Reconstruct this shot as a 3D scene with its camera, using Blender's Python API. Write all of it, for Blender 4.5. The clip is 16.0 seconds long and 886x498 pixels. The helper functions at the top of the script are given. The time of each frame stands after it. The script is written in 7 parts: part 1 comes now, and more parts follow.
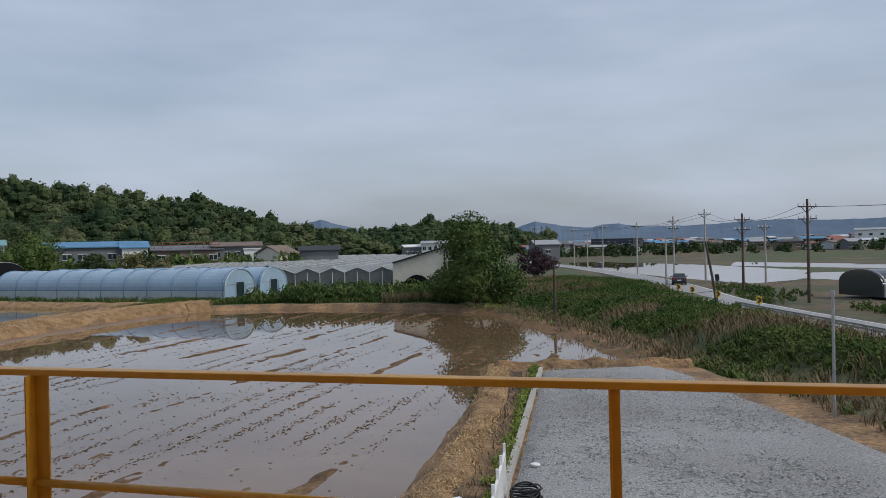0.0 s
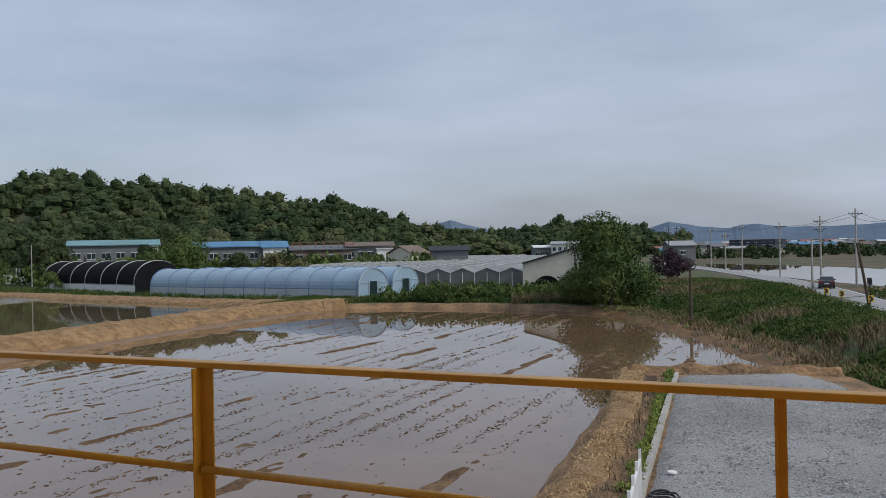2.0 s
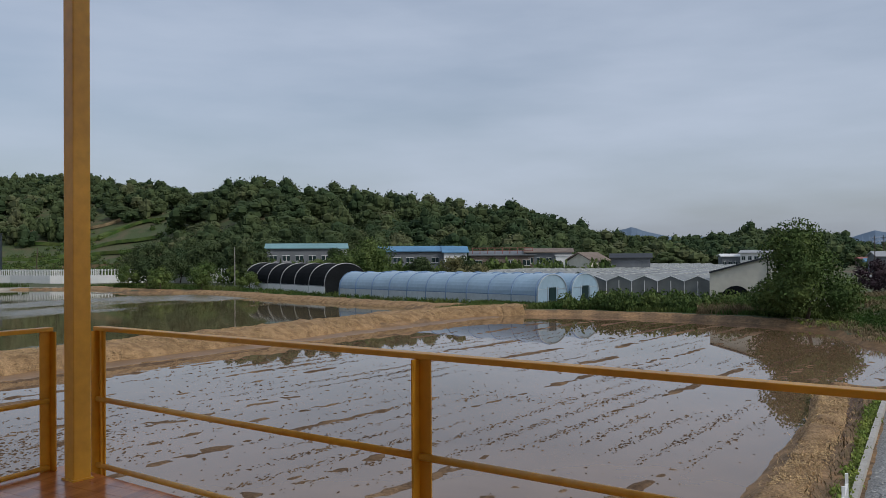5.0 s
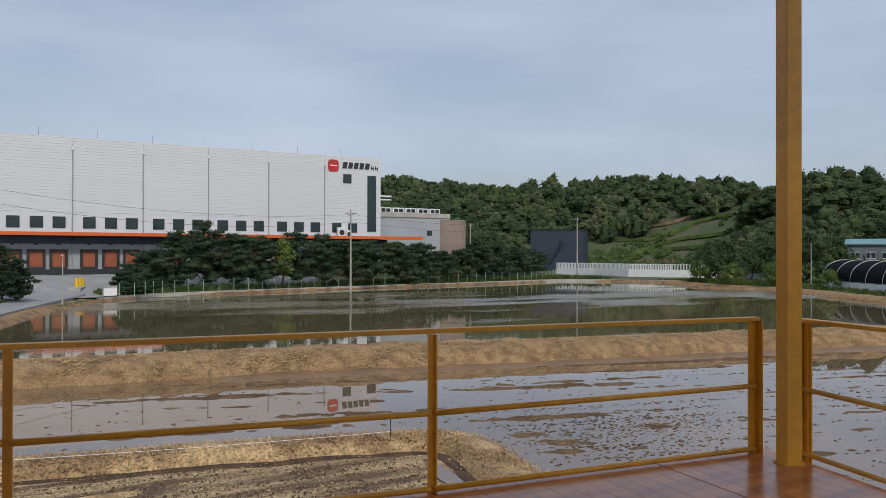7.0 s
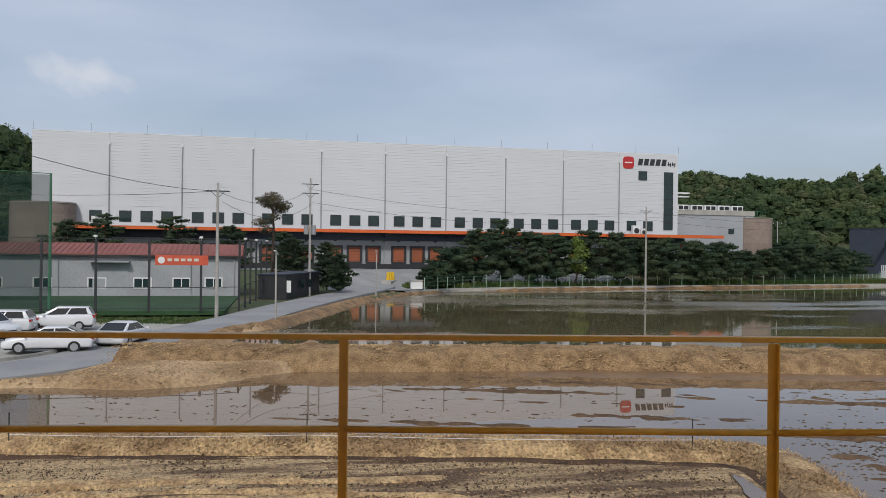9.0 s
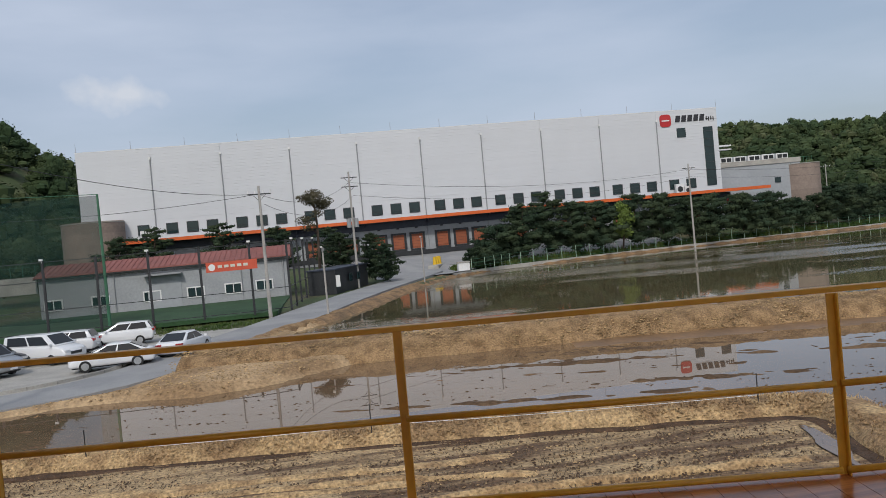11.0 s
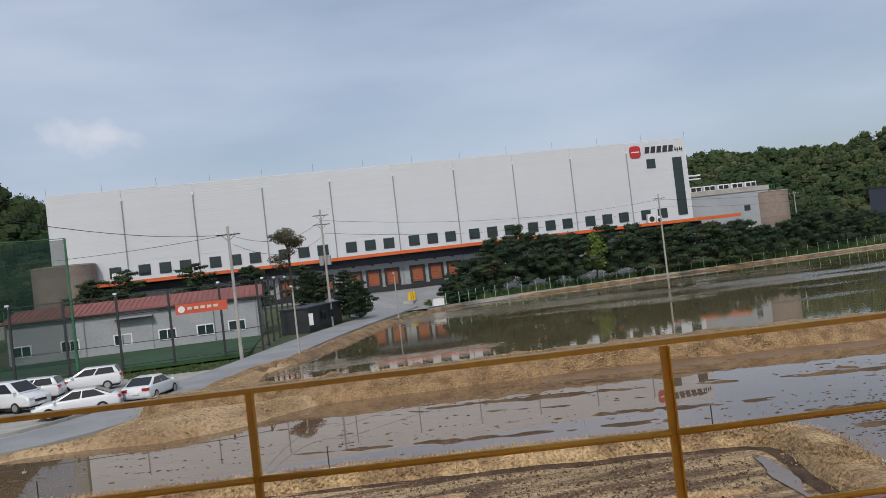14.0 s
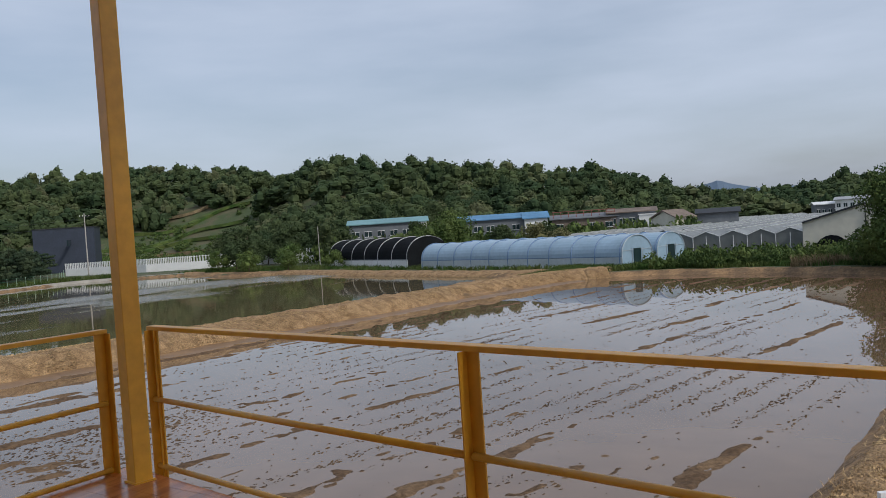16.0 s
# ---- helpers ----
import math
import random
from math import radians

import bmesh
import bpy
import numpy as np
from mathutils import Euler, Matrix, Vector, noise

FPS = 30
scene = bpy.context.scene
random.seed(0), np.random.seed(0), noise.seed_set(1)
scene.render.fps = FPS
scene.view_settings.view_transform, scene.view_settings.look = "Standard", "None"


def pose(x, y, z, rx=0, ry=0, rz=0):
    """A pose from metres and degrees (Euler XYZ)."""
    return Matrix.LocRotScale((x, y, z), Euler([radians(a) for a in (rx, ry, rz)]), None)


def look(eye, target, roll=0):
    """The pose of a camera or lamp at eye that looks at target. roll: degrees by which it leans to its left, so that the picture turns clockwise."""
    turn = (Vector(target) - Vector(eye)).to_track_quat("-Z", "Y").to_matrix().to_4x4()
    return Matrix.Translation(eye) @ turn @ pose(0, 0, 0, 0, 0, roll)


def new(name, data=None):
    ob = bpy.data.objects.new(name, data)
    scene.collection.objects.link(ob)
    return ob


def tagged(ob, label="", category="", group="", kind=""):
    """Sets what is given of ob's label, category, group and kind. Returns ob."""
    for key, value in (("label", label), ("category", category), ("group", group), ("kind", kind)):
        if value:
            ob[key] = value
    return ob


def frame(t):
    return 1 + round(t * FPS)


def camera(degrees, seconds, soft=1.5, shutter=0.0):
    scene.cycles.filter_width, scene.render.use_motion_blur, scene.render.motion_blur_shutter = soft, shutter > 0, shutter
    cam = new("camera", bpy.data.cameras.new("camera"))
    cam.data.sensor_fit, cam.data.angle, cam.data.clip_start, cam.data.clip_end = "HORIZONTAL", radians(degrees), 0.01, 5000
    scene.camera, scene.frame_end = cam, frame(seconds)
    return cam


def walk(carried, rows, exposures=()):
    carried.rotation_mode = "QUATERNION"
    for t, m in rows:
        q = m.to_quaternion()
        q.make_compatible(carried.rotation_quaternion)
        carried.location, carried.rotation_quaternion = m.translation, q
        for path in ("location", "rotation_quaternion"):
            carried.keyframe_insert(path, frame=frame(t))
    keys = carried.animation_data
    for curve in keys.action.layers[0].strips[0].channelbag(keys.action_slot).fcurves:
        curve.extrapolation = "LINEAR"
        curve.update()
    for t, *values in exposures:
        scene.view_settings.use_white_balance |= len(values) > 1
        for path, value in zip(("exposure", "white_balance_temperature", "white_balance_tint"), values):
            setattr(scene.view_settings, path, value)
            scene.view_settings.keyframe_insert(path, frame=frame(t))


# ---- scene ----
cam = camera(56.1, 16.0, soft=0.65)
PATH = [
    (0, (-0.996, 1.108, 6.188), (-0.97, 3.108, 6.177), -1.4),
    (0.5, (-1.016, 1.118, 6.194), (-1.008, 3.118, 6.184), -1.3),
    (1, (-1.031, 1.133, 6.193), (-1.084, 3.133, 6.185), -1.3),
    (1.5, (-1.067, 1.13, 6.19), (-1.254, 3.121, 6.184), -1.2),
    (2, (-1.085, 1.116, 6.191), (-1.368, 3.096, 6.188), -1.2),
    (2.5, (-1.081, 1.102, 6.192), (-1.386, 3.078, 6.194), -1.0),
    (3, (-1.101, 1.092, 6.193), (-1.431, 3.064, 6.203), -1.0),
    (3.5, (-1.162, 1.081, 6.183), (-1.595, 3.033, 6.201), -0.8),
    (3.7, (-1.202, 1.075, 6.178), (-1.724, 3.005, 6.197), -0.6),
    (5.8, (-1.31, 0.982, 6.143), (-2.22, 2.763, 6.161), -0.4),
    (6, (-1.397, 0.897, 6.15), (-2.475, 2.582, 6.166), -0.2),
    (6.5, (-1.69, 0.566, 6.149), (-3.151, 1.932, 6.165), -0.1),
    (7, (-1.865, 0.28, 6.139), (-3.561, 1.341, 6.15), 0.1),
    (7.5, (-2.044, 0.218, 6.143), (-3.878, 1.014, 6.152), 0.1),
    (8, (-2.183, 0.249, 6.136), (-4.11, 0.782, 6.144), 0.3),
    (8.5, (-2.213, 0.255, 6.132), (-4.167, 0.682, 6.138), 0.5),
    (9, (-2.204, 0.233, 6.129), (-4.16, 0.651, 6.131), 0.7),
    (9.2, (-2.205, 0.231, 6.138), (-4.164, 0.633, 6.139), 0.6),
    (11.3, (-2.19, 0.244, 6.154), (-4.168, 0.532, 6.11), -6.1),
    (11.5, (-2.219, 0.276, 6.155), (-4.201, 0.539, 6.109), -6.5),
    (12, (-2.319, 0.401, 6.123), (-4.315, 0.52, 6.099), -6.7),
    (12.5, (-2.304, 0.508, 6.186), (-4.301, 0.623, 6.171), -8.5),
    (13, (-2.099, 0.565, 6.205), (-4.08, 0.841, 6.187), -9.6),
    (13.5, (-1.974, 0.673, 6.241), (-3.943, 1.021, 6.253), -8.2),
    (14, (-1.9, 0.954, 6.232), (-3.866, 1.323, 6.269), -6.6),
    (14.5, (-1.854, 1.172, 6.208), (-3.809, 1.593, 6.241), -5.5),
    (15, (-1.759, 1.128, 6.216), (-3.656, 1.761, 6.229), -4.8),
    (15.5, (-1.465, 1.082, 6.238), (-3.144, 2.168, 6.232), -3.7),
    (15.8, (-1.289, 1.262, 6.222), (-2.559, 2.807, 6.195), -3.9),
    (16, (-1.209, 1.449, 6.211), (-2.087, 3.245, 6.161), -3.9),
]
walk(cam, [(t, look(eye, target, roll)) for t, eye, target, roll in PATH],
     [(0, 0.02), (3.7, 0.0), (5.6, -0.06), (6.0, -0.06), (6.5, 0.0), (7.0, 0.05), (9.0, 0.0), (14.8, 0.02), (15.5, 0.05), (16, 0.12)])

# ---- world, sun ----
world = bpy.data.worlds.new("world")
scene.world = world
world.use_nodes = True
wn, wl = world.node_tree.nodes, world.node_tree.links
for n in list(wn):
    wn.remove(n)
SUN_DIR = Vector((0.80, -0.22, 0.72)).normalized()
sky = wn.new("ShaderNodeTexSky")
sky.sky_type, sky.sun_disc = "NISHITA", False
sky.sun_elevation = math.asin(SUN_DIR.z)
sky.sun_rotation = math.atan2(SUN_DIR.x, SUN_DIR.y)
sky.dust_density, sky.air_density, sky.ozone_density = 3.0, 1.0, 1.5
coord = wn.new("ShaderNodeTexCoord")
stretch = wn.new("ShaderNodeMapping")
stretch.inputs["Scale"].default_value = (1.0, 1.0, 4.5)
cloud = wn.new("ShaderNodeTexNoise")
cloud.inputs["Scale"].default_value, cloud.inputs["Detail"].default_value, cloud.inputs["Roughness"].default_value = 2.2, 6.0, 0.5
ramp = wn.new("ShaderNodeMapRange")
ramp.inputs["From Min"].default_value, ramp.inputs["From Max"].default_value = 0.35, 0.72
ramp.inputs["To Min"].default_value, ramp.inputs["To Max"].default_value = 0.40, 0.86
veil = wn.new("ShaderNodeMix")
veil.data_type = "RGBA"
veil.inputs["B"].default_value = (5.35, 6.08, 7.45, 1)
back = wn.new("ShaderNodeBackground")
back.inputs["Strength"].default_value = 0.10
wout = wn.new("ShaderNodeOutputWorld")
wl.new(coord.outputs["Generated"], stretch.inputs["Vector"])
wl.new(stretch.outputs["Vector"], cloud.inputs["Vector"])
wl.new(cloud.outputs["Fac"], ramp.inputs["Value"])
wl.new(ramp.outputs["Result"], veil.inputs["Factor"])
wl.new(sky.outputs["Color"], veil.inputs["A"])
# one small bright cloud low in the west
off, squeeze, far = wn.new("ShaderNodeVectorMath"), wn.new("ShaderNodeVectorMath"), wn.new("ShaderNodeVectorMath")
off.operation, squeeze.operation, far.operation = "SUBTRACT", "MULTIPLY", "LENGTH"
off.inputs[1].default_value, squeeze.inputs[1].default_value = (-0.964, -0.192, 0.184), (4.0, 19.0, 60.0)
puff, sum_, edge_ = wn.new("ShaderNodeTexNoise"), wn.new("ShaderNodeMath"), wn.new("ShaderNodeMapRange")
puff.inputs["Scale"].default_value, puff.inputs["Detail"].default_value = 34.0, 5.0
sum_.operation, sum_.inputs[2].default_value, sum_.inputs[1].default_value = "MULTIPLY_ADD", 0.0, 2.2
edge_.inputs["From Min"].default_value, edge_.inputs["From Max"].default_value = 2.3, 1.3
edge_.inputs["To Min"].default_value, edge_.inputs["To Max"].default_value = 0.0, 0.75
white = wn.new("ShaderNodeMix")
white.data_type = "RGBA"
white.inputs["B"].default_value = (6.6, 6.9, 7.5, 1)
wl.new(coord.outputs["Generated"], off.inputs[0])
wl.new(off.outputs["Vector"], squeeze.inputs[0])
wl.new(squeeze.outputs["Vector"], far.inputs[0])
wl.new(coord.outputs["Generated"], puff.inputs["Vector"])
wl.new(puff.outputs["Fac"], sum_.inputs[0])
wl.new(far.outputs["Value"], sum_.inputs[2])
wl.new(sum_.outputs["Value"], edge_.inputs["Value"])
wl.new(edge_.outputs["Result"], white.inputs["Factor"])
wl.new(veil.outputs["Result"], white.inputs["A"])
wl.new(white.outputs["Result"], back.inputs["Color"])
wl.new(back.outputs["Background"], wout.inputs["Surface"])

sun = new("sun", bpy.data.lights.new("sun", "SUN"))
sun.data.energy, sun.data.angle, sun.data.color = 1.6, radians(5), (1.0, 0.96, 0.90)
sun.matrix_world = look(SUN_DIR * 100, (0, 0, 0))


# ---- materials ----
def mat(name, col, rough=0.7, metal=0.0, var=0.25, scale=1.0, fine=12.0, bump=0.0, col2=None, rand=0.0, spec=0.5, ior=1.5, lo=0.4, hi=0.6, island=0.0, dist=0.05):
    """A surface of two colours mixed by a broad noise, grained by a fine one, in metres of the world."""
    m = bpy.data.materials.new(name)
    m.use_nodes = True
    n, l = m.node_tree.nodes, m.node_tree.links
    b = n["Principled BSDF"]
    geo = n.new("ShaderNodeNewGeometry")
    big, small = n.new("ShaderNodeTexNoise"), n.new("ShaderNodeTexNoise")
    big.inputs["Scale"].default_value, big.inputs["Detail"].default_value = scale, 5
    small.inputs["Scale"].default_value, small.inputs["Detail"].default_value = fine, 4
    for tex in (big, small):
        l.new(geo.outputs["Position"], tex.inputs["Vector"])
    step = n.new("ShaderNodeMapRange")
    step.inputs["From Min"].default_value, step.inputs["From Max"].default_value = lo, hi
    mix = n.new("ShaderNodeMix")
    mix.data_type = "RGBA"
    mix.inputs["A"].default_value = (*col, 1)
    mix.inputs["B"].default_value = (*(col2 or [c * (1 - var) for c in col]), 1)
    l.new(big.outputs["Fac"], step.inputs["Value"])
    l.new(step.outputs["Result"], mix.inputs["Factor"])
    hsv = n.new("ShaderNodeHueSaturation")
    val = n.new("ShaderNodeMapRange")
    val.inputs["To Min"].default_value, val.inputs["To Max"].default_value = 1 - var, 1 + var
    val.inputs["From Min"].default_value, val.inputs["From Max"].default_value = 0.25, 0.75
    l.new(small.outputs["Fac"], val.inputs["Value"])
    out = val.outputs["Result"]
    for amount, node, socket in ((rand, "ShaderNodeObjectInfo", "Random"), (island, "ShaderNodeNewGeometry", "Random Per Island")):
        if amount:
            info, r, mul = n.new(node), n.new("ShaderNodeMapRange"), n.new("ShaderNodeMath")
            r.inputs["To Min"].default_value, r.inputs["To Max"].default_value = 1 - amount, 1 + amount
            mul.operation = "MULTIPLY"
            l.new(info.outputs[socket], r.inputs["Value"])
            l.new(r.outputs["Result"], mul.inputs[0])
            l.new(out, mul.inputs[1])
            out = mul.outputs["Value"]
    l.new(out, hsv.inputs["Value"])
    l.new(mix.outputs["Result"], hsv.inputs["Color"])
    l.new(hsv.outputs["Color"], b.inputs["Base Color"])
    b.inputs["Roughness"].default_value, b.inputs["Metallic"].default_value = rough, metal
    b.inputs["Specular IOR Level"].default_value, b.inputs["IOR"].default_value = spec, ior
    if bump:
        bp = n.new("ShaderNodeBump")
        bp.inputs["Strength"].default_value, bp.inputs["Distance"].default_value = bump, dist
        l.new(small.outputs["Fac"], bp.inputs["Height"])
        l.new(bp.outputs["Normal"], b.inputs["Normal"])
    return m


M_LAND = mat("meadow_ground", (0.060, 0.085, 0.030), 0.95, var=0.35, scale=0.12, fine=3.0, bump=0.6, col2=(0.105, 0.092, 0.05), lo=0.45, hi=0.65, dist=0.2)
M_SOIL = mat("sandy_soil", (0.32, 0.195, 0.096), 0.95, var=0.40, scale=0.6, fine=5.0, bump=1.0, col2=(0.17, 0.108, 0.058), dist=0.15)
M_BERM = mat("sandy_berm", (0.40, 0.255, 0.125), 0.95, var=0.5, scale=1.6, fine=12.0, bump=1.0, col2=(0.22, 0.130, 0.058), dist=0.16, lo=0.40, hi=0.66)
M_SAND = mat("pale_spread_sand", (0.50, 0.345, 0.19), 0.95, var=0.35, scale=0.22, fine=6.0, bump=0.9, col2=(0.30, 0.19, 0.095), dist=0.08, lo=0.44, hi=0.62)
M_WET = mat("wet_mud", (0.22, 0.138, 0.070), 0.75, var=0.35, scale=0.8, fine=6.0, bump=0.6, dist=0.05, spec=0.2)
M_STRAW = mat("straw_mulch", (0.53, 0.365, 0.185), 0.95, var=0.6, scale=1.1, fine=11.0, bump=1.0, col2=(0.33, 0.21, 0.105), dist=0.1)
M_STUB = mat("dark_stubble", (0.12, 0.093, 0.065), 0.95, var=0.5, scale=0.9, fine=14.0, bump=1.0, col2=(0.30, 0.22, 0.13), dist=0.08, lo=0.5, hi=0.68)
M_SHORE = mat("wet_orange_mud", (0.255, 0.145, 0.066), 0.4, var=0.25, scale=0.6, fine=4.0, col2=(0.19, 0.110, 0.052), bump=0.3, dist=0.03)
M_CLOD = mat("mud_clod", (0.110, 0.070, 0.042), 0.9, var=0.45, scale=0.5, fine=7.0, col2=(0.20, 0.130, 0.075), lo=0.45, hi=0.66, spec=0.1, bump=0.8, dist=0.06)
M_GRAVEL = mat("grey_gravel", (0.305, 0.308, 0.302), 0.9, var=0.5, scale=0.2, fine=16.0, bump=1.0, col2=(0.25, 0.248, 0.24), dist=0.05)
M_ASPH = mat("worn_asphalt", (0.265, 0.266, 0.266), 0.85, var=0.15, scale=0.3, fine=20.0, bump=0.2, col2=(0.32, 0.318, 0.312), dist=0.01)
M_CONC = mat("concrete", (0.42, 0.40, 0.36), 0.85, var=0.18, scale=0.6, fine=9.0, bump=0.3, dist=0.01)
M_YEL = mat("yellow_paint", (0.73, 0.375, 0.034), 0.38, var=0.10, scale=1.2, fine=14.0, bump=0.12, col2=(0.62, 0.305, 0.026), dist=0.004)
M_WHITE = mat("white_cladding", (0.655, 0.67, 0.69), 0.5, var=0.02, scale=0.04, fine=0.25, rand=0.012)
M_GREYW = mat("grey_wall", (0.37, 0.39, 0.41), 0.7, var=0.08, scale=0.2, fine=2.0)
M_DARK = mat("dark_steel", (0.025, 0.027, 0.03), 0.5, var=0.2, scale=1, fine=6)
M_ORANGE = mat("orange_fascia", (0.70, 0.13, 0.025), 0.5, var=0.08, scale=0.3, fine=2)
M_NAVY = mat("navy_steel", (0.035, 0.045, 0.07), 0.5, var=0.15, scale=0.3, fine=2)
M_DOOR = mat("rust_orange_door", (0.36, 0.105, 0.045), 0.6, var=0.12, scale=0.5, fine=4, rand=0.08)
M_GLASS = mat("dark_window_glass", (0.022, 0.042, 0.044), 0.06, var=0.15, scale=0.3, fine=1.0, spec=0.5)
M_RED = mat("red_paint", (0.50, 0.03, 0.03), 0.45, var=0.08)
M_BLACK = mat("black_letter", (0.03, 0.03, 0.035), 0.6, var=0.1)
M_BRICK = mat("brown_block", (0.30, 0.235, 0.195), 0.85, var=0.12, scale=0.5, fine=3.0, bump=0.2, rand=0.08)
M_PIPE = mat("grey_pipe", (0.33, 0.34, 0.35), 0.5, var=0.1)
M_STEEL = mat("galvanised_steel", (0.42, 0.43, 0.44), 0.45, metal=0.6, var=0.12, scale=2, fine=12)
M_POLE = mat("grey_concrete_pole", (0.40, 0.38, 0.35), 0.85, var=0.15, scale=0.8, fine=8)
M_WOODP = mat("weathered_pole_wood", (0.10, 0.075, 0.055), 0.9, var=0.3, scale=1.5, fine=10)
M_CABLE = mat("black_cable", (0.02, 0.02, 0.022), 0.6, var=0.1)
M_PVC = mat("white_paint", (0.78, 0.78, 0.77), 0.5, var=0.06, scale=0.5, fine=4)
M_SHEDW = mat("pale_grey_block_wall", (0.36, 0.375, 0.39), 0.8, var=0.1, scale=0.4, fine=4.0, bump=0.2)
M_SHEDR = mat("faded_red_roof", (0.29, 0.105, 0.085), 0.7, var=0.15, scale=0.3, fine=3.0, rand=0.06)
M_TURF = mat("green_turf", (0.032, 0.080, 0.030), 0.95, var=0.25, scale=0.3, fine=5.0, bump=0.3)
M_GREENP = mat("green_paint", (0.05, 0.16, 0.09), 0.6, var=0.15)
M_TEAL = mat("teal_roof", (0.17, 0.32, 0.34), 0.6, var=0.12, scale=0.2, fine=1.5)
M_BLUER = mat("blue_roof", (0.10, 0.25, 0.42), 0.6, var=0.14, scale=0.2, fine=1.5)
M_CREAM = mat("cream_wall", (0.66, 0.63, 0.53), 0.75, var=0.08, scale=0.2, fine=1.5)
M_HOUSEG = mat("grey_house_wall", (0.155, 0.17, 0.185), 0.8, var=0.12, scale=0.3, fine=2)
M_BROWNH = mat("brown_house_wall", (0.20, 0.155, 0.125), 0.8, var=0.25, scale=0.5, fine=2)
M_SHADE = mat("black_shade_net", (0.014, 0.016, 0.018), 0.95, spec=0.08, var=0.25, scale=0.4, fine=10, bump=0.2)
M_FILM = mat("pale_blue_film", (0.29, 0.415, 0.52), 0.28, var=0.10, scale=0.25, fine=2.0, spec=0.6, bump=0.15, dist=0.05)
M_FILMW = mat("whitish_film", (0.46, 0.52, 0.55), 0.4, var=0.1, scale=0.3, fine=2.0)
M_HOOP = mat("blue_hoop_band", (0.13, 0.22, 0.36), 0.5, var=0.1)
M_GHG = mat("greenhouse_glass", (0.15, 0.16, 0.155), 0.65, var=0.2, scale=0.15, fine=0.8, rand=0.15)
M_GHD = mat("greenhouse_open_vent", (0.54, 0.54, 0.50), 0.4, var=0.15, scale=0.2, fine=1.0)
M_GHR = mat("greenhouse_roof_glass", (0.21, 0.22, 0.21), 0.45, var=0.25, scale=0.15, fine=0.8, rand=0.15)
M_BARK = mat("brown_bark", (0.085, 0.062, 0.045), 0.95, var=0.3, scale=2, fine=14, bump=0.5)
M_LEAF = mat("green_leaves", (0.055, 0.092, 0.026), 0.8, var=0.3, scale=0.3, fine=1.2, col2=(0.10, 0.138, 0.040), island=0.22, spec=0.15)
M_WOODS = mat("forest_leaves", (0.036, 0.060, 0.028), 0.9, var=0.28, scale=0.035, fine=0.11, col2=(0.066, 0.088, 0.038), island=0.07, lo=0.40, hi=0.62, spec=0.1)
M_WOODL = mat("pale_forest_leaves", (0.070, 0.096, 0.040), 0.9, var=0.26, scale=0.05, fine=0.13, col2=(0.100, 0.110, 0.056), island=0.08, lo=0.42, hi=0.62, spec=0.1)
M_PINE = mat("pine_needles", (0.030, 0.050, 0.030), 0.85, var=0.3, scale=0.3, fine=1.0, col2=(0.052, 0.072, 0.038), island=0.15, spec=0.1)
M_LIME = mat("lime_leaves", (0.13, 0.19, 0.03), 0.75, var=0.2, scale=0.5, fine=2, island=0.3)
M_PURPLE = mat("purple_leaves", (0.035, 0.014, 0.022), 0.75, var=0.25, scale=0.5, fine=2, island=0.3)
M_OLIVE = mat("olive_leaves", (0.14, 0.135, 0.05), 0.8, var=0.2, scale=0.5, fine=2, island=0.3)
M_WEED = mat("fresh_weeds", (0.13, 0.20, 0.025), 0.75, var=0.25, scale=0.6, fine=4, col2=(0.20, 0.24, 0.04), island=0.35)
M_GRASS = mat("bank_grass", (0.046, 0.088, 0.022), 0.9, var=0.3, scale=0.18, fine=1.5, col2=(0.098, 0.126, 0.038), island=0.30, spec=0.1)
M_DRY = mat("dry_grass", (0.22, 0.17, 0.10), 0.9, var=0.3, scale=0.3, fine=2, island=0.35, spec=0.1)
# distance haze painted in: a blue base colour for the far ridge
M_HAZE = mat("haze_tinted_far_hill", (0.135, 0.185, 0.25), 1.0, var=0.08, scale=0.004, fine=0.02, spec=0.0)
# white of the far village, with pale blue haze mixed into the colour
M_FARTOWN = mat("haze_tinted_white", (0.50, 0.54, 0.58), 0.9, var=0.05, scale=0.05, fine=0.4)
M_CARW = mat("white_car_paint", (0.75, 0.76, 0.77), 0.2, var=0.03, spec=0.7)
M_CARS = mat("silver_car_paint", (0.42, 0.44, 0.46), 0.25, metal=0.5, var=0.03)
M_CARD = mat("dark_car_paint", (0.03, 0.033, 0.04), 0.2, var=0.05, spec=0.7)
M_TYRE = mat("black_rubber", (0.02, 0.02, 0.02), 0.85, var=0.1)
M_LAMP = mat("clear_lamp", (0.65, 0.66, 0.68), 0.15, var=0.05)
M_TAIL = mat("red_lamp", (0.35, 0.02, 0.02), 0.2, var=0.05)
M_BANNER = mat("red_banner", (0.60, 0.10, 0.05), 0.7, var=0.1)
M_YSIGN = mat("yellow_sign", (0.72, 0.45, 0.02), 0.5, var=0.05)
M_CARG = mat("black_car_glass", (0.010, 0.012, 0.014), 0.06, var=0.1)
M_FARSOIL = mat("brown_field_soil", (0.135, 0.094, 0.054), 0.95, var=0.4, scale=0.08, fine=0.8, col2=(0.065, 0.070, 0.034), bump=0.5, dist=0.1)
M_OLDPINE = mat("brownish_pine_needles", (0.070, 0.066, 0.040), 0.85, var=0.3, scale=0.4, fine=1.5, col2=(0.10, 0.088, 0.055), island=0.2, spec=0.1)
M_BSEA = mat("blue_tarpaulin", (0.04, 0.13, 0.24), 0.6, var=0.15)


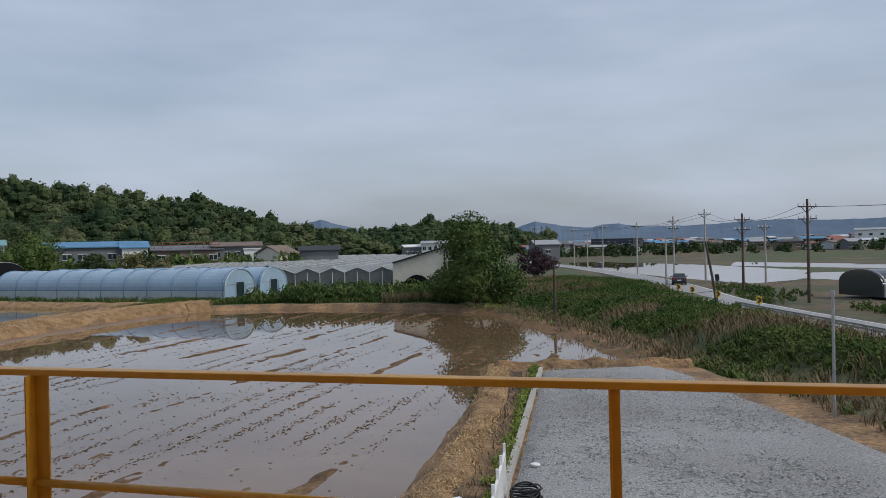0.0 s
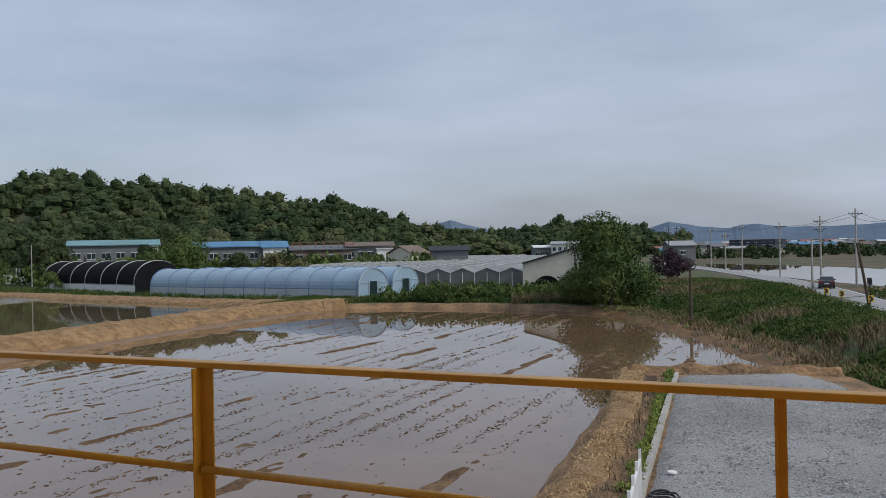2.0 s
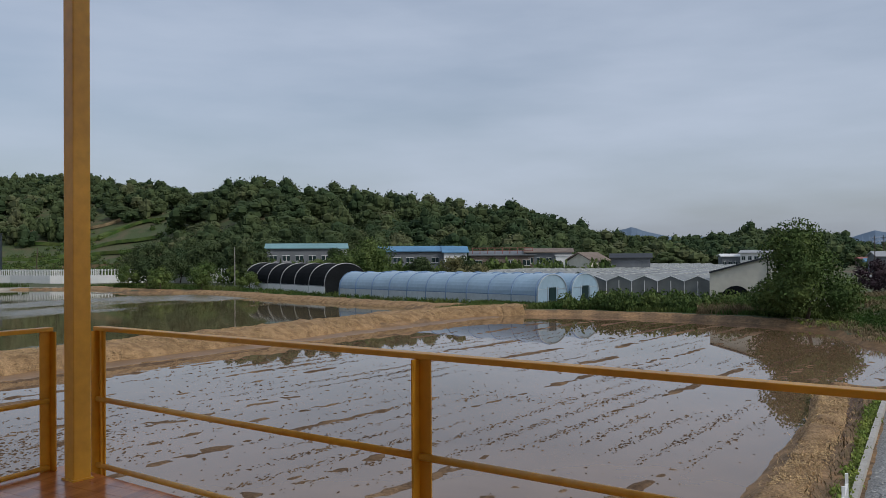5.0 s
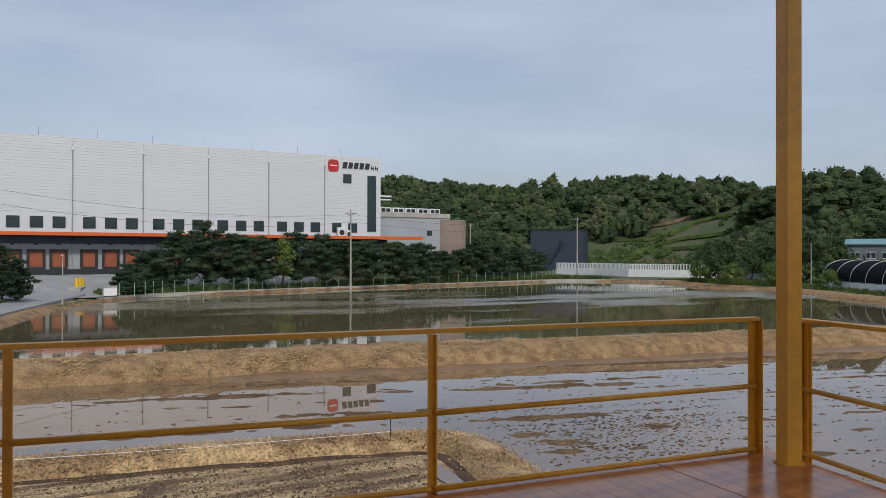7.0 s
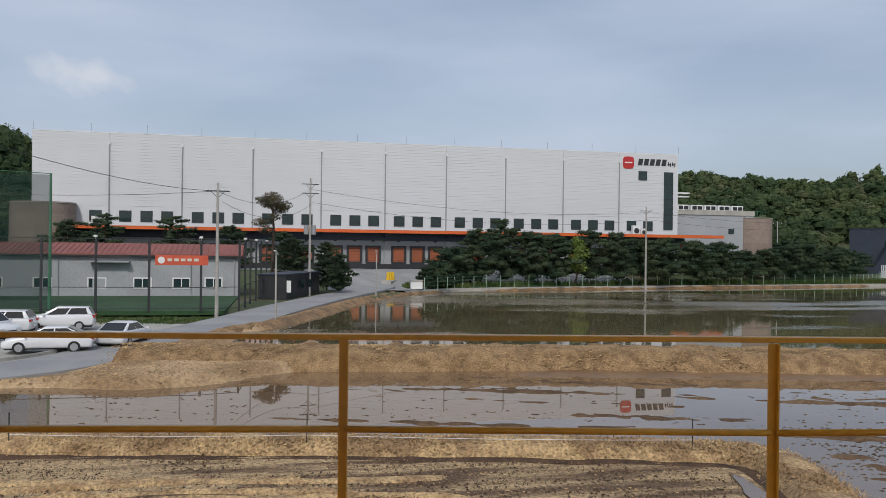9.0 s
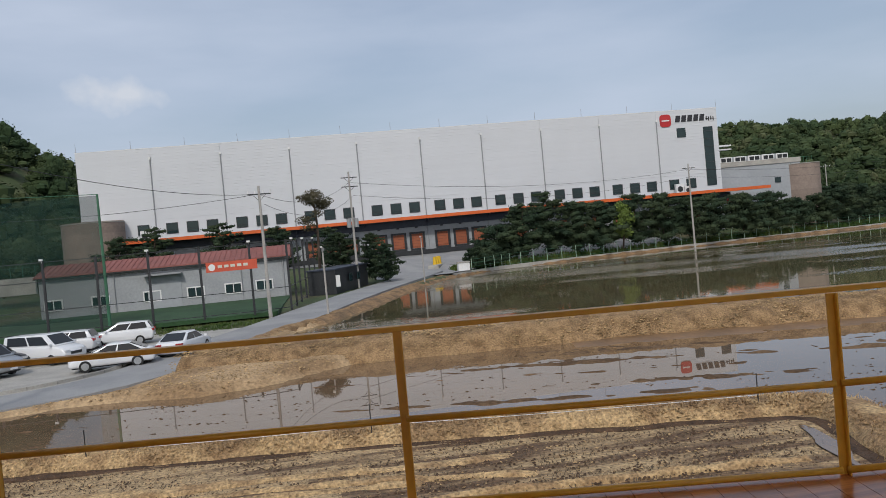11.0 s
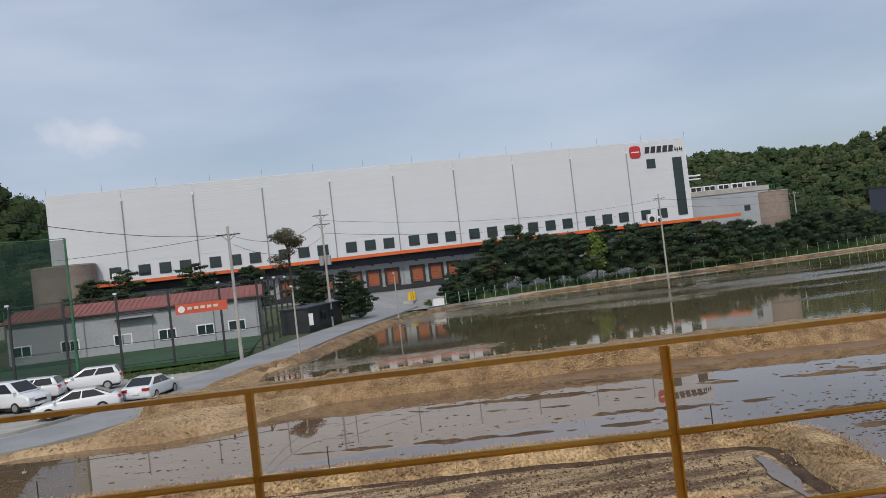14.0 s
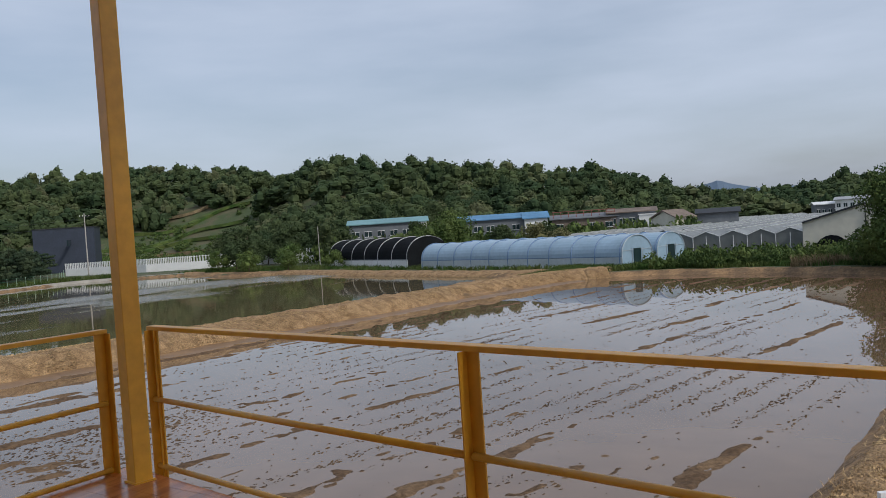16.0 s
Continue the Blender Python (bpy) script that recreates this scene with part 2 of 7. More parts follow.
def water_mat(name="muddy_water", col=(0.200, 0.126, 0.074), col2=(0.148, 0.094, 0.054), windy=False):
    m = mat(name, col, 0.012, var=0.10, scale=0.09, fine=0.6, col2=col2, spec=0.5, ior=1.55, lo=0.4, hi=0.66)
    n, l = m.node_tree.nodes, m.node_tree.links
    geo, tex, bp = n.new("ShaderNodeNewGeometry"), n.new("ShaderNodeTexNoise"), n.new("ShaderNodeBump")
    tex.inputs["Scale"].default_value, tex.inputs["Detail"].default_value = 2.2, 3
    bp.inputs["Strength"].default_value, bp.inputs["Distance"].default_value = 0.02, 0.004
    l.new(geo.outputs["Position"], tex.inputs["Vector"])
    l.new(tex.outputs["Fac"], bp.inputs["Height"])
    l.new(bp.outputs["Normal"], n["Principled BSDF"].inputs["Normal"])
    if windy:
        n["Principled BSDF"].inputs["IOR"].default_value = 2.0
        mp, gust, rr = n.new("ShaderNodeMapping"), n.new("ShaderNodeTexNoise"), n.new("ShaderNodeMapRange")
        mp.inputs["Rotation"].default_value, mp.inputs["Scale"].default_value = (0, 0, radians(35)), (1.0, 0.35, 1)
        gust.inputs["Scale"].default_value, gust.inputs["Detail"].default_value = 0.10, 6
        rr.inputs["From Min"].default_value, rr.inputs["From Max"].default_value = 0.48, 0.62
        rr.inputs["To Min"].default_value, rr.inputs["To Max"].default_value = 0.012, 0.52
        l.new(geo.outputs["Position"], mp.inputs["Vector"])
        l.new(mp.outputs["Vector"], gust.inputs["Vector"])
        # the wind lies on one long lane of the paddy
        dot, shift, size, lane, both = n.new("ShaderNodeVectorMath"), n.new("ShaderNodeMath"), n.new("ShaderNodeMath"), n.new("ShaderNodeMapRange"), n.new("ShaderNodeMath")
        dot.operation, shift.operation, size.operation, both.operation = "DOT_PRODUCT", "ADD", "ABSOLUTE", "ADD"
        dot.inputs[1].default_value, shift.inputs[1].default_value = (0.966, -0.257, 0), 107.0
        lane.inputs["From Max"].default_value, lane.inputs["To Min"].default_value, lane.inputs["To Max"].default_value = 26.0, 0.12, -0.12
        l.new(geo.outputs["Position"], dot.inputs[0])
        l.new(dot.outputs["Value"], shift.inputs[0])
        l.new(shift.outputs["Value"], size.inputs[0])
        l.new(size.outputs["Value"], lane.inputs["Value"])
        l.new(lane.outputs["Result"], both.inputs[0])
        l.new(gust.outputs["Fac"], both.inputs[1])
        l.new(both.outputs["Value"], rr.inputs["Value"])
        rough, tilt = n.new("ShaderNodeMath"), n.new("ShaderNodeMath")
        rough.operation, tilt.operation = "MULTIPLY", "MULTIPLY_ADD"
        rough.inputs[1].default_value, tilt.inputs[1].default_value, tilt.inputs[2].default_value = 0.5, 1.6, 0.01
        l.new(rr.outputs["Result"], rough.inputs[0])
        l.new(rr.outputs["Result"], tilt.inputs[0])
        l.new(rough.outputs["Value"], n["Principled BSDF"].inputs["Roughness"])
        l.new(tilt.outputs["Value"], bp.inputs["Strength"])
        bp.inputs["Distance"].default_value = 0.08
    return m


def wood_mat():
    m = mat("glossy_stained_wood", (0.54, 0.185, 0.048), 0.22, var=0.16, scale=1.0, fine=9.0, col2=(0.36, 0.112, 0.032), rand=0.12, spec=0.6)
    n, l = m.node_tree.nodes, m.node_tree.links
    geo, mp = n.new("ShaderNodeNewGeometry"), n.new("ShaderNodeMapping")
    mp.inputs["Rotation"].default_value = (0, 0, radians(20))
    mp.inputs["Scale"].default_value = (9, 0.8, 1)
    l.new(geo.outputs["Position"], mp.inputs["Vector"])
    for node in n:
        if node.bl_idname == "ShaderNodeTexNoise":
            l.new(mp.outputs["Vector"], node.inputs["Vector"])
    return m


def net_mat():
    m = mat("green_ball_net", (0.006, 0.040, 0.032), 0.9, var=0.2)
    n, l = m.node_tree.nodes, m.node_tree.links
    tr, mx = n.new("ShaderNodeBsdfTransparent"), n.new("ShaderNodeMixShader")
    mx.inputs["Fac"].default_value = 0.34
    l.new(tr.outputs["BSDF"], mx.inputs[1])
    l.new(n["Principled BSDF"].outputs["BSDF"], mx.inputs[2])
    l.new(mx.outputs["Shader"], n["Material Output"].inputs["Surface"])
    return m


def field_mat(name, lo, hi):
    m = mat(name, (0.46, 0.325, 0.175), 0.95, var=0.55, scale=1.5, fine=9.0, bump=1.0, col2=(0.155, 0.094, 0.052), lo=lo, hi=hi, dist=0.12)
    n, l = m.node_tree.nodes, m.node_tree.links
    geo, mp = n.new("ShaderNodeNewGeometry"), n.new("ShaderNodeMapping")
    mp.inputs["Rotation"].default_value = (0, 0, radians(5))
    mp.inputs["Scale"].default_value = (1.0, 0.13, 1)
    l.new(geo.outputs["Position"], mp.inputs["Vector"])
    big = [q for q in n if q.bl_idname == "ShaderNodeTexNoise"][0]
    l.new(mp.outputs["Vector"], big.inputs["Vector"])
    return m


M_PEBBLE = mat("grey_pebble", (0.31, 0.31, 0.295), 0.9, var=0.3, scale=0.5, fine=9.0, island=0.45)
M_LUMP = mat("sandy_lump", (0.40, 0.265, 0.125), 0.95, var=0.35, scale=0.6, fine=6.0, island=0.5)
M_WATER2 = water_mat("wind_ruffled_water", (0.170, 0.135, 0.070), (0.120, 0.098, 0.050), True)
M_WATER, M_WOOD, M_NET = water_mat(), wood_mat(), net_mat()
M_FIELD, M_FIELD2 = field_mat("straw_littered_soil", 0.50, 0.64), field_mat("dark_wet_stubble_soil", 0.40, 0.54)
M_DCLOD = mat("dark_mud_clod", (0.070, 0.045, 0.028), 0.85, var=0.3, scale=0.5, fine=6.0, col2=(0.13, 0.086, 0.050), spec=0.15)
M_TRENCH = mat("dark_wet_soil", (0.105, 0.058, 0.030), 0.8, var=0.4, scale=1.5, fine=9.0, bump=1.0, dist=0.1)


# ---- shape helpers ----
class Shape:
    """Collects vertices and faces of one mesh."""

    def __init__(self):
        self.v, self.f = [], []

    def add(self, verts, faces):
        k = len(self.v)
        self.v += [tuple(p) for p in verts]
        self.f += [tuple(i + k for i in q) for q in faces]
        return self

    def box(self, c, s, rz=0.0):
        x, y, z = s[0] / 2, s[1] / 2, s[2] / 2
        co, si = math.cos(radians(rz)), math.sin(radians(rz))
        pts = []
        for dz in (-z, z):
            for dx, dy in ((-x, -y), (x, -y), (x, y), (-x, y)):
                pts.append((c[0] + dx * co - dy * si, c[1] + dx * si + dy * co, c[2] + dz))
        return self.add(pts, [(0, 3, 2, 1), (4, 5, 6, 7), (0, 1, 5, 4), (1, 2, 6, 5), (2, 3, 7, 6), (3, 0, 4, 7)])

    def beam(self, a, b, w, h):
        """A bar of rectangular section from a to b; h stands upright."""
        a, b = Vector(a), Vector(b)
        d = (b - a).normalized()
        up = Vector((0, 0, 1)) if abs(d.z) < 0.95 else Vector((0, 1, 0))
        s = d.cross(up).normalized()
        u = s.cross(d)
        pts = [p + s * x * w / 2 + u * y * h / 2 for p in (a, b) for x, y in ((-1, -1), (1, -1), (1, 1), (-1, 1))]
        return self.add(pts, [(0, 1, 2, 3), (7, 6, 5, 4), (0, 4, 5, 1), (1, 5, 6, 2), (2, 6, 7, 3), (3, 7, 4, 0)])

    def tube(self, pts, r, n=8, r2=None):
        pts = [Vector(p) for p in pts]
        rings, k = [], len(pts)
        for i, p in enumerate(pts):
            d = (pts[min(i + 1, k - 1)] - pts[max(i - 1, 0)]).normalized()
            up = Vector((0, 0, 1)) if abs(d.z) < 0.9 else Vector((1, 0, 0))
            s = d.cross(up).normalized()
            u = s.cross(d)
            rr = r if r2 is None else r + (r2 - r) * i / (k - 1)
            rings += [p + (s * math.cos(a) + u * math.sin(a)) * rr for a in (2 * math.pi * j / n for j in range(n))]
        faces = [(i * n + j, i * n + (j + 1) % n, (i + 1) * n + (j + 1) % n, (i + 1) * n + j) for i in range(k - 1) for j in range(n)]
        faces += [tuple(range(n))[::-1], tuple((k - 1) * n + j for j in range(n))]
        return self.add(rings, faces)

    def prism(self, poly, a, b):
        """A flat outline (local across, up) swept from a to b, level."""
        a, b = Vector(a), Vector(b)
        d = (b - a).normalized()
        s = Vector((d.y, -d.x, 0)).normalized()
        n = len(poly)
        pts = [p + s * x + Vector((0, 0, y)) for p in (a, b) for x, y in poly]
        faces = [(j, (j + 1) % n, n + (j + 1) % n, n + j) for j in range(n)]
        return self.add(pts, faces + [tuple(range(n))[::-1], tuple(range(n, 2 * n))])

    def slab(self, poly, z0, z1):
        n = len(poly)
        pts = [(x, y, z) for z in (z0, z1) for x, y in poly]
        return self.add(pts, [(j, (j + 1) % n, n + (j + 1) % n, n + j) for j in range(n)] + [tuple(range(n))[::-1], tuple(range(n, 2 * n))])

    def mesh(self, name, material, bevel=0.0, smooth=False):
        me = bpy.data.meshes.new(name)
        me.from_pydata(self.v, [], self.f)
        bm = bmesh.new()
        bm.from_mesh(me)
        bmesh.ops.recalc_face_normals(bm, faces=bm.faces)
        if bevel:
            bmesh.ops.bevel(bm, geom=list(bm.edges), offset=bevel, segments=2, affect="EDGES", profile=0.5)
        if smooth:
            for f in bm.faces:
                f.smooth = True
        bm.to_mesh(me)
        bm.free()
        me.materials.append(material)
        return me


def part(name, shape, material, parent, label="", bevel=0.0, smooth=False):
    """One mesh object under a thing or a part."""
    ob = new(name, shape if isinstance(shape, bpy.types.Mesh) else shape.mesh(name, material, bevel, smooth))
    ob.parent = parent
    return tagged(ob, label)


def thing(name, label, category, group="", m=None, kind=""):
    ob = new(name)
    ob.empty_display_size = 0.2
    if m is not None:
        ob.matrix_basis = m
    return tagged(ob, label, category, group, kind)


def solid(name, shape, material, label, category="", group="", kind="", bevel=0.0, smooth=False):
    ob = new(name, shape if isinstance(shape, bpy.types.Mesh) else shape.mesh(name, material, bevel, smooth))
    return tagged(ob, label, category, group, kind)


def bulk(name, verts, faces, material, smooth=False):
    """A mesh from arrays: verts (n, 3), faces (m, 3 or 4)."""
    me = bpy.data.meshes.new(name)
    k = faces.shape[1]
    me.vertices.add(len(verts))
    me.vertices.foreach_set("co", np.ascontiguousarray(verts, dtype=np.float32).ravel())
    me.loops.add(faces.size)
    me.loops.foreach_set("vertex_index", np.ascontiguousarray(faces, dtype=np.int32).ravel())
    me.polygons.add(len(faces))
    me.polygons.foreach_set("loop_start", np.arange(0, faces.size, k, dtype=np.int32))
    me.polygons.foreach_set("use_smooth", np.full(len(faces), smooth))
    me.update(calc_edges=True)
    me.materials.append(material)
    return me


def vnoise(x, y, size, seed=0):
    """Smooth value noise, -1 to 1, of that grain in metres."""
    x, y = np.asarray(x, float) / size, np.asarray(y, float) / size
    xi, yi = np.floor(x).astype(np.int64), np.floor(y).astype(np.int64)
    fx, fy = x - xi, y - yi
    fx, fy = fx * fx * (3 - 2 * fx), fy * fy * (3 - 2 * fy)

    def h(a, b):
        k = (a * 374761393 + b * 668265263 + seed * 144665) & 0x7FFFFFFF
        k = ((k ^ (k >> 13)) * 1274126177) & 0x7FFFFFFF
        return ((k ^ (k >> 16)) & 0xFFFF) / 32767.5 - 1
    top = h(xi, yi) * (1 - fx) + h(xi + 1, yi) * fx
    low = h(xi, yi + 1) * (1 - fx) + h(xi + 1, yi + 1) * fx
    return top * (1 - fy) + low * fy


def inside(px, py, poly):
    """Signed distance to a polygon's edge, positive inside."""
    px, py = np.asarray(px, float), np.asarray(py, float)
    inn = np.zeros(px.shape, bool)
    best = np.full(px.shape, 1e9)
    for (x0, y0), (x1, y1) in zip(poly, poly[1:] + poly[:1]):
        dx, dy = x1 - x0, y1 - y0
        u = np.clip(((px - x0) * dx + (py - y0) * dy) / (dx * dx + dy * dy + 1e-9), 0, 1)
        best = np.minimum(best, np.hypot(px - x0 - u * dx, py - y0 - u * dy))
        if y0 != y1:
            inn ^= ((y0 > py) != (y1 > py)) & (px < (x1 - x0) * (py - y0) / (y1 - y0) + x0)
    return np.where(inn, best, -best)


def along(line, step):
    """Even points along a polyline, rounded, with their directions."""
    p = np.array(line, float)
    for _ in range(2):
        q = [p[0]]
        for a, b in zip(p[:-1], p[1:]):
            q += [a * 0.75 + b * 0.25, a * 0.25 + b * 0.75]
        p = np.array(q + [p[-1]])
    seg = np.r_[0, np.cumsum(np.hypot(*np.diff(p[:, :2], axis=0).T))]
    s = np.linspace(0, seg[-1], max(2, int(seg[-1] / step)))
    out = np.stack([np.interp(s, seg, p[:, k]) for k in range(p.shape[1])], 1)
    d = np.gradient(out[:, :2], axis=0)
    return out, d / np.linalg.norm(d, axis=1)[:, None]


def ridge(name, line, prof, material, label, step=0.35, rough=0.08, category="", kind="structure"):
    """An earth bank swept along a line; prof: (across, height) from side to side."""
    c, d = along(line, step)
    pr = np.array(prof, float)
    u = np.linspace(0, len(pr) - 1, 17)
    ax, az = np.interp(u, np.arange(len(pr)), pr[:, 0]), np.interp(u, np.arange(len(pr)), pr[:, 1])
    X = c[:, 0, None] + d[:, 1, None] * ax
    Y = c[:, 1, None] - d[:, 0, None] * ax
    edge = vnoise(X, Y, 1.7, 3) * rough * 2
    X, Y = X + d[:, 1, None] * edge, Y - d[:, 0, None] * edge
    Z = az[None, :] * (1 + 0.10 * vnoise(X, Y, 2.5, 5)) + rough * vnoise(X, Y, 0.9, 1) + rough * 0.6 * vnoise(X, Y, 0.45, 2)
    Z[:, 0] = Z[:, -1] = min(az[0], az[-1]) - 0.15
    Z[0] = Z[-1] = min(az[0], az[-1]) - 0.1
    n, k = X.shape
    idx = np.arange(n * k).reshape(n, k)
    f = np.stack([idx[:-1, :-1], idx[1:, :-1], idx[1:, 1:], idx[:-1, 1:]], -1).reshape(-1, 4)
    return solid(name, bulk(name, np.stack([X, Y, Z], -1).reshape(-1, 3), f[:, ::-1], material, True), None, label, category, kind=kind)


def strip(name, line, width, material, label, z=0.02, kind="structure", step=1.5, thick=0.1):
    """A paved strip along a line of (x, y, z)."""
    c, d = along(line, step)
    n = len(c)
    w = np.array([-width / 2, width / 2])
    X, Y = c[:, 0, None] + d[:, 1, None] * w, c[:, 1, None] - d[:, 0, None] * w
    top = np.stack([X, Y, np.repeat(c[:, 2, None] + z, 2, 1)], -1)
    sh = Shape()
    for a, b in zip(range(n - 1), range(1, n)):
        l0, r0, l1, r1 = top[a, 0], top[a, 1], top[b, 0], top[b, 1]
        sh.add([l0, r0, r1, l1], [(0, 1, 2, 3)])
        for p, q in ((l0, l1), (r1, r0)):
            sh.add([p, q, (q[0], q[1], q[2] - thick), (p[0], p[1], p[2] - thick)], [(0, 1, 2, 3)])
    return solid(name, sh, material, label, kind=kind)


# ---- the lie of the land ----
P1 = [(-1.9, 21.3), (-0.5, 28.5), (0.84, 35.6), (1.6, 40.4), (8.9, 40.4), (7.7, 53), (6.0, 61.5), (3.6, 74.0), (-1.4, 80.3), (-9.2, 84.0), (-18.5, 86.2), (-27, 84.6),
      (-30, 70), (-33, 60), (-35.6, 50), (-38.4, 36), (-41, 22.7), (-43.1, 12.5), (-44.6, 2.4), (-42.6, -0.1), (-40.3, -2.3), (-39.5, -5.4), (-40.5, -8.2), (-40.7, -10.8), (-39.9, -13.2), (-38.5, -15.2), (-37, -20), (-35.5, -34), (-33, -34),
      (-30.7, -7.9), (-29.3, 2.6), (-26.9, 15.1), (-25.5, 16.3), (-22, 15.3), (-4.5, 10.2), (-3.5, 13)]
P2 = [(-49.5, -3), (-48.5, 13), (-46.5, 25), (-43.5, 40), (-40.5, 55), (-38.5, 66), (-35, 80), (-31, 91), (-38.5, 92), (-53, 100), (-68.5, 108), (-87, 119), (-106, 121),
      (-126, 133), (-146, 124), (-138, 96), (-132, 64), (-122, 28), (-114, 19.5), (-95, 11), (-76, 4.7), (-68, 1.6), (-63, -1.3)]
P3 = [(33.5, 185), (38, 133), (41.4, 111.3), (50, 118), (66, 150), (61, 195), (47, 240), (38, 240)]
P4 = [(51, 122), (58.8, 109), (95, 105), (110, 125), (73, 137), (63, 139)]
P5 = [(64.4, 181), (80.4, 149.5), (140, 140), (160, 155), (91, 169), (75, 209)]
STRAW = [(-33, -34), (-30.7, -7.9), (-29.3, 2.6), (-26.9, 15.1), (-25.5, 16.3), (-22, 15.3), (-4.5, 10.2), (-4.2, 4), (-7, -6), (-8, -34)]
APRON = [(-43, 3), (-38, 1), (-37, -34), (-44, -34), (-52, -7), (-63, -1), (-49, 2)]
DITCH = [(7.5, 112), (8.9, 66), (12.0, 45), (15.5, 33), (19, 18), (21, 0)]
# bearing, skyline angle, foot of the slope, crest
HILLS = [(-12, 0.0, 480, 600), (-8, 0.4, 460, 600), (-6, 0.8, 440, 580), (-4.8, 1.35, 430, 560), (-1.7, 1.5, 410, 550), (0.7, 1.6, 400, 540), (3, 1.3, 400, 540), (5.3, 1.1, 390, 530),
         (7.5, 1.3, 380, 520), (9.9, 1.7, 340, 490), (11.3, 2.1, 325, 480), (13.3, 2.6, 300, 460), (14.9, 3.2, 283, 450), (17.6, 3.35, 270, 435), (20.5, 3.8, 262, 420), (24.3, 4.1, 255, 415),
         (26.2, 4.35, 252, 412), (28.9, 4.6, 250, 410), (30.8, 4.95, 250, 405), (32.8, 5.3, 250, 400), (34.5, 4.9, 262, 408), (36.0, 4.45, 278, 420), (36.9, 4.0, 290, 435), (38.2, 4.75, 322, 482),
         (41.5, 5.05, 338, 525), (44.2, 5.15, 350, 555), (47, 5.0, 354, 570), (50, 4.85, 360, 588), (53, 4.62, 357, 590), (57, 4.75, 350, 590), (60.7, 5.2, 340, 590), (62.3, 5.3, 340, 588),
         (75, 5.4, 340, 560), (100, 5.9, 280, 460), (104.4, 6.15, 205, 350), (105, 6.9, 198, 342), (106, 7.4, 190, 335), (107.2, 7.7, 186, 330), (108, 8.3, 183, 326), (110, 8.5, 178, 320),
         (114, 8.3, 170, 310), (125, 7.8, 160, 300), (140, 5.0, 170, 300), (160, 2.0, 220, 340)]
HB = np.array(HILLS)
EYE_AT = (-1.0, 1.0)
LOT = [(-80, -2.2), (-70, -0.6), (-58.5, -4.6), (-50.5, -7.2), (-43.5, -9.0), (-41.2, -13.6), (-40.0, -17.6), (-36, -34), (-80, -36)]
SIDE = [(9.2, 38), (12.5, 36), (12.8, 18), (16, 2), (9, 2), (9, 20)]


def hill_at(x, y):
    """Height that the wooded hills add, and how far up the slope a place lies."""
    dx, dy = np.asarray(x, float) - EYE_AT[0], np.asarray(y, float) - EYE_AT[1]
    r, b = np.hypot(dx, dy), np.degrees(np.arctan2(-dx, dy))
    b = np.where(b < -90, b + 360, b)
    el, foot, crest = (np.interp(b, HB[:, 0], HB[:, k], left=0, right=0) for k in (1, 2, 3))
    foot, crest = np.maximum(foot, 100), np.maximum(crest, 150)
    peak = np.maximum(0, 6.2 + crest * np.tan(np.radians(el)) - 9.5)
    u = np.clip((r - foot) / (crest - foot), 0, 1)
    return np.where(el > 0.3, peak * u * u * (3 - 2 * u) * np.clip(1.6 - (r - crest) / 200, 0.3, 1), 0), (r - foot) / (crest - foot), el


def land(x, y):
    """Height of the ground."""
    x, y = np.asarray(x, float), np.asarray(y, float)
    z = 0.42 + 0.10 * vnoise(x, y, 9, 7) + 0.05 * vnoise(x, y, 2.3, 8)
    s2 = inside(x, y, P2)
    up = np.clip((-s2 - 4.0) / 16, 0, 1) * np.clip((-112 - x) / 12, 0, 1) * np.clip((150 - y) / 40, 0, 1) * np.clip((y + 62) / 20, 0, 1)
    z = z + 2.1 * up * up * (3 - 2 * up)
    z = z + 0.9 * np.clip((x - 13) / 7, 0, 1) * np.clip((23 - x) / 6, 0, 1) * np.clip((140 - y) / 30, 0, 1)
    z = z - 0.36 * np.clip((x - 26) / 3, 0, 1)
    sl = inside(x, y, LOT)
    z = z + (0.02 - z) * np.clip((sl + 2.0) / 2.5, 0, 1)
    c, d = along(DITCH, 4.0)
    dd = np.full(x.shape, 1e9)
    for px, py in c:
        dd = np.minimum(dd, np.hypot(x - px, y - py))
    z = z - 1.0 * np.clip(1 - (dd - 1.0) / 2.5, 0, 1) * (x > 3)
    for poly in (P1, P2, P3, P4, P5):
        s = inside(x, y, poly)
        wide = 0.9 if poly in (P1, P2) else 2.5
        z = np.where(s > -3.6, z + (-0.30 - z) * np.clip((s + 0.55 * wide) / wide, 0, 1), z)
    s = inside(x, y, STRAW)
    z = np.where(s > 0, 0.02 + 0.05 * vnoise(x, y, 1.5, 4), z)
    h, u, el = hill_at(x, y)
    return z + h


def coords(lo, hi, fine, reach):
    """Even steps between lo and hi, then growing steps out to reach on both sides."""
    mid = list(np.arange(lo, hi + 1e-6, fine))
    out, s = [], fine
    v = hi
    while v < reach:
        s *= 1.045
        v += s
        out.append(v)
    low, s, v = [], fine, lo
    while v > -reach:
        s *= 1.045
        v -= s
        low.append(v)
    return np.array(low[::-1] + mid + out)


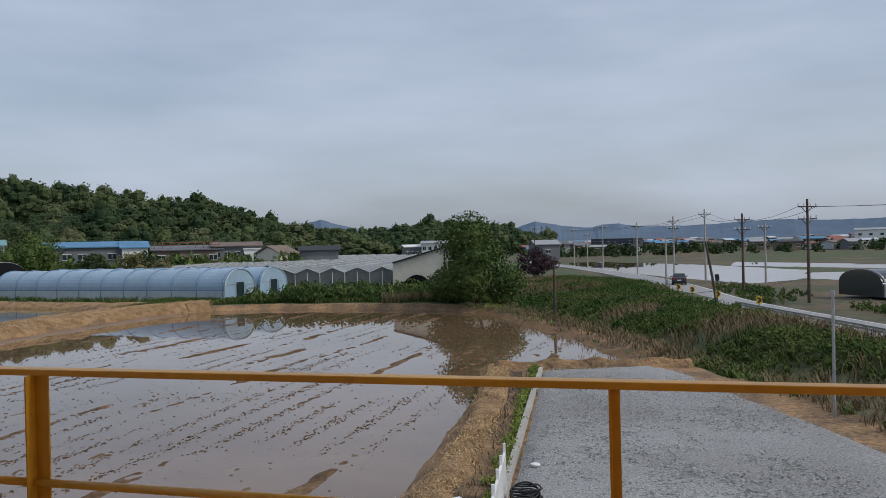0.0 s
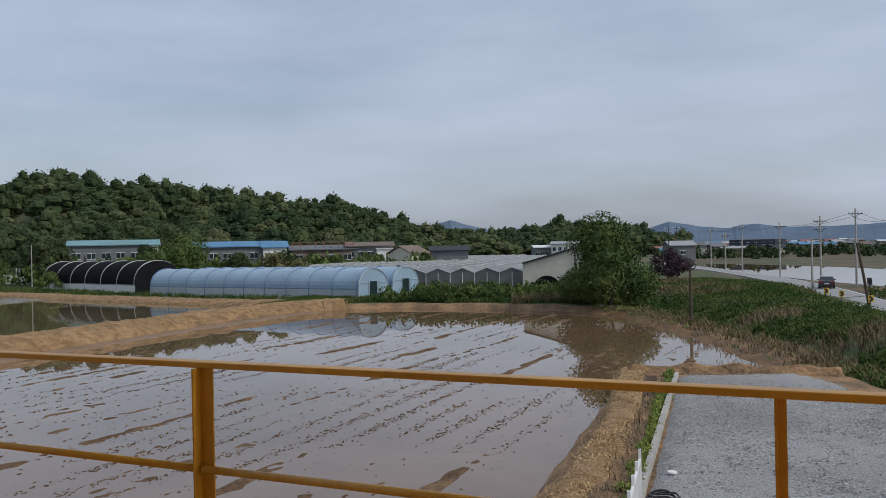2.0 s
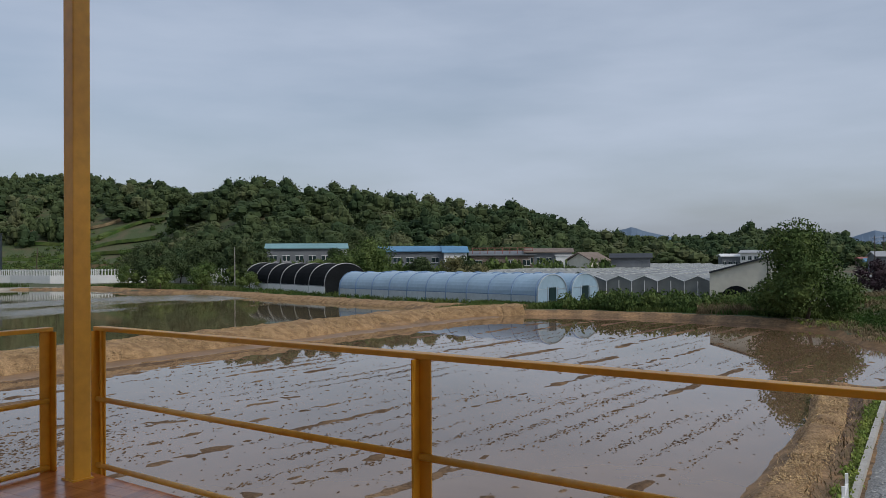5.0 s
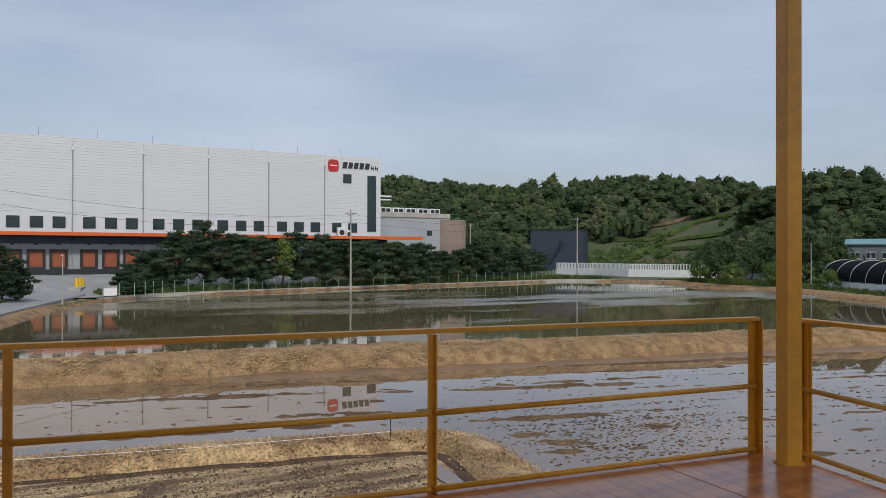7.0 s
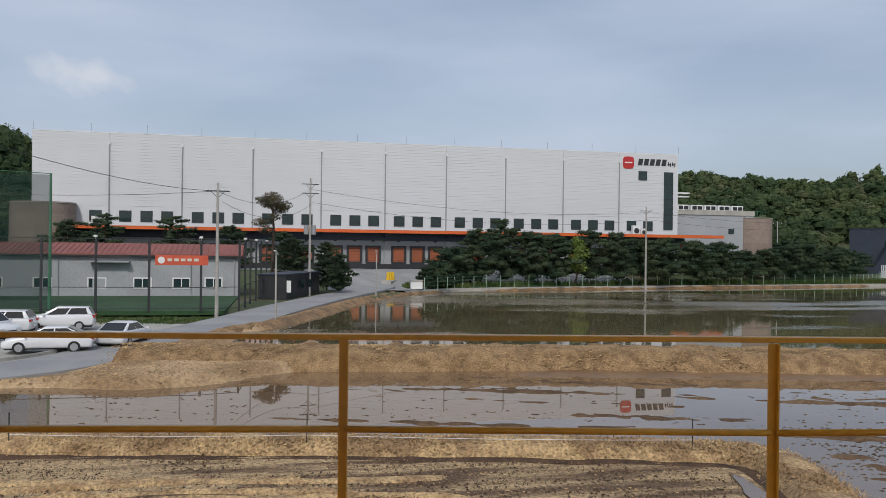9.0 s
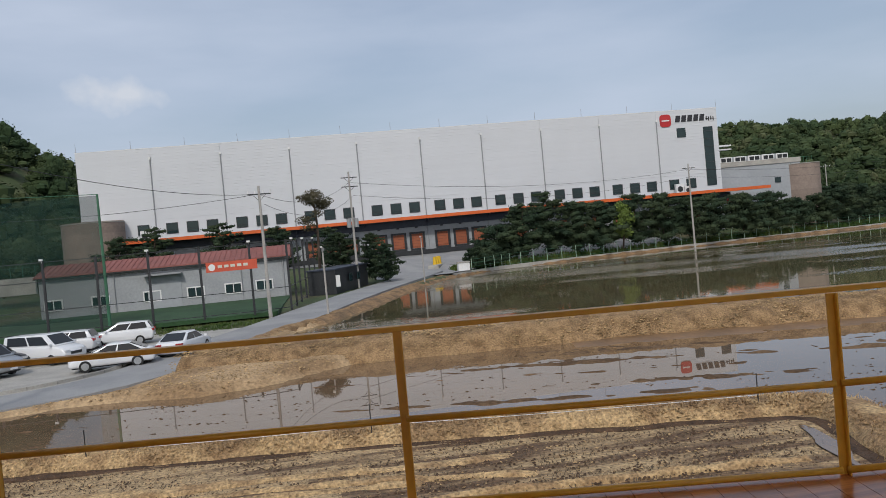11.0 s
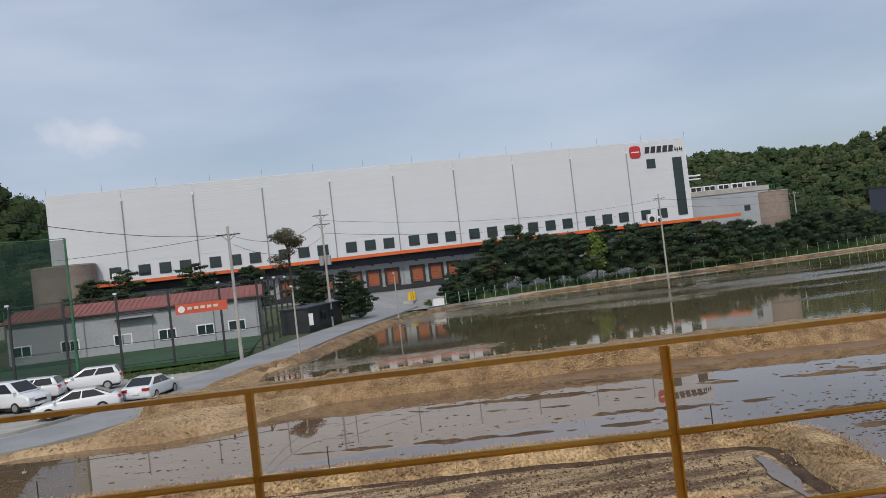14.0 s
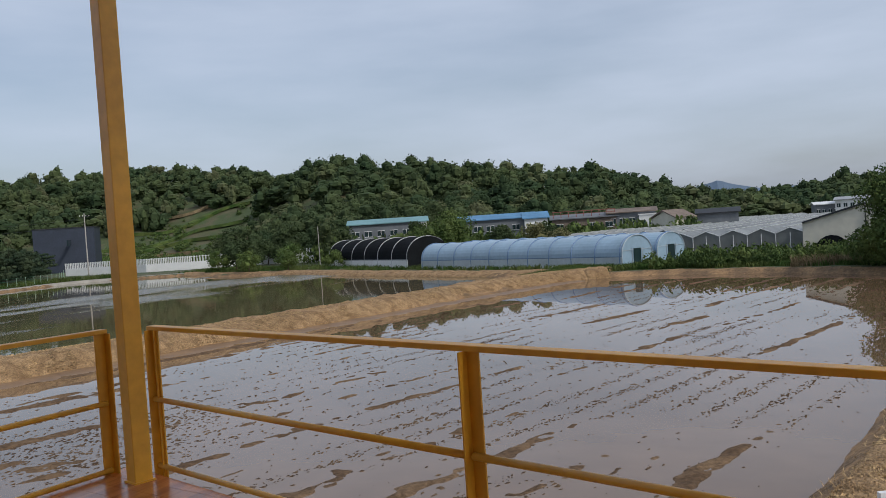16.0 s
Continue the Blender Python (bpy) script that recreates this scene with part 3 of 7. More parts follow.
gx, gy = coords(-150, 36, 0.8, 4200), coords(-34, 134, 0.8, 4200)
GX, GY = np.meshgrid(gx, gy, indexing="ij")
GZ = land(GX, GY)
gi = np.arange(GX.size).reshape(GX.shape)
gf = np.stack([gi[:-1, :-1], gi[1:, :-1], gi[1:, 1:], gi[:-1, 1:]], -1).reshape(-1, 4)
ground_mesh = bulk("ground", np.stack([GX, GY, GZ], -1).reshape(-1, 3), gf, M_LAND, True)
ground_mesh.materials.append(M_SOIL)
ground_mesh.materials.append(M_FIELD)
ground_mesh.materials.append(M_WET)
ground_mesh.materials.append(M_FIELD2)
ground_mesh.materials.append(M_BERM)
ground_mesh.materials.append(M_SAND)
ground_mesh.materials.append(M_FARSOIL)
cx, cy = (GX[:-1, :-1] + GX[1:, 1:]).ravel() / 2, (GY[:-1, :-1] + GY[1:, 1:]).ravel() / 2
kind = np.zeros(len(cx), np.int32)
soil = (np.maximum(inside(cx, cy, P1), inside(cx, cy, P2)) > -3.2) & ((cx > -100) | (inside(cx, cy, P2) > -0.6))
soil |= inside(cx, cy, APRON) > -1
soil &= ~((cx > 4) & (cy > 42))
soil &= ~((cy > 80) & (cx > -29) & (inside(cx, cy, P1) < -1.4))
soil |= inside(cx, cy, SIDE) > 0
kind[(cx > 28) & (cy > 40) & (vnoise(cx, cy * 0.4, 22, 9) > 0.1) & (cx < 700) & (cy < 900)] = 7
kind[soil] = 1
kind[inside(cx, cy, P1) > 0.4] = 3
kind[(inside(cx, cy, P1) > -0.8) & (cx > 4) & (cy > 38)] = 3
kind[(inside(cx, cy, APRON) > -3) & (inside(cx, cy, P1) <= 0.9)] = 6
kind[inside(cx, cy, STRAW) > 0.2] = 2
kind[(inside(cx, cy, STRAW) > 0.2) & (cy + 3.5 * vnoise(cx, cy, 4, 19) > 1.0 - 0.35 * (cx + 24))] = 4
ground_mesh.polygons.foreach_set("material_index", kind)
tagged(new("ground", ground_mesh), "flat farmland ground of meadow, sandy soil and mud", kind="structure")


def grown(poly, d):
    """The outline moved outwards by d."""
    p = np.array(poly, float)
    e = np.roll(p, -1, 0) - p
    area = np.sum(p[:, 0] * np.roll(p[:, 1], -1) - np.roll(p[:, 0], -1) * p[:, 1])
    n = np.stack([e[:, 1], -e[:, 0]], 1) / np.linalg.norm(e, axis=1)[:, None] * (1 if area > 0 else -1)
    m = n + np.roll(n, 1, 0)
    m = m / np.maximum(np.linalg.norm(m, axis=1), 0.5)[:, None]
    return [tuple(q) for q in p + m * d]


for k, poly in enumerate((P1, P2, P3, P4, P5)):
    sh = Shape()
    q = grown(poly, 0.7)
    sh.add([(x, y, (0.0, 0.0, 0.0, 0.004, 0.008)[k]) for x, y in q], [tuple(range(len(q)))])
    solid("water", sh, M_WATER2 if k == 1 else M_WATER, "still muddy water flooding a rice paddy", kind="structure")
sh = Shape()
c, d = along(DITCH, 3.0)
for a, b, e, f in zip(c[:-1], c[1:], d[:-1], d[1:]):
    sh.add([(a[0] + e[1] * 1.0, a[1] - e[0] * 1.0, -0.42), (b[0] + f[1], b[1] - f[0], -0.42), (b[0] - f[1], b[1] + f[0], -0.42), (a[0] - e[1], a[1] + e[0], -0.42)], [(0, 1, 2, 3)])
solid("water", sh, M_WATER, "shallow ditch water between weedy banks", kind="structure")


# mud that stands out of the flooded field, drawn out by the plough
def mud_bed(name, poly, step, way, level, seed, reach, label, shoals=()):
    xs, ys = np.array([p[0] for p in poly]), np.array([p[1] for p in poly])
    X, Y = np.meshgrid(np.arange(max(xs.min(), reach[0]), min(xs.max(), reach[1]), step), np.arange(max(ys.min(), reach[2]), min(ys.max(), reach[3]), step), indexing="ij")
    u, v = X * way[0] + Y * way[1], X * way[1] - Y * way[0]
    s = inside(X, Y, poly)
    row = 0.5 + 0.5 * np.cos(v * 2 * math.pi / 2.6 + 1.5 * vnoise(v, u, 13, seed + 6))
    band = vnoise(v * 8, u, 6.5, seed) * 0.60 + vnoise(v * 3, u, 15, seed + 1) * 0.35 + 0.62 * row ** 6 - 0.16
    lump = vnoise(v, u * 0.4, 0.40, seed + 2) * 0.4 + vnoise(v, u * 0.6, 0.25, seed + 3) * 0.6
    broad = vnoise(X, Y, 12, seed + 4)
    Z = level + 0.13 * np.clip(band + 0.30 * broad, -1, 1.0) + 0.085 * lump
    for x0, y0, x1, y1, w, up in shoals:
        dx, dy = x1 - x0, y1 - y0
        k = np.clip(((X - x0) * dx + (Y - y0) * dy) / (dx * dx + dy * dy), 0, 1)
        Z = Z + up * np.exp(-((X - x0 - k * dx) ** 2 + (Y - y0 - k * dy) ** 2) / w ** 2)
    Z = np.minimum(Z, 0.05 + 0.02 * lump)
    Z = np.where(s < 2.0, Z - 0.06 * np.clip(2.0 - s, 0, 1), Z)
    idx = np.arange(X.size).reshape(X.shape)
    f = np.stack([idx[:-1, :-1], idx[1:, :-1], idx[1:, 1:], idx[:-1, 1:]], -1).reshape(-1, 4)
    zc = Z.ravel()[f].max(1)
    keep = (zc > -0.03) & (s.ravel()[f].min(1) > 0.3)
    f = f[keep]
    used, inv = np.unique(f, return_inverse=True)
    V = np.stack([X, Y, Z], -1).reshape(-1, 3)[used]
    me = bulk(name, V, inv.reshape(-1, 4), M_CLOD, True)
    solid(name, me, None, label, "mud", kind="stuff")


SHOALS = [(-24.3, 17.6, -22.6, 17.8, 1.1, 0.09), (-24.2, 21.6, -22.6, 22.6, 0.6, 0.08), (-34.6, 17.0, -30.6, 28.6, 0.55, 0.10), (-33.4, 23.0, -32.2, 26.5, 0.8, 0.07), (-26.5, 19.5, -26.0, 22.0, 0.5, 0.07),
          (-36.5, 30.0, -33.0, 44.0, 0.5, 0.05), (-39.0, -2.0, -37.5, 8.0, 0.5, 0.05)]
mud_bed("mud_streaks", P1, 0.12, (0.28, 0.96), -0.093, 11, (-43, 9, -20, 80), "brown mud clods and plough streaks above the water", SHOALS)
mud_bed("mud_streaks", P2, 0.5, (0.95, 0.3), -0.16, 31, (-140, -35, 0, 130), "brown mud shoals just above the water")

# loose clods lying in the shallow water, thicker along the plough rows
rg = np.random.default_rng(3)
cl = np.c_[-42 + 50 * rg.random(420000), -14 + 98 * rg.random(420000)]
cu, cv = cl[:, 0] * 0.28 + cl[:, 1] * 0.96, cl[:, 0] * 0.96 - cl[:, 1] * 0.28
lane = cv / 1.3 + 0.25 * vnoise(cv, cu, 11, 63)
lane = np.abs(lane - np.round(lane)) * 1.3
den = 1.5 * np.exp(-(lane / 0.20) ** 2) * np.clip(0.12 + vnoise(cv * 2.5, cu, 7, 61), 0, 1) + 0.35 * np.clip(vnoise(cl[:, 0], cl[:, 1], 4, 62) - 0.35, 0, 1)
cs = inside(cl[:, 0], cl[:, 1], P1)
near_bank = np.clip((cl[:, 0] + 30) / 8, 0.10, 1) + 0.5 * np.clip((cl[:, 1] - 30) / 15, 0, 1)
for x0, y0, x1, y1, w, up in SHOALS[:5]:
    den = den + 0.5 * np.exp(-((cl[:, 0] - (x0 + x1) / 2) ** 2 + (cl[:, 1] - (y0 + y1) / 2) ** 2) / (1.5 * w + 1) ** 2)
cl = cl[(cs > 0.3) & (rg.random(len(cl)) < np.clip(den, 0.016, 1) * np.clip((cs - 0.3) / 2.5, 0.1, 1) * np.clip(near_bank, 0, 1) * np.clip((75 - cl[:, 1]) / 25, 0.25, 1))][:110000]


def lumps(name, xyz, r0, r1, material, label, category, seed, flat=0.8, way=None, long=1.4):
    """Many small rough lumps in one mesh."""
    rg = np.random.default_rng(seed)
    k = len(xyz)
    rr = r0 + (r1 - r0) * rg.random(k) ** 2.2
    ang = rg.random(k) * 6.28 if way is None else way + 0.45 * rg.normal(size=k)
    ov = np.array([(1, 0, 0), (0, 1, 0), (-1, 0, 0), (0, -1, 0), (0.2, 0.1, 0.75), (0, 0, -0.5)])
    of = np.array([(0, 1, 4), (1, 2, 4), (2, 3, 4), (3, 0, 4)])
    ov = np.repeat(ov[None], k, 0) * (0.75 + 0.5 * rg.random((k, 6, 1))) * rr[:, None, None] * np.array((long, 0.9, flat))
    ox = ov[..., 0] * np.cos(ang)[:, None] - ov[..., 1] * np.sin(ang)[:, None] + xyz[:, 0, None]
    oy = ov[..., 0] * np.sin(ang)[:, None] + ov[..., 1] * np.cos(ang)[:, None] + xyz[:, 1, None]
    v = np.stack([ox, oy, ov[..., 2] + xyz[:, 2, None]], -1).reshape(-1, 3)
    f = (np.arange(k)[:, None, None] * 6 + of[None]).reshape(-1, 3)
    solid(name, bulk(name, v, f, material), None, label, category, kind="stuff")


lumps("mud_clods", np.c_[cl, np.full(len(cl), 0.004)], 0.010, 0.048, M_DCLOD, "small dark mud clods lying in the shallow water", "mud", 4, 0.7, 1.287, 2.3)


def on_ridge(line, prof, n, seed, lo, hi):
    """Random places on the surface of a bank."""
    rg = np.random.default_rng(seed)
    c, d = along(line, 0.3)
    i, a = rg.integers(len(c), size=n), lo + (hi - lo) * rg.random(n)
    c = c[i, :2] + d[i] * (0.5 * rg.random((n, 1)) - 0.25)
    pr = np.array(prof)
    z = np.interp(a, pr[:, 0], pr[:, 1])
    return np.c_[c[:, 0] + d[i, 1] * a, c[:, 1] - d[i, 0] * a, z]


YARD_EDGE = [(3.75, 37.6), (2.55, 31), (1.38, 24.1), (0.62, 19.8), (-0.7, 11), (-1, 6.5), (16, 2), (16, 12), (10.6, 21.9), (10.4, 26), (10.0, 30.7), (9.5, 35.6), (8.6, 37.9)]

# ---- banks ----
ridge("earth_bank_middle", [(-48.5, -7), (-46.4, 3), (-45.4, 13), (-43.0, 24), (-40.2, 36), (-37.2, 50), (-34.8, 62), (-31.8, 75), (-28.4, 85), (-24, 87)],
      [(-3.3, -0.2), (-2.6, 0.35), (-1.3, 0.92), (0.2, 1.0), (1.3, 0.92), (2.1, 0.5), (2.6, 0.05), (2.9, -0.3)], M_BERM, "sandy earth bank between two flooded paddies", step=0.3, rough=0.13)
ridge("mud_shore", [(-45.4, 13), (-43.0, 24), (-40.2, 36), (-37.2, 50), (-34.8, 62), (-31.8, 75), (-28.8, 84)],
      [(2.0, 0.10), (2.7, 0.05), (3.5, 0.025), (4.2, 0.008), (4.9, -0.03)], M_SHORE, "wet orange mud shore at the foot of the bank", step=0.4, rough=0.016)
ridge("earth_bank_far", [(-30, 89.2), (-20, 88.2), (-8.2, 85.8), (-0.6, 82.0), (4.9, 75.6), (7.3, 62.5), (9.1, 53.5), (10.3, 45), (10.7, 39.6)],
      [(-1.2, -0.1), (-0.8, 0.2), (-0.3, 0.30), (0.4, 0.28), (0.9, 0.08), (1.2, -0.2)], M_SOIL, "low brown mud bank round the paddy", step=0.4, rough=0.08)
ridge("earth_bank_side", [(1.9, 39.6), (1.75, 37.2), (1.25, 32.5), (0.15, 25.6), (-1.1, 19.9), (-2.6, 13.5), (-3.6, 9)],
      [(-1.05, -0.25), (-0.8, 0.2), (-0.45, 0.52), (0.05, 0.56), (0.45, 0.52), (0.7, 0.2), (0.95, -0.1)], M_BERM, "narrow sandy bank covered in chopped straw", step=0.2, rough=0.045)
ridge("earth_bank_end", [(1.6, 39.6), (4.9, 39.1), (7.4, 38.7), (10.8, 38.6)], [(-0.7, 0.0), (-0.3, 0.55), (0.2, 0.85), (0.5, 0.55), (0.9, 0.1)], M_SOIL, "low brown earth bank behind the gravel yard", step=0.25, rough=0.08)
ridge("earth_bank_back", [(-26, 91), (-34, 93.5), (-41, 95.5), (-54.5, 102.5), (-69.5, 110.5), (-88, 121.5), (-107, 123.5), (-127, 136)],
      [(-2.5, 0.0), (-1.4, 0.5), (-0.3, 0.62), (1.0, 0.55), (1.8, 0.2), (2.4, -0.2)], M_BERM, "pale sandy bank along the far side of the paddy", step=0.6, rough=0.07)
ridge("earth_bank_road", [(-49, -6), (-62.5, -2.6), (-68, 0.3), (-76.5, 3.4), (-95.5, 9.8), (-115, 18.2)],
      [(-0.9, 0.1), (-0.45, 0.42), (0.0, 0.46), (0.45, 0.3), (0.9, -0.2)], M_BERM, "narrow sandy verge between road and paddy", step=0.5, rough=0.06)
ridge("straw_bank", [(-34, -34), (-30.9, -16), (-29.0, -7.1), (-27.5, 2.4), (-24.9, 13.9), (-23.4, 14.8), (-18.8, 13.3), (-4, 9.0)],
      [(-1.1, -0.2), (-0.8, 0.2), (-0.4, 0.44), (0.1, 0.48), (0.5, 0.4), (0.9, 0.05)], M_STRAW, "low bank heaped with pale chopped straw", step=0.2, rough=0.06)
c, d = along([(-115, 18.6), (-122.8, 27.5), (-132.8, 63.5), (-138.8, 95.6), (-147, 124)], 3)
strip("pavement_fence", [(-114, 18.4, 0.46), (-122.9, 27.4, 0.46), (-133.0, 63.5, 0.46), (-139.0, 95.6, 0.46), (-147.2, 124, 0.46), (-127, 134.8, 0.46)], 1.0, M_CONC, "pale concrete edge strip along the paddy", thick=0.6)

lumps("bank_stones", on_ridge([(-48.5, -7), (-46.4, 3), (-45.4, 13), (-43.0, 24), (-40.2, 36), (-37.2, 50), (-34.8, 62), (-31.8, 75), (-28.4, 85), (-24, 87)], [(-3.3, -0.2), (-2.6, 0.35), (-1.3, 0.92), (0.2, 1.0), (1.3, 0.92), (2.1, 0.5), (2.6, 0.05), (2.9, -0.3)], 30000, 51, -1.6, 2.5), 0.02, 0.075, M_LUMP, "loose sandy clods and stones on the bank", "stones", 52)
yp = np.random.default_rng(53)
yg = np.c_[-1 + 13 * yp.random(26000), 14 + 24 * yp.random(26000)]
yg = yg[inside(yg[:, 0], yg[:, 1], YARD_EDGE) > 0.15]
lumps("gravel_pebbles", np.c_[yg, np.full(len(yg), 0.615)], 0.015, 0.045, M_PEBBLE, "loose grey pebbles on the gravel yard", "gravel", 54)

# straw rows on the stubble field
rg = np.random.default_rng(8)
o = 1.0
for k in range(20):
    o += 0.5 + 0.6 * rg.random()
    a0, a1 = rg.random() * 0.3, 0.75 + 0.25 * rg.random()
    p0, p1 = np.array((-29.0 + o, -30.0 - 0.2 * o)), np.array((-25.4 + o, 13.0 - 0.25 * o))
    w = 0.09 + 0.16 * rg.random()
    pts = [tuple(p0 + (p1 - p0) * (a0 + (a1 - a0) * u) + (0.35 * rg.normal(), 0)) for u in (0, 0.2, 0.4, 0.6, 0.8, 1)]
    ridge("straw_row", pts, [(-1.6 * w, -0.04), (-w, 0.09), (0.0, 0.14), (w, 0.09), (1.6 * w, -0.04)],
          M_STRAW, "raked row of pale straw on dark stubble", step=0.3, rough=0.07, category="straw row", kind="stuff")

cc, dd = along([(1.9, 39.6), (1.75, 37.2), (1.25, 32.5), (0.15, 25.6), (-1.1, 19.9), (-2.6, 13.5), (-3.6, 9)], 1.5)
ridge("mud_trench", [(a[0] - b[1] * 0.78, a[1] + b[0] * 0.78) for a, b in zip(cc, dd)], [(-0.45, 0.40), (-0.25, 0.46), (0, 0.45), (0.25, 0.47), (0.42, 0.40)], M_TRENCH, "dark wet furrow between straw bank and kerb", step=0.25, rough=0.03)
# a shallow pool in the corner of the stubble
sh = Shape()
sh.add([(-20.6 + 2.3 * math.cos(a) + 0.25 * math.sin(5 * a), 12.3 - 0.27 * 2.3 * math.cos(a) + (0.22 + 0.08 * math.cos(3 * a)) * math.sin(a), 0.07) for a in (k * 0.2618 for k in range(24))], [tuple(range(24))])
solid("water", sh, M_WATER, "shallow rain pool on the stubble field", kind="structure")

cc, dd = along([(-34, -34), (-30.9, -16), (-29.0, -7.1), (-27.5, 2.4), (-24.9, 13.9), (-23.4, 14.8), (-18.8, 13.3), (-4, 9.0)], 2.0)
ridge("mud_trench", [(a[0] + b[1] * 0.95, a[1] - b[0] * 0.95) for a, b in zip(cc, dd)], [(-0.26, 0.02), (-0.12, 0.08), (0, 0.06), (0.12, 0.08), (0.24, 0.02)], M_TRENCH, "dark wet drain furrow along the straw bank", step=0.25, rough=0.035)

lumps("straw_clumps", on_ridge([(-34, -34), (-30.9, -16), (-29.0, -7.1), (-27.5, 2.4), (-24.9, 13.9), (-23.4, 14.8), (-18.8, 13.3), (-4, 9.0)], [(-1.1, -0.2), (-0.8, 0.2), (-0.4, 0.44), (0.1, 0.48), (0.5, 0.4), (0.9, 0.05)], 9000, 75, -0.9, 0.8), 0.02, 0.075, M_STRAW, "clumps of pale straw heaped on the bank", "straw", 76, 1.0)
lumps("straw_clumps", on_ridge([(1.9, 39.6), (1.75, 37.2), (1.25, 32.5), (0.15, 25.6), (-1.1, 19.9), (-2.6, 13.5), (-3.6, 9)], [(-1.05, -0.25), (-0.8, 0.2), (-0.45, 0.52), (0.05, 0.56), (0.45, 0.52), (0.7, 0.2), (0.95, -0.1)], 7000, 77, -0.75, 0.75), 0.015, 0.06, M_STRAW, "clumps of brown straw on the narrow bank", "straw", 78, 1.0)
ap = np.random.default_rng(81)
al = np.c_[-64 + 27 * ap.random(40000), -32 + 36 * ap.random(40000)]
al = al[(inside(al[:, 0], al[:, 1], APRON) > 0) & (inside(al[:, 0], al[:, 1], LOT) < -0.6) & (inside(al[:, 0], al[:, 1], P1) < -0.2)]
lumps("sand_clods", np.c_[al, land(al[:, 0], al[:, 1])], 0.015, 0.07, M_LUMP, "small sandy clods strewn on the apron", "clods", 82)
# rough stubble and soil lumps on the field
fp = np.random.default_rng(71)
fl = np.c_[-32 + 26 * fp.random(120000), -28 + 43 * fp.random(120000)]
fl = fl[(inside(fl[:, 0], fl[:, 1], STRAW) > 1.2) & (np.hypot((fl[:, 0] + 20.6) / 3.1, (fl[:, 1] - 12.3 + 0.27 * (fl[:, 0] + 20.6)) / 0.55) > 1)]
fv = fl[:, 0] * 0.98 - fl[:, 1] * 0.10 + 0.12 * np.sin(fl[:, 1])
fl = fl[fp.random(len(fl)) < 0.25 + 0.75 * np.clip(np.cos(fv * 2 * math.pi / 0.9), 0, 1)]
half = fp.random(len(fl)) < 0.66
lumps("soil_lumps", np.c_[fl[half], np.full(half.sum(), 0.04)], 0.015, 0.050, M_TRENCH, "dark lumps of wet soil on the stubble field", "soil", 72, 1.1)
lumps("straw_clumps", np.c_[fl[~half], np.full((~half).sum(), 0.05)], 0.014, 0.045, M_STRAW, "clumps of pale straw on the stubble field", "straw", 73, 0.9)

# ---- roads and yard ----
ROAD = [(-38.6, -34, 0.12), (-42.0, -19.5, 0.12), (-43.6, -13.6, 0.12), (-47.6, -9.4, 0.14), (-56, -7.0, 0.20), (-68, -2.4, 0.36), (-83, 2.4, 0.52), (-99, 8.0, 0.58), (-112, 13.0, 0.62), (-119, 16.0, 0.80)]
strip("road_lane", ROAD, 4.8, M_ASPH, "worn grey asphalt lane to the warehouse gate", z=0.04, thick=0.5)
LOAD = [(-111, 9.5), (-113, 19.0), (-117, 22), (-124, 27), (-133, 40), (-139, 66), (-147.6, 66), (-147.6, -16), (-139, -12), (-128, 6)]
yx, yy = np.meshgrid(np.arange(-148, -110, 0.8), np.arange(-17, 67, 0.8), indexing="ij")
ys_ = inside(yx, yy, LOAD)
yz = land(yx, yy) * 0.0 + np.maximum(land(yx, yy), 0.5) + 0.10
yi = np.arange(yx.size).reshape(yx.shape)
yf = np.stack([yi[:-1, :-1], yi[1:, :-1], yi[1:, 1:], yi[:-1, 1:]], -1).reshape(-1, 4)
yf = yf[ys_.ravel()[yf].min(1) > -0.2]
yu, yinv = np.unique(yf, return_inverse=True)
solid("pavement_yard", bulk("pavement_yard", np.stack([yx, yy, yz], -1).reshape(-1, 3)[yu], yinv.reshape(-1, 4), M_ASPH, True), None, "grey asphalt loading yard before the docks", kind="structure")


def ground_z(x, y):
    return float(land(np.array([x]), np.array([y]))[0])


RROAD = [(24.2, 30, 0.42), (25.6, 47.2, 0.42), (25.2, 56, 0.42), (25.1, 66, 0.42), (25.6, 78.6, 0.36), (30.4, 106, 0.20), (32.8, 145, 0.16), (31.8, 208, 0.16), (20, 330, 0.3)]
strip("road_rural", RROAD, 4.6, M_ASPH, "grey two-lane country road curving past the bank", z=0.03, thick=0.4)
for off in (-2.1, 2.1):
    cc, dd = along(RROAD, 2.0)
    strip("road_line", [(a[0] + b[1] * off, a[1] - b[0] * off, a[2]) for a, b in zip(cc[::4], dd[::4])], 0.12, M_PVC, "white painted road edge line", z=0.036, thick=0.002)
YARD = YARD_EDGE
gxs, gys = np.meshgrid(np.arange(-1.5, 16.5, 0.3), np.arange(1.5, 38.5, 0.3), indexing="ij")
gs = inside(gxs, gys, YARD)
gz = 0.60 + 0.025 * vnoise(gxs, gys, 1.6, 41) + 0.02 * vnoise(gxs, gys, 0.5, 42) + 0.05 * vnoise(gxs, gys, 6, 43)
gz = np.where(gs < 0.3, gz - 0.5 * np.clip(0.3 - gs, 0, 1), gz)
gi = np.arange(gxs.size).reshape(gxs.shape)
gf = np.stack([gi[:-1, :-1], gi[1:, :-1], gi[1:, 1:], gi[:-1, 1:]], -1).reshape(-1, 4)
gf = gf[gs.ravel()[gf].min(1) > -0.25]
gu, ginv = np.unique(gf, return_inverse=True)
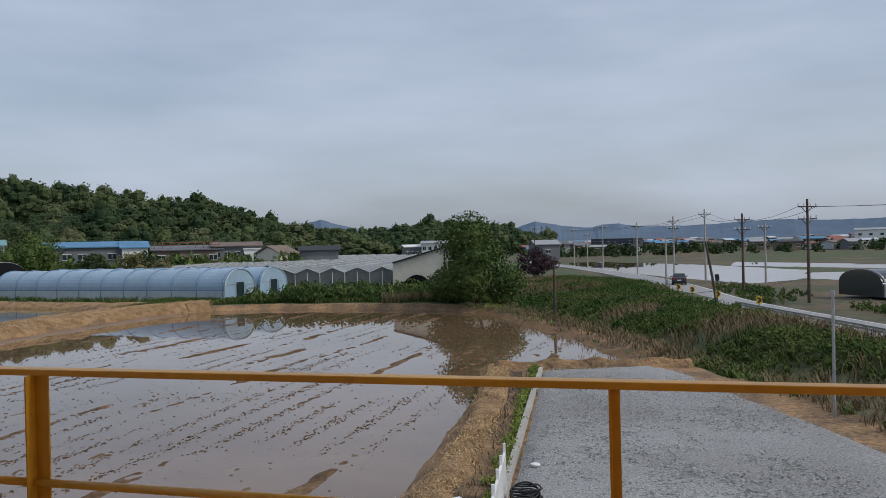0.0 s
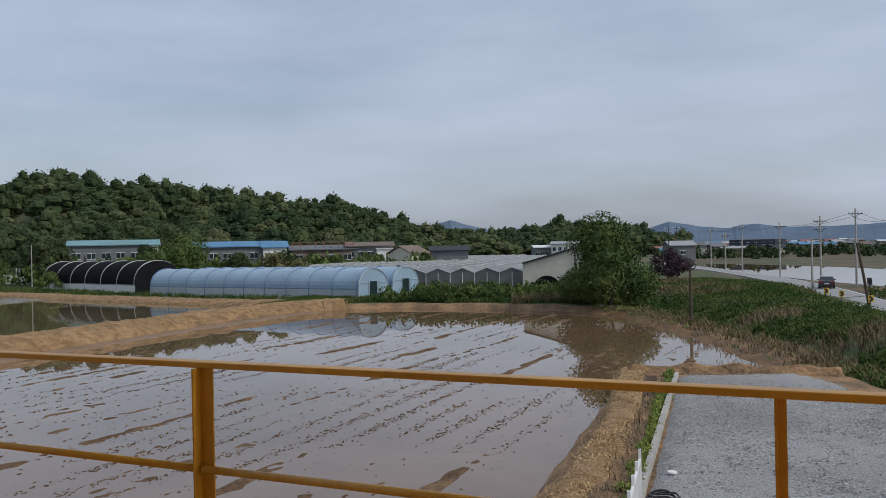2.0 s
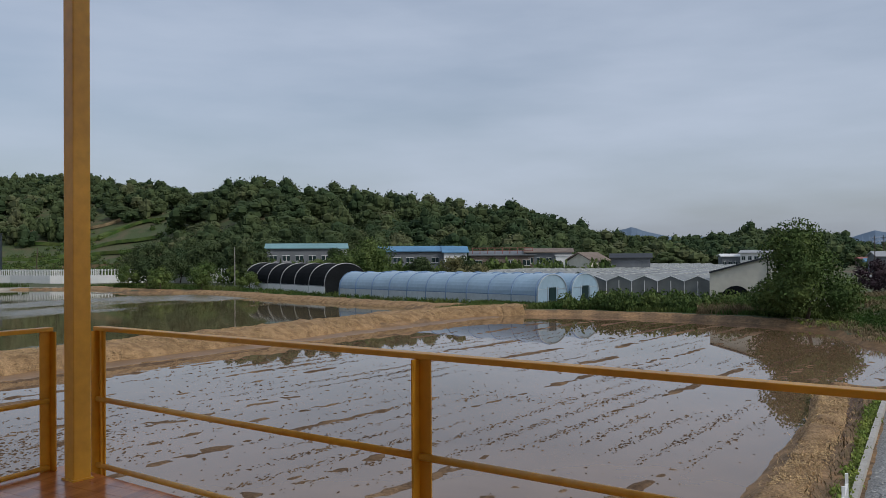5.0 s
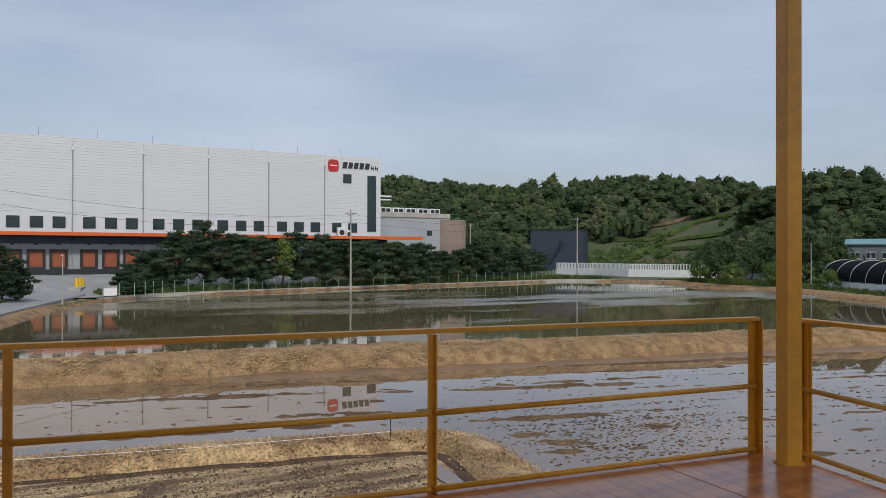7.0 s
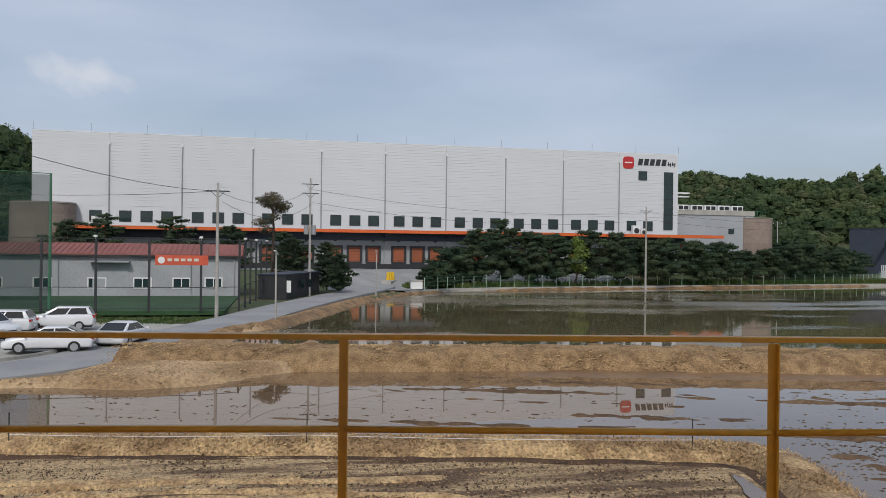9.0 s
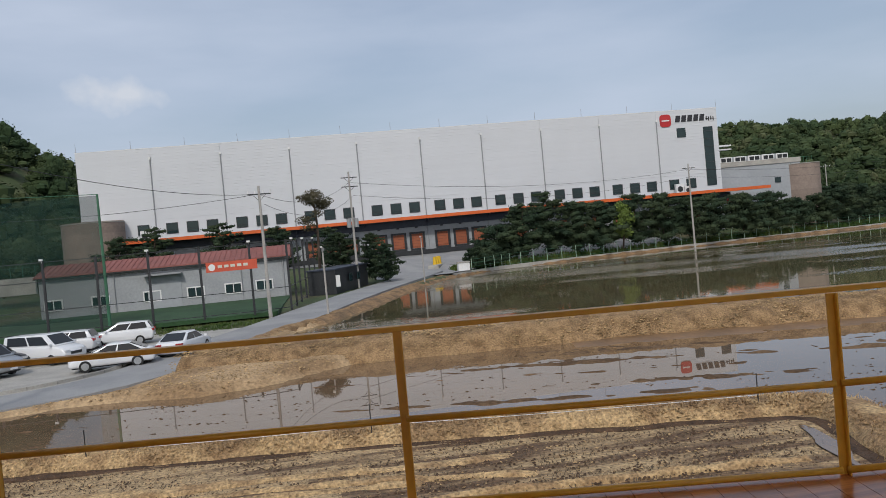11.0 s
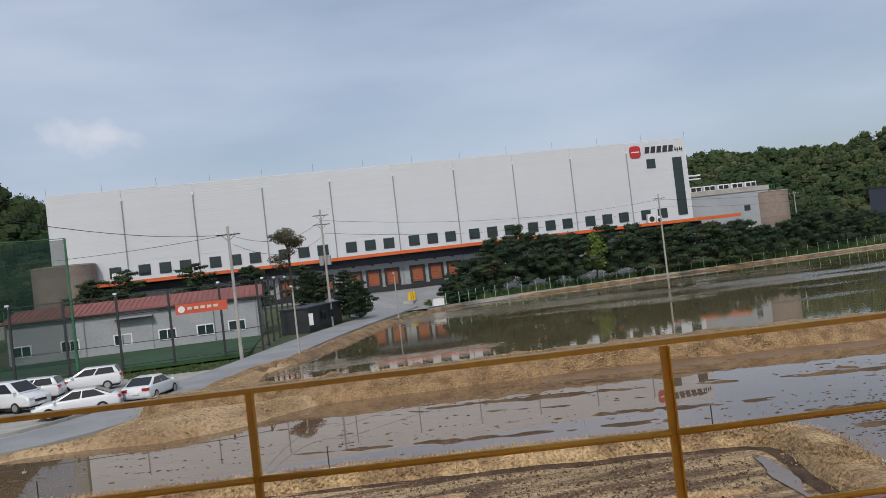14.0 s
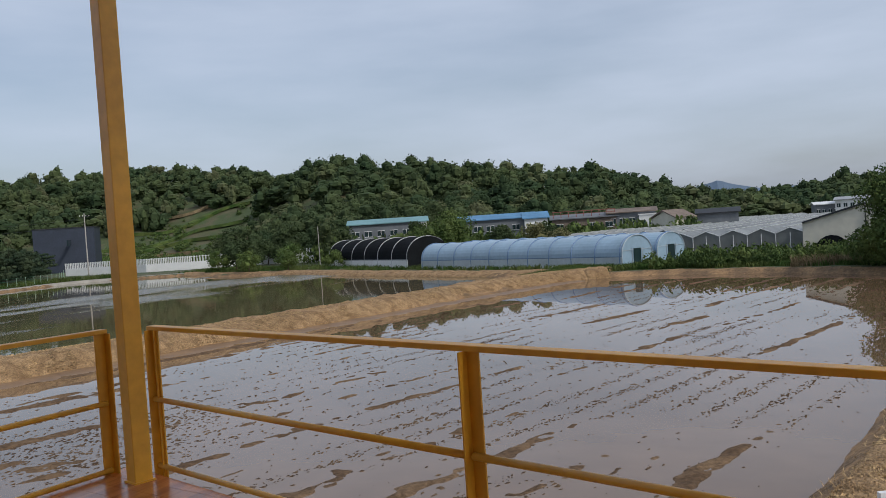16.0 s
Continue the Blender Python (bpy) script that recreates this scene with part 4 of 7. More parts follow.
solid("pavement_gravel", bulk("pavement_gravel", np.stack([gxs, gys, gz], -1).reshape(-1, 3)[gu], ginv.reshape(-1, 4), M_GRAVEL, True), None, "level yard of crushed grey gravel", kind="structure")
curb = [(3.72, 37.5), (2.5, 30.8), (1.33, 24.1), (0.6, 20.0), (-0.6, 12)]
cc, dd = along([(x - 0.08, y) for x, y in curb], 2.0)
kerb = thing("kerb", "pale concrete kerb stones edging the gravel yard", "kerb", kind="structure")
for a, b in zip(cc[:-1], cc[1:]):
    part("kerb_stone", Shape().beam((a[0], a[1], 0.52), (a[0] + (b[0] - a[0]) * 0.985, a[1] + (b[1] - a[1]) * 0.985, 0.52), 0.16, 0.36), M_CONC, kerb)


# ---- plants ----
def leaf_cloud(blobs, count, size, seed, flat=0.75, core_r=0.55, m=6, k=4, tight=0.72):
    """Small leaf cards spread over and in a set of blobs (x, y, z, r)."""
    rg = np.random.default_rng(seed)
    b = np.array(blobs, float)
    pick = rg.choice(len(b), count, p=b[:, 3] ** 2 / np.sum(b[:, 3] ** 2))
    n = rg.normal(size=(count, 3))
    n /= np.linalg.norm(n, axis=1)[:, None]
    rad = b[pick, 3] * (tight + (1.18 - tight) * rg.random(count))
    c = b[pick, :3] + n * rad[:, None] * np.array((1, 1, flat))
    t = n + rg.normal(size=(count, 3)) * 0.9
    t /= np.linalg.norm(t, axis=1)[:, None]
    a = np.cross(t, rg.normal(size=(count, 3)))
    a /= np.linalg.norm(a, axis=1)[:, None]
    e = np.cross(t, a)
    s = size * (0.6 + 0.8 * rg.random(count))[:, None]
    v = np.stack([c - a * s, c - e * s * 0.6, c + a * s, c + e * s * 0.6], 1).reshape(-1, 3)
    f = np.arange(count * 4).reshape(-1, 4)
    # a rough leafy mass inside each blob
    th, ph = np.meshgrid(np.arange(m) * 2 * math.pi / m, np.linspace(0.15, math.pi - 0.15, k), indexing="ij")
    ball = np.stack([np.cos(th) * np.sin(ph), np.sin(th) * np.sin(ph), np.cos(ph)], -1).reshape(-1, 3)
    i = np.arange(m * k).reshape(m, k)
    bf_ = np.stack([i[:, :-1], np.roll(i, -1, 0)[:, :-1], np.roll(i, -1, 0)[:, 1:], i[:, 1:]], -1).reshape(-1, 4)
    core = (b[:, None, :3] + ball[None] * (b[:, None, 3:] * core_r) * (0.8 + 0.35 * rg.random((len(b), m * k, 1))) * np.array((1, 1, flat)))
    cf = (np.arange(len(b))[:, None, None] * (m * k) + bf_[None]).reshape(-1, 4) + len(v)
    return np.concatenate([v, core.reshape(-1, 3)]), np.concatenate([f, cf])


def crown_blobs(rg, w, h, n=9):
    out = [(0, 0, h * 0.55, min(w, h) * 0.33)]
    for k in range(n):
        a, z = rg.random() * 6.283, rg.random()
        q = w * 0.5 * math.sqrt(max(0.05, 1 - (2 * z - 0.85) ** 2)) * (0.45 + 0.4 * rg.random())
        out.append((math.cos(a) * q, math.sin(a) * q, h * (0.22 + 0.68 * z), min(w, h) * (0.15 + 0.13 * rg.random())))
    return out


def trunk_shape(rg, h, r, limbs=5):
    sh = Shape().tube([(0, 0, -0.2), (0.04 * h * rg.normal(), 0.02 * h, h * 0.3), (0.03 * h * rg.normal(), 0.03 * h * rg.normal(), h * 0.85)], r, 7, r * 0.3)
    for k in range(limbs):
        a, z = rg.random() * 6.28, h * (0.25 + 0.4 * rg.random())
        q = h * (0.18 + 0.2 * rg.random())
        sh.tube([(0, 0, z), (math.cos(a) * q * 0.5, math.sin(a) * q * 0.5, z + q * 0.4), (math.cos(a) * q, math.sin(a) * q, z + q)], r * 0.4, 5, r * 0.12)
    return sh


def broad_tree(name, at, h, w, leaf, label, count=1500, size=0.16, seed=1, base=0.18, group="", category="tree"):
    rg = np.random.default_rng(seed)
    t = thing(name, label, category, group, pose(at[0], at[1], at[2]))
    part("trunk", trunk_shape(rg, h * 0.8, 0.02 * h + 0.03), M_BARK, t)
    v, f = leaf_cloud([(x, y, z * (1 - base) + base * h, r) for x, y, z, r in crown_blobs(rg, w, h, 14)], count, size, seed + 1)
    part("crown", bulk("crown", v, f, leaf), leaf, t)
    return t


def pine_tree(name, at, h, w, label, seed=1, count=1300, size=0.22, bare=0.12, group="", leaf=None):
    rg = np.random.default_rng(seed)
    t = thing(name, label, "pine tree", group, pose(at[0], at[1], at[2]))
    part("trunk", trunk_shape(rg, h * 0.95, 0.018 * h, 4), M_BARK, t)
    blobs = []
    for k in range(30):
        u = (k + rg.random()) / 30
        a, z = 2.4 * k + 0.6 * rg.normal(), h * (bare + (0.97 - bare) * u)
        reach = w * 0.55 * math.sqrt(max(0.02, 1 - u ** 2.2)) * (0.5 + 0.6 * rg.random()) + 0.2
        for e in (0.25, 0.55, 0.8, 1.0):
            blobs.append((math.cos(a) * reach * e, math.sin(a) * reach * e, z + reach * (0.22 * e - 0.10 * e * e), w * (0.15 - 0.055 * e) * (1.1 - 0.4 * u)))
    v, f = leaf_cloud(blobs, count, size, seed + 1, 0.6, 0.62, 5, 4, 0.45)
    part("crown", bulk("crown", v, f, leaf or M_PINE), M_PINE, t)
    return t


# the wooded hills
rg = np.random.default_rng(5)
near = [leaf_cloud(crown_blobs(rg, 1.0, 1.0, 14), 800, 0.030, 30 + k, 0.9, 0.78, 6, 4, 0.75) for k in range(5)]
temps = [leaf_cloud(crown_blobs(rg, 1.0, 1.0, 11), 330, 0.042, 50 + k, 0.9, 0.82, 5, 4, 0.78) for k in range(6)]
thin = [leaf_cloud(crown_blobs(rg, 1.0, 1.0, 8), 150, 0.055, 80 + k, 0.9, 0.84, 5, 4, 0.80) for k in range(6)]
wood = {False: ([], []), True: ([], [])}
for (b0, _, f0, c0), (b1, _, f1, c1) in zip(HILLS[:-1], HILLS[1:]):
    foot, crest = (f0 + f1) / 2, (c0 + c1) / 2
    if b0 < -9 or b0 > 119 or (73 < b0 < 99):
        continue
    area = math.radians(b1 - b0) * (crest + 12 + foot) / 2 * (crest + 12 - foot)
    n = int(area / 74)
    bb, qq = np.radians(b0 + (b1 - b0) * rg.random(n)), rg.random(n)
    clear = (bb > math.radians(38)) & (bb < math.radians(53)) & (qq < 0.30) | (bb > math.radians(38.4)) & (bb < math.radians(46)) & (qq < 0.62 - 0.045 * np.degrees(bb - math.radians(38.4)))
    bb, qq = bb[~clear], qq[~clear]
    r = foot + (crest + 12 - foot) * qq
    X, Y = EYE_AT[0] - r * np.sin(bb), EYE_AT[1] + r * np.cos(bb)
    keep = ~((X < -145) & (X > -275) & (Y > -48) & (Y < 100))
    X, Y, r = X[keep], Y[keep], r[keep]
    H = land(X, Y)
    pale = vnoise(X, Y, 26, 91) + 0.8 * rg.normal(size=len(X)) + 1.5 * np.clip(0.45 - (r - foot) / (crest - foot), 0, 1) > 0.95
    for x, y, z, q, p in zip(X, Y, H, r, pale):
        w, h = 8.5 + 8.5 * rg.random() ** 1.5, 7.0 + 5.0 * rg.random() + (2.5 if rg.random() < 0.12 else 0)
        V, F = wood[bool(p)]
        v, f = (thin if q > 410 else temps if q > 310 else near)[rg.integers(5)]
        a = rg.random() * 6.28
        R = np.array(((math.cos(a), -math.sin(a), 0), (math.sin(a), math.cos(a), 0), (0, 0, 1)))
        V.append((v * (w, w, h)) @ R.T + (x, y, z - 0.8))
        F.append(f)
for p, leaf, label in ((False, M_WOODS, "dense dark green deciduous forest covering the hills"), (True, M_WOODL, "paler green trees scattered through the hill forest")):
    V, F = wood[p]
    start = np.cumsum([0] + [len(v) for v in V[:-1]])
    solid("forest", bulk("forest", np.concatenate(V), np.concatenate([f + k for f, k in zip(F, start)]), leaf), None, label, "forest", kind="stuff")

# far hills; the blue of distance haze is in their base colour
for name, dist, pts in (("backdrop_hills", 3300, [(-75, 0.9), (-50, 1.0), (-34, 0.95), (-28, 1.02), (-26, 1.0), (-23, 1.12), (-19.6, 0.95), (-16, 0.86), (-14.6, 0.82), (-12.7, 1.18), (-10.9, 0.93), (-9, 1.06), (-7.1, 1.38), (-5.5, 0.9),
                                                  (0, 0.8), (2, 1.15), (4.6, 1.1), (5.9, 1.42), (7.5, 1.9), (9.5, 1.4), (12, 1.0), (16, 0.9), (24, 0.7)]),):
    cu = np.arange(-75, 24.1, 0.35)
    e = np.interp(cu, *np.array(pts).T) + 0.06 * vnoise(cu, cu * 0, 1.3, 2) + 0.03 * vnoise(cu, cu * 0, 0.5, 3)
    V = []
    for b, el in zip(cu, e):
        s, c = -math.sin(radians(b)), math.cos(radians(b))
        V += [(s * dist, c * dist, -2), (s * (dist + 300), c * (dist + 300), 6 + (dist + 300) * math.tan(radians(el))), (s * (dist + 700), c * (dist + 700), -2)]
    k = len(cu)
    F = [(3 * i + j, 3 * i + 3 + j, 3 * i + 4 + j, 3 * i + 1 + j) for i in range(k - 1) for j in (0, 1)]
    solid(name, bulk(name, np.array(V), np.array(F), M_HAZE), None, "mountain ridge on the horizon, coloured pale blue for haze", kind="structure")

# ---- the deck and its rail ----
DZ = 4.65
R1, R2, CR, CL = Vector((-0.328, 4.204, 0)), Vector((-2.826, 4.946, 0)), Vector((-5.66, 5.80, 0)), Vector((-5.955, 5.55, 0))
A1, A2, A3 = Vector((-6.30, 2.97, 0)), Vector((-6.76, 0.66, 0)), Vector((-7.11, -1.58, 0))
BW, AW = (R1 - CR).normalized(), (A3 - CL).normalized()
R0, A4, A5 = R1 + BW * 2.6, A3 + AW * 2.3, A3 + AW * 4.6
Rm = R0 + BW * 2.6
CO = Vector((-6.02, 5.9, 0))
IN_B, IN_A = Vector((-BW.y, BW.x, 0)), Vector((AW.y, -AW.x, 0))
if IN_B.y > 0:
    IN_B.negate()
if IN_A.x < 0:
    IN_A.negate()
Z = Vector((0, 0, 1))


def angle_post(parent, p, wide, deep, w=0.075, t=0.008, h=0.985, b0=-0.15):
    """An upright steel angle: a broad leaf along wide and a narrow leaf along deep."""
    s = Shape()
    a, b = p + Z * (DZ + b0), p + Z * (DZ + h)

    def leaf(q, along_v, across, l, th):
        pts = [c + along_v * i + across * j for c in (a, b) for i, j in ((0, 0), (l, 0), (l, th), (0, th))]
        s.add(pts, [(0, 3, 2, 1), (4, 5, 6, 7), (0, 1, 5, 4), (1, 2, 6, 5), (2, 3, 7, 6), (3, 0, 4, 7)])
    leaf(p, wide, deep, w, t)
    leaf(p, deep, wide, w * 0.8, t)
    part("post", s, M_YEL, parent)


rail_b = thing("railing", "yellow painted steel railing with angle posts and round mid bars", "railing", "deck railings")
rail_a = thing("railing", "yellow painted steel railing with angle posts and round mid bars", "railing", "deck railings")


def run(parent, pts, inw, t0, t1):
    s = Shape()
    a, b = pts[0] + t0, pts[-1] + t1
    s.beam(a + Z * (DZ + 1.0), b + Z * (DZ + 1.0), 0.075, 0.03)
    part("top_rail", s, M_YEL, parent, bevel=0.004)
    for z, r in ((0.5, 0.019), (0.03, 0.019)):
        for p, q in zip(pts[:-1], pts[1:]):
            d = (q - p).normalized()
            part("mid_bar" if z > 0.2 else "bottom_bar", Shape().tube([p + d * 0.02 + inw * 0.03 + Z * (DZ + z), q - d * 0.01 + inw * 0.03 + Z * (DZ + z)], r, 10), M_YEL, parent, smooth=True)


run(rail_b, [CR, R2, R1, R0, Rm], IN_B, -BW * 0.02, BW * 0.0)
run(rail_a, [CL - AW * 0.06, A1, A2, A3, A4, A5], IN_A, -AW * 0.02, AW * 0.0)
for p in (CR + BW * 0.01, R2):
    angle_post(rail_b, p - BW * 0.012, BW, IN_B, 0.08)
angle_post(rail_b, CR + BW * 0.085 + IN_B * 0.02, BW, IN_B, 0.03)
for p in (R1, R0, Rm):
    angle_post(rail_b, p - BW * 0.02, BW, IN_B, 0.04)
angle_post(rail_a, CL - AW * 0.08, AW, IN_A, 0.085)
for p in (A1, A2, A3, A4, A5):
    angle_post(rail_a, p - AW * 0.025, AW, IN_A, 0.05)
corner = Vector((-5.58, 5.51, 0))
cp = thing("corner_post", "tall yellow painted square steel post at the deck corner", "post")
part("shaft", Shape().box((corner.x, corner.y, DZ + 2.0), (0.125, 0.125, 4.0), math.degrees(math.atan2(BW.y, BW.x))), M_YEL, cp, bevel=0.006)
part("base_plate", Shape().box((corner.x, corner.y, DZ + 0.006), (0.15, 0.15, 0.012), math.degrees(math.atan2(BW.y, BW.x))), M_YEL, cp)

part("cap_plate", Shape().box((corner.x, corner.y, DZ + 3.995), (0.2, 0.2, 0.012), math.degrees(math.atan2(BW.y, BW.x))), M_YEL, cp)

# deck boards between the rails, on a joist frame over the building
deck = thing("floor", "glossy red-brown stained wooden deck boards", "floor", kind="structure")
c0, c1, c2, c3 = CO + IN_B * 0.11 + IN_A * 0.10, Rm + IN_B * 0.11, Rm + IN_B * 9.5, A5 + IN_A * 0.10
deck_poly = [(c0.x, c0.y), (c1.x, c1.y), (c2.x, c2.y), (c3.x, c3.y)]


def clip_poly(poly, clip):
    """The part of a polygon within a convex outline."""
    area = sum(a[0] * b[1] - b[0] * a[1] for a, b in zip(clip, clip[1:] + clip[:1]))
    sgn = 1 if area > 0 else -1
    for a, b in zip(clip, clip[1:] + clip[:1]):
        out = []
        side = [sgn * ((b[0] - a[0]) * (p[1] - a[1]) - (b[1] - a[1]) * (p[0] - a[0])) for p in poly]
        for i, p in enumerate(poly):
            q, sp, sq = poly[(i + 1) % len(poly)], side[i], side[(i + 1) % len(poly)]
            if sp >= 0:
                out.append(p)
            if (sp >= 0) != (sq >= 0):
                u = sp / (sp - sq)
                out.append((p[0] + (q[0] - p[0]) * u, p[1] + (q[1] - p[1]) * u))
        poly = out
        if len(poly) < 3:
            return []
    return poly


bd, bn = Vector((0.987, -0.16, 0)), Vector((0.16, 0.987, 0))
o = Vector((-5.89, 4.67, 0))
for k in range(-90, 14):
    s0, s1 = 0.145 * k + (0.006 if k == 0 else 0.0015), 0.145 * (k + 1) - (0.006 if k == -1 else 0.0015)
    q = [o + bd * a + bn * s for a, s in ((-14, s0), (14, s0), (14, s1), (-14, s1))]
    q = clip_poly([(p.x, p.y) for p in q], deck_poly)
    if len(q) > 2:
        part("board", Shape().slab(q, DZ - 0.035, DZ), M_WOOD, deck)
shrunk = [(x * 0.995 + 0.0, y * 0.995) for x, y in deck_poly]
part("deck_frame", Shape().slab(shrunk, DZ - 0.20, DZ - 0.04), M_YEL, deck, "yellow steel frame under the boards")
solid("wall_house", Shape().slab([(x * 0.97, y * 0.97) for x, y in deck_poly], 0.0, DZ - 0.2), M_CREAM, "plain wall of the building under the deck", kind="structure")

# roof slab out of view, added to keep sun off rails and deck
roof_poly = [(CR.x - 0.5, CR.y + 0.25), (Rm.x, Rm.y + 0.1), (c2.x, c2.y), (c3.x, c3.y)]
solid("ceiling", Shape().slab(roof_poly, DZ + 4.0, DZ + 4.15), M_CREAM, "plain unseen roof slab added to shade the deck", kind="structure")
rear = [c3 + (c2 - c3) * k for k in (0.0, 1.0)]
solid("wall_rear", Shape().beam(rear[0] + Z * (DZ + 1.98), rear[1] + Z * (DZ + 1.98), 0.2, 4.0), M_CREAM, "plain wall closing the deck at the back", kind="structure")

# ---- the warehouse ----
WX, WY0, WY1, WZ = -148.2, -37.0, 77.2, 24.8
PIPES = [-25.14, -13.58, -2.0, 9.62, 20.82, 31.87, 42.95, 54.04, 65.13]
wh = thing("warehouse", "huge white metal-clad warehouse with an orange canopy over its docks", "warehouse")
part("body", Shape().box(((WX - 0.2 - 62) , (WY0 + WY1) / 2, (2.0 + WZ) / 2), (123.6, WY1 - WY0 - 0.1, WZ - 2.0)), M_WHITE, wh)
edges = [WY0] + PIPES + [WY1]
rows = [(12.75 + 0.5 * k) for k in range(24)]
for a, b in zip(edges[:-1], edges[1:]):
    sizes = {}
    me = Shape().box((0, 0, 0), (0.10, b - a - 0.03, 0.478)).mesh("panel", M_WHITE, 0.0)
    for z in rows:
        ob = part("panel", me, M_WHITE, wh)
        ob.location = (WX - 0.03, (a + b) / 2, z + 0.25)
part("parapet", Shape().box((WX - 0.05, (WY0 + WY1) / 2, WZ + 0.03), (0.2, WY1 - WY0, 0.12)), M_PVC, wh)
part("window_band", Shape().box((WX - 0.06, (WY0 + WY1) / 2, 11.1), (0.14, WY1 - WY0 - 0.02, 3.25)), M_WHITE, wh)
part("lower_wall", Shape().box((WX - 0.10, (WY0 + WY1) / 2, 5.7), (0.16, WY1 - WY0 - 0.02, 7.4)), M_GREYW, wh, "grey panel wall behind the docks")
for y in PIPES:
    p = part("downpipe", Shape().tube([(WX + 0.15, y, 2.7), (WX + 0.15, y, 23.0)], 0.10, 7), M_PIPE, wh)
    part("hopper", Shape().box((WX + 0.15, y, 23.1), (0.32, 0.35, 0.4)), M_PVC, p)
win_me = Shape().box((0, 0, 0), (0.10, 1.72, 1.62)).mesh("window", M_GLASS)
frm = Shape()
for c, s in (((0, 0, 0.87), (0.14, 1.9, 0.09)), ((0, 0, -0.87), (0.14, 1.9, 0.09)), ((0, 0.91, 0), (0.14, 0.09, 1.7)), ((0, -0.91, 0), (0.14, 0.09, 1.7)), ((0.02, 0, -0.35), (0.12, 1.72, 0.06))):
    frm.box(c, s)
frame_me = frm.mesh("frame", M_DARK)
dock_me = Shape().box((0, 0, 0), (0.10, 1.95, 2.5)).mesh("dock_door", M_DOOR)
seal = Shape()
for c, s in (((0.2, 0, 1.42), (0.5, 2.7, 0.32)), ((0.2, 1.17, 0), (0.5, 0.34, 2.6)), ((0.2, -1.17, 0), (0.5, 0.34, 2.6)), ((0.25, 0, -1.5), (0.6, 2.5, 0.35))):
    seal.box(c, s)
seal_me = seal.mesh("dock_seal", M_DARK)
slat = Shape()
for k in range(5):
    slat.box((0.06, 0, -1.0 + 0.5 * k), (0.02, 1.95, 0.03))
slat_me = slat.mesh("ribs", M_DARK)
for k, a in enumerate([PIPES[0] - 11.3] + PIPES):
    for off in (1.65, 5.0, 8.3):
        y = a + off + 0.93
        if y < -29.5 or y > 76 or (a > 60 and off > 6):
            continue
        w = part("window", win_me, M_GLASS, wh)
        w.location = (WX + 0.05, y, 11.1)
        f = part("window_frame", frame_me, M_DARK, w)
        if k > 1:
            dk = part("dock_door", dock_me, M_DOOR, wh)
            dk.location = (WX + 0.03, y - 0.05, 5.15)
            part("dock_seal", seal_me, M_DARK, dk)
            part("ribs", slat_me, M_DARK, dk)
            part("vent", Shape().box((0.04, 0, 2.5), (0.1, 0.5, 0.45)), M_DARK, dk)
part("dock_kerb", Shape().box((WX + 0.35, 24, 3.1), (0.9, 96, 0.8)), M_DARK, wh)
can = part("canopy", Shape().box((WX + 1.6, 27.2, 9.0), (3.4, 115.4, 0.14)), M_NAVY, wh)
part("canopy_fascia", Shape().box((WX + 3.3, 27.2, 9.18), (0.12, 115.6, 0.55)), M_ORANGE, can, "orange edge of the canopy")
part("canopy_beam", Shape().box((WX + 0.25, 24.0, 8.25), (0.3, 109, 1.25)), M_NAVY, can, "dark blue fascia under the canopy")
for y in PIPES:
    part("bracket", Shape().beam((WX + 0.1, y, 8.2), (WX + 3.1, y, 8.9), 0.12, 0.18), M_NAVY, can)
# the sign: a red badge and dark letter bars
badge = Shape()
pts = [(2.2 * 0.5 * (abs(math.cos(a)) ** 0.5) * (1 if math.cos(a) > 0 else -1), 2.3 * 0.5 * (abs(math.sin(a)) ** 0.5) * (1 if math.sin(a) > 0 else -1)) for a in (2 * math.pi * k / 24 for k in range(24))]
badge.add([(WX + 0.14, 66.95 + x, 23.0 + z) for x, z in pts] + [(WX + 0.03, 66.95 + x, 23.0 + z) for x, z in pts],
          [tuple(range(24))] + [(i, (i + 1) % 24, 24 + (i + 1) % 24, 24 + i) for i in range(24)])
sg = part("sign", badge, M_RED, wh, "red rounded badge sign")
part("badge_bar", Shape().box((WX + 0.16, 66.95, 23.0), (0.04, 1.5, 0.22)), M_PVC, sg)
for k in range(5):
    s = Shape()
    y0 = 68.85 + 1.2 * k
    s.add([(WX + dx, y0 + y, z) for dx in (0.03, 0.12) for y, z in ((0, 22.6), (0.88, 22.6), (1.12, 23.8), (0.24, 23.8))],
          [(0, 1, 2, 3), (7, 6, 5, 4), (0, 4, 5, 1), (1, 5, 6, 2), (2, 6, 7, 3), (3, 7, 4, 0)])
    part("letter_bar", s, M_BLACK, sg)
for k in range(2):
    part("letter_bar", Shape().box((WX + 0.08, 75.3 + 0.9 * k, 22.9), (0.1, 0.7, 0.16)).box((WX + 0.08, 75.1 + 0.9 * k, 23.0), (0.1, 0.14, 0.7)).box((WX + 0.08, 75.55 + 0.9 * k, 22.85), (0.1, 0.12, 0.8)), M_BLACK, sg)
part("window", Shape().box((WX + 0.06, 69.9, 20.6), (0.1, 1.75, 1.75)), M_GLASS, wh)
tall = part("stair_window", Shape().box((WX + 0.06, 75.2, 15.9), (0.1, 1.9, 11.0)), M_GLASS, wh, "tall dark blue glass strip")
for k in range(7):
    part("transom", Shape().box((WX + 0.12, 75.2, 11.9 + 1.45 * k), (0.06, 1.9, 0.07)), M_DARK, tall)
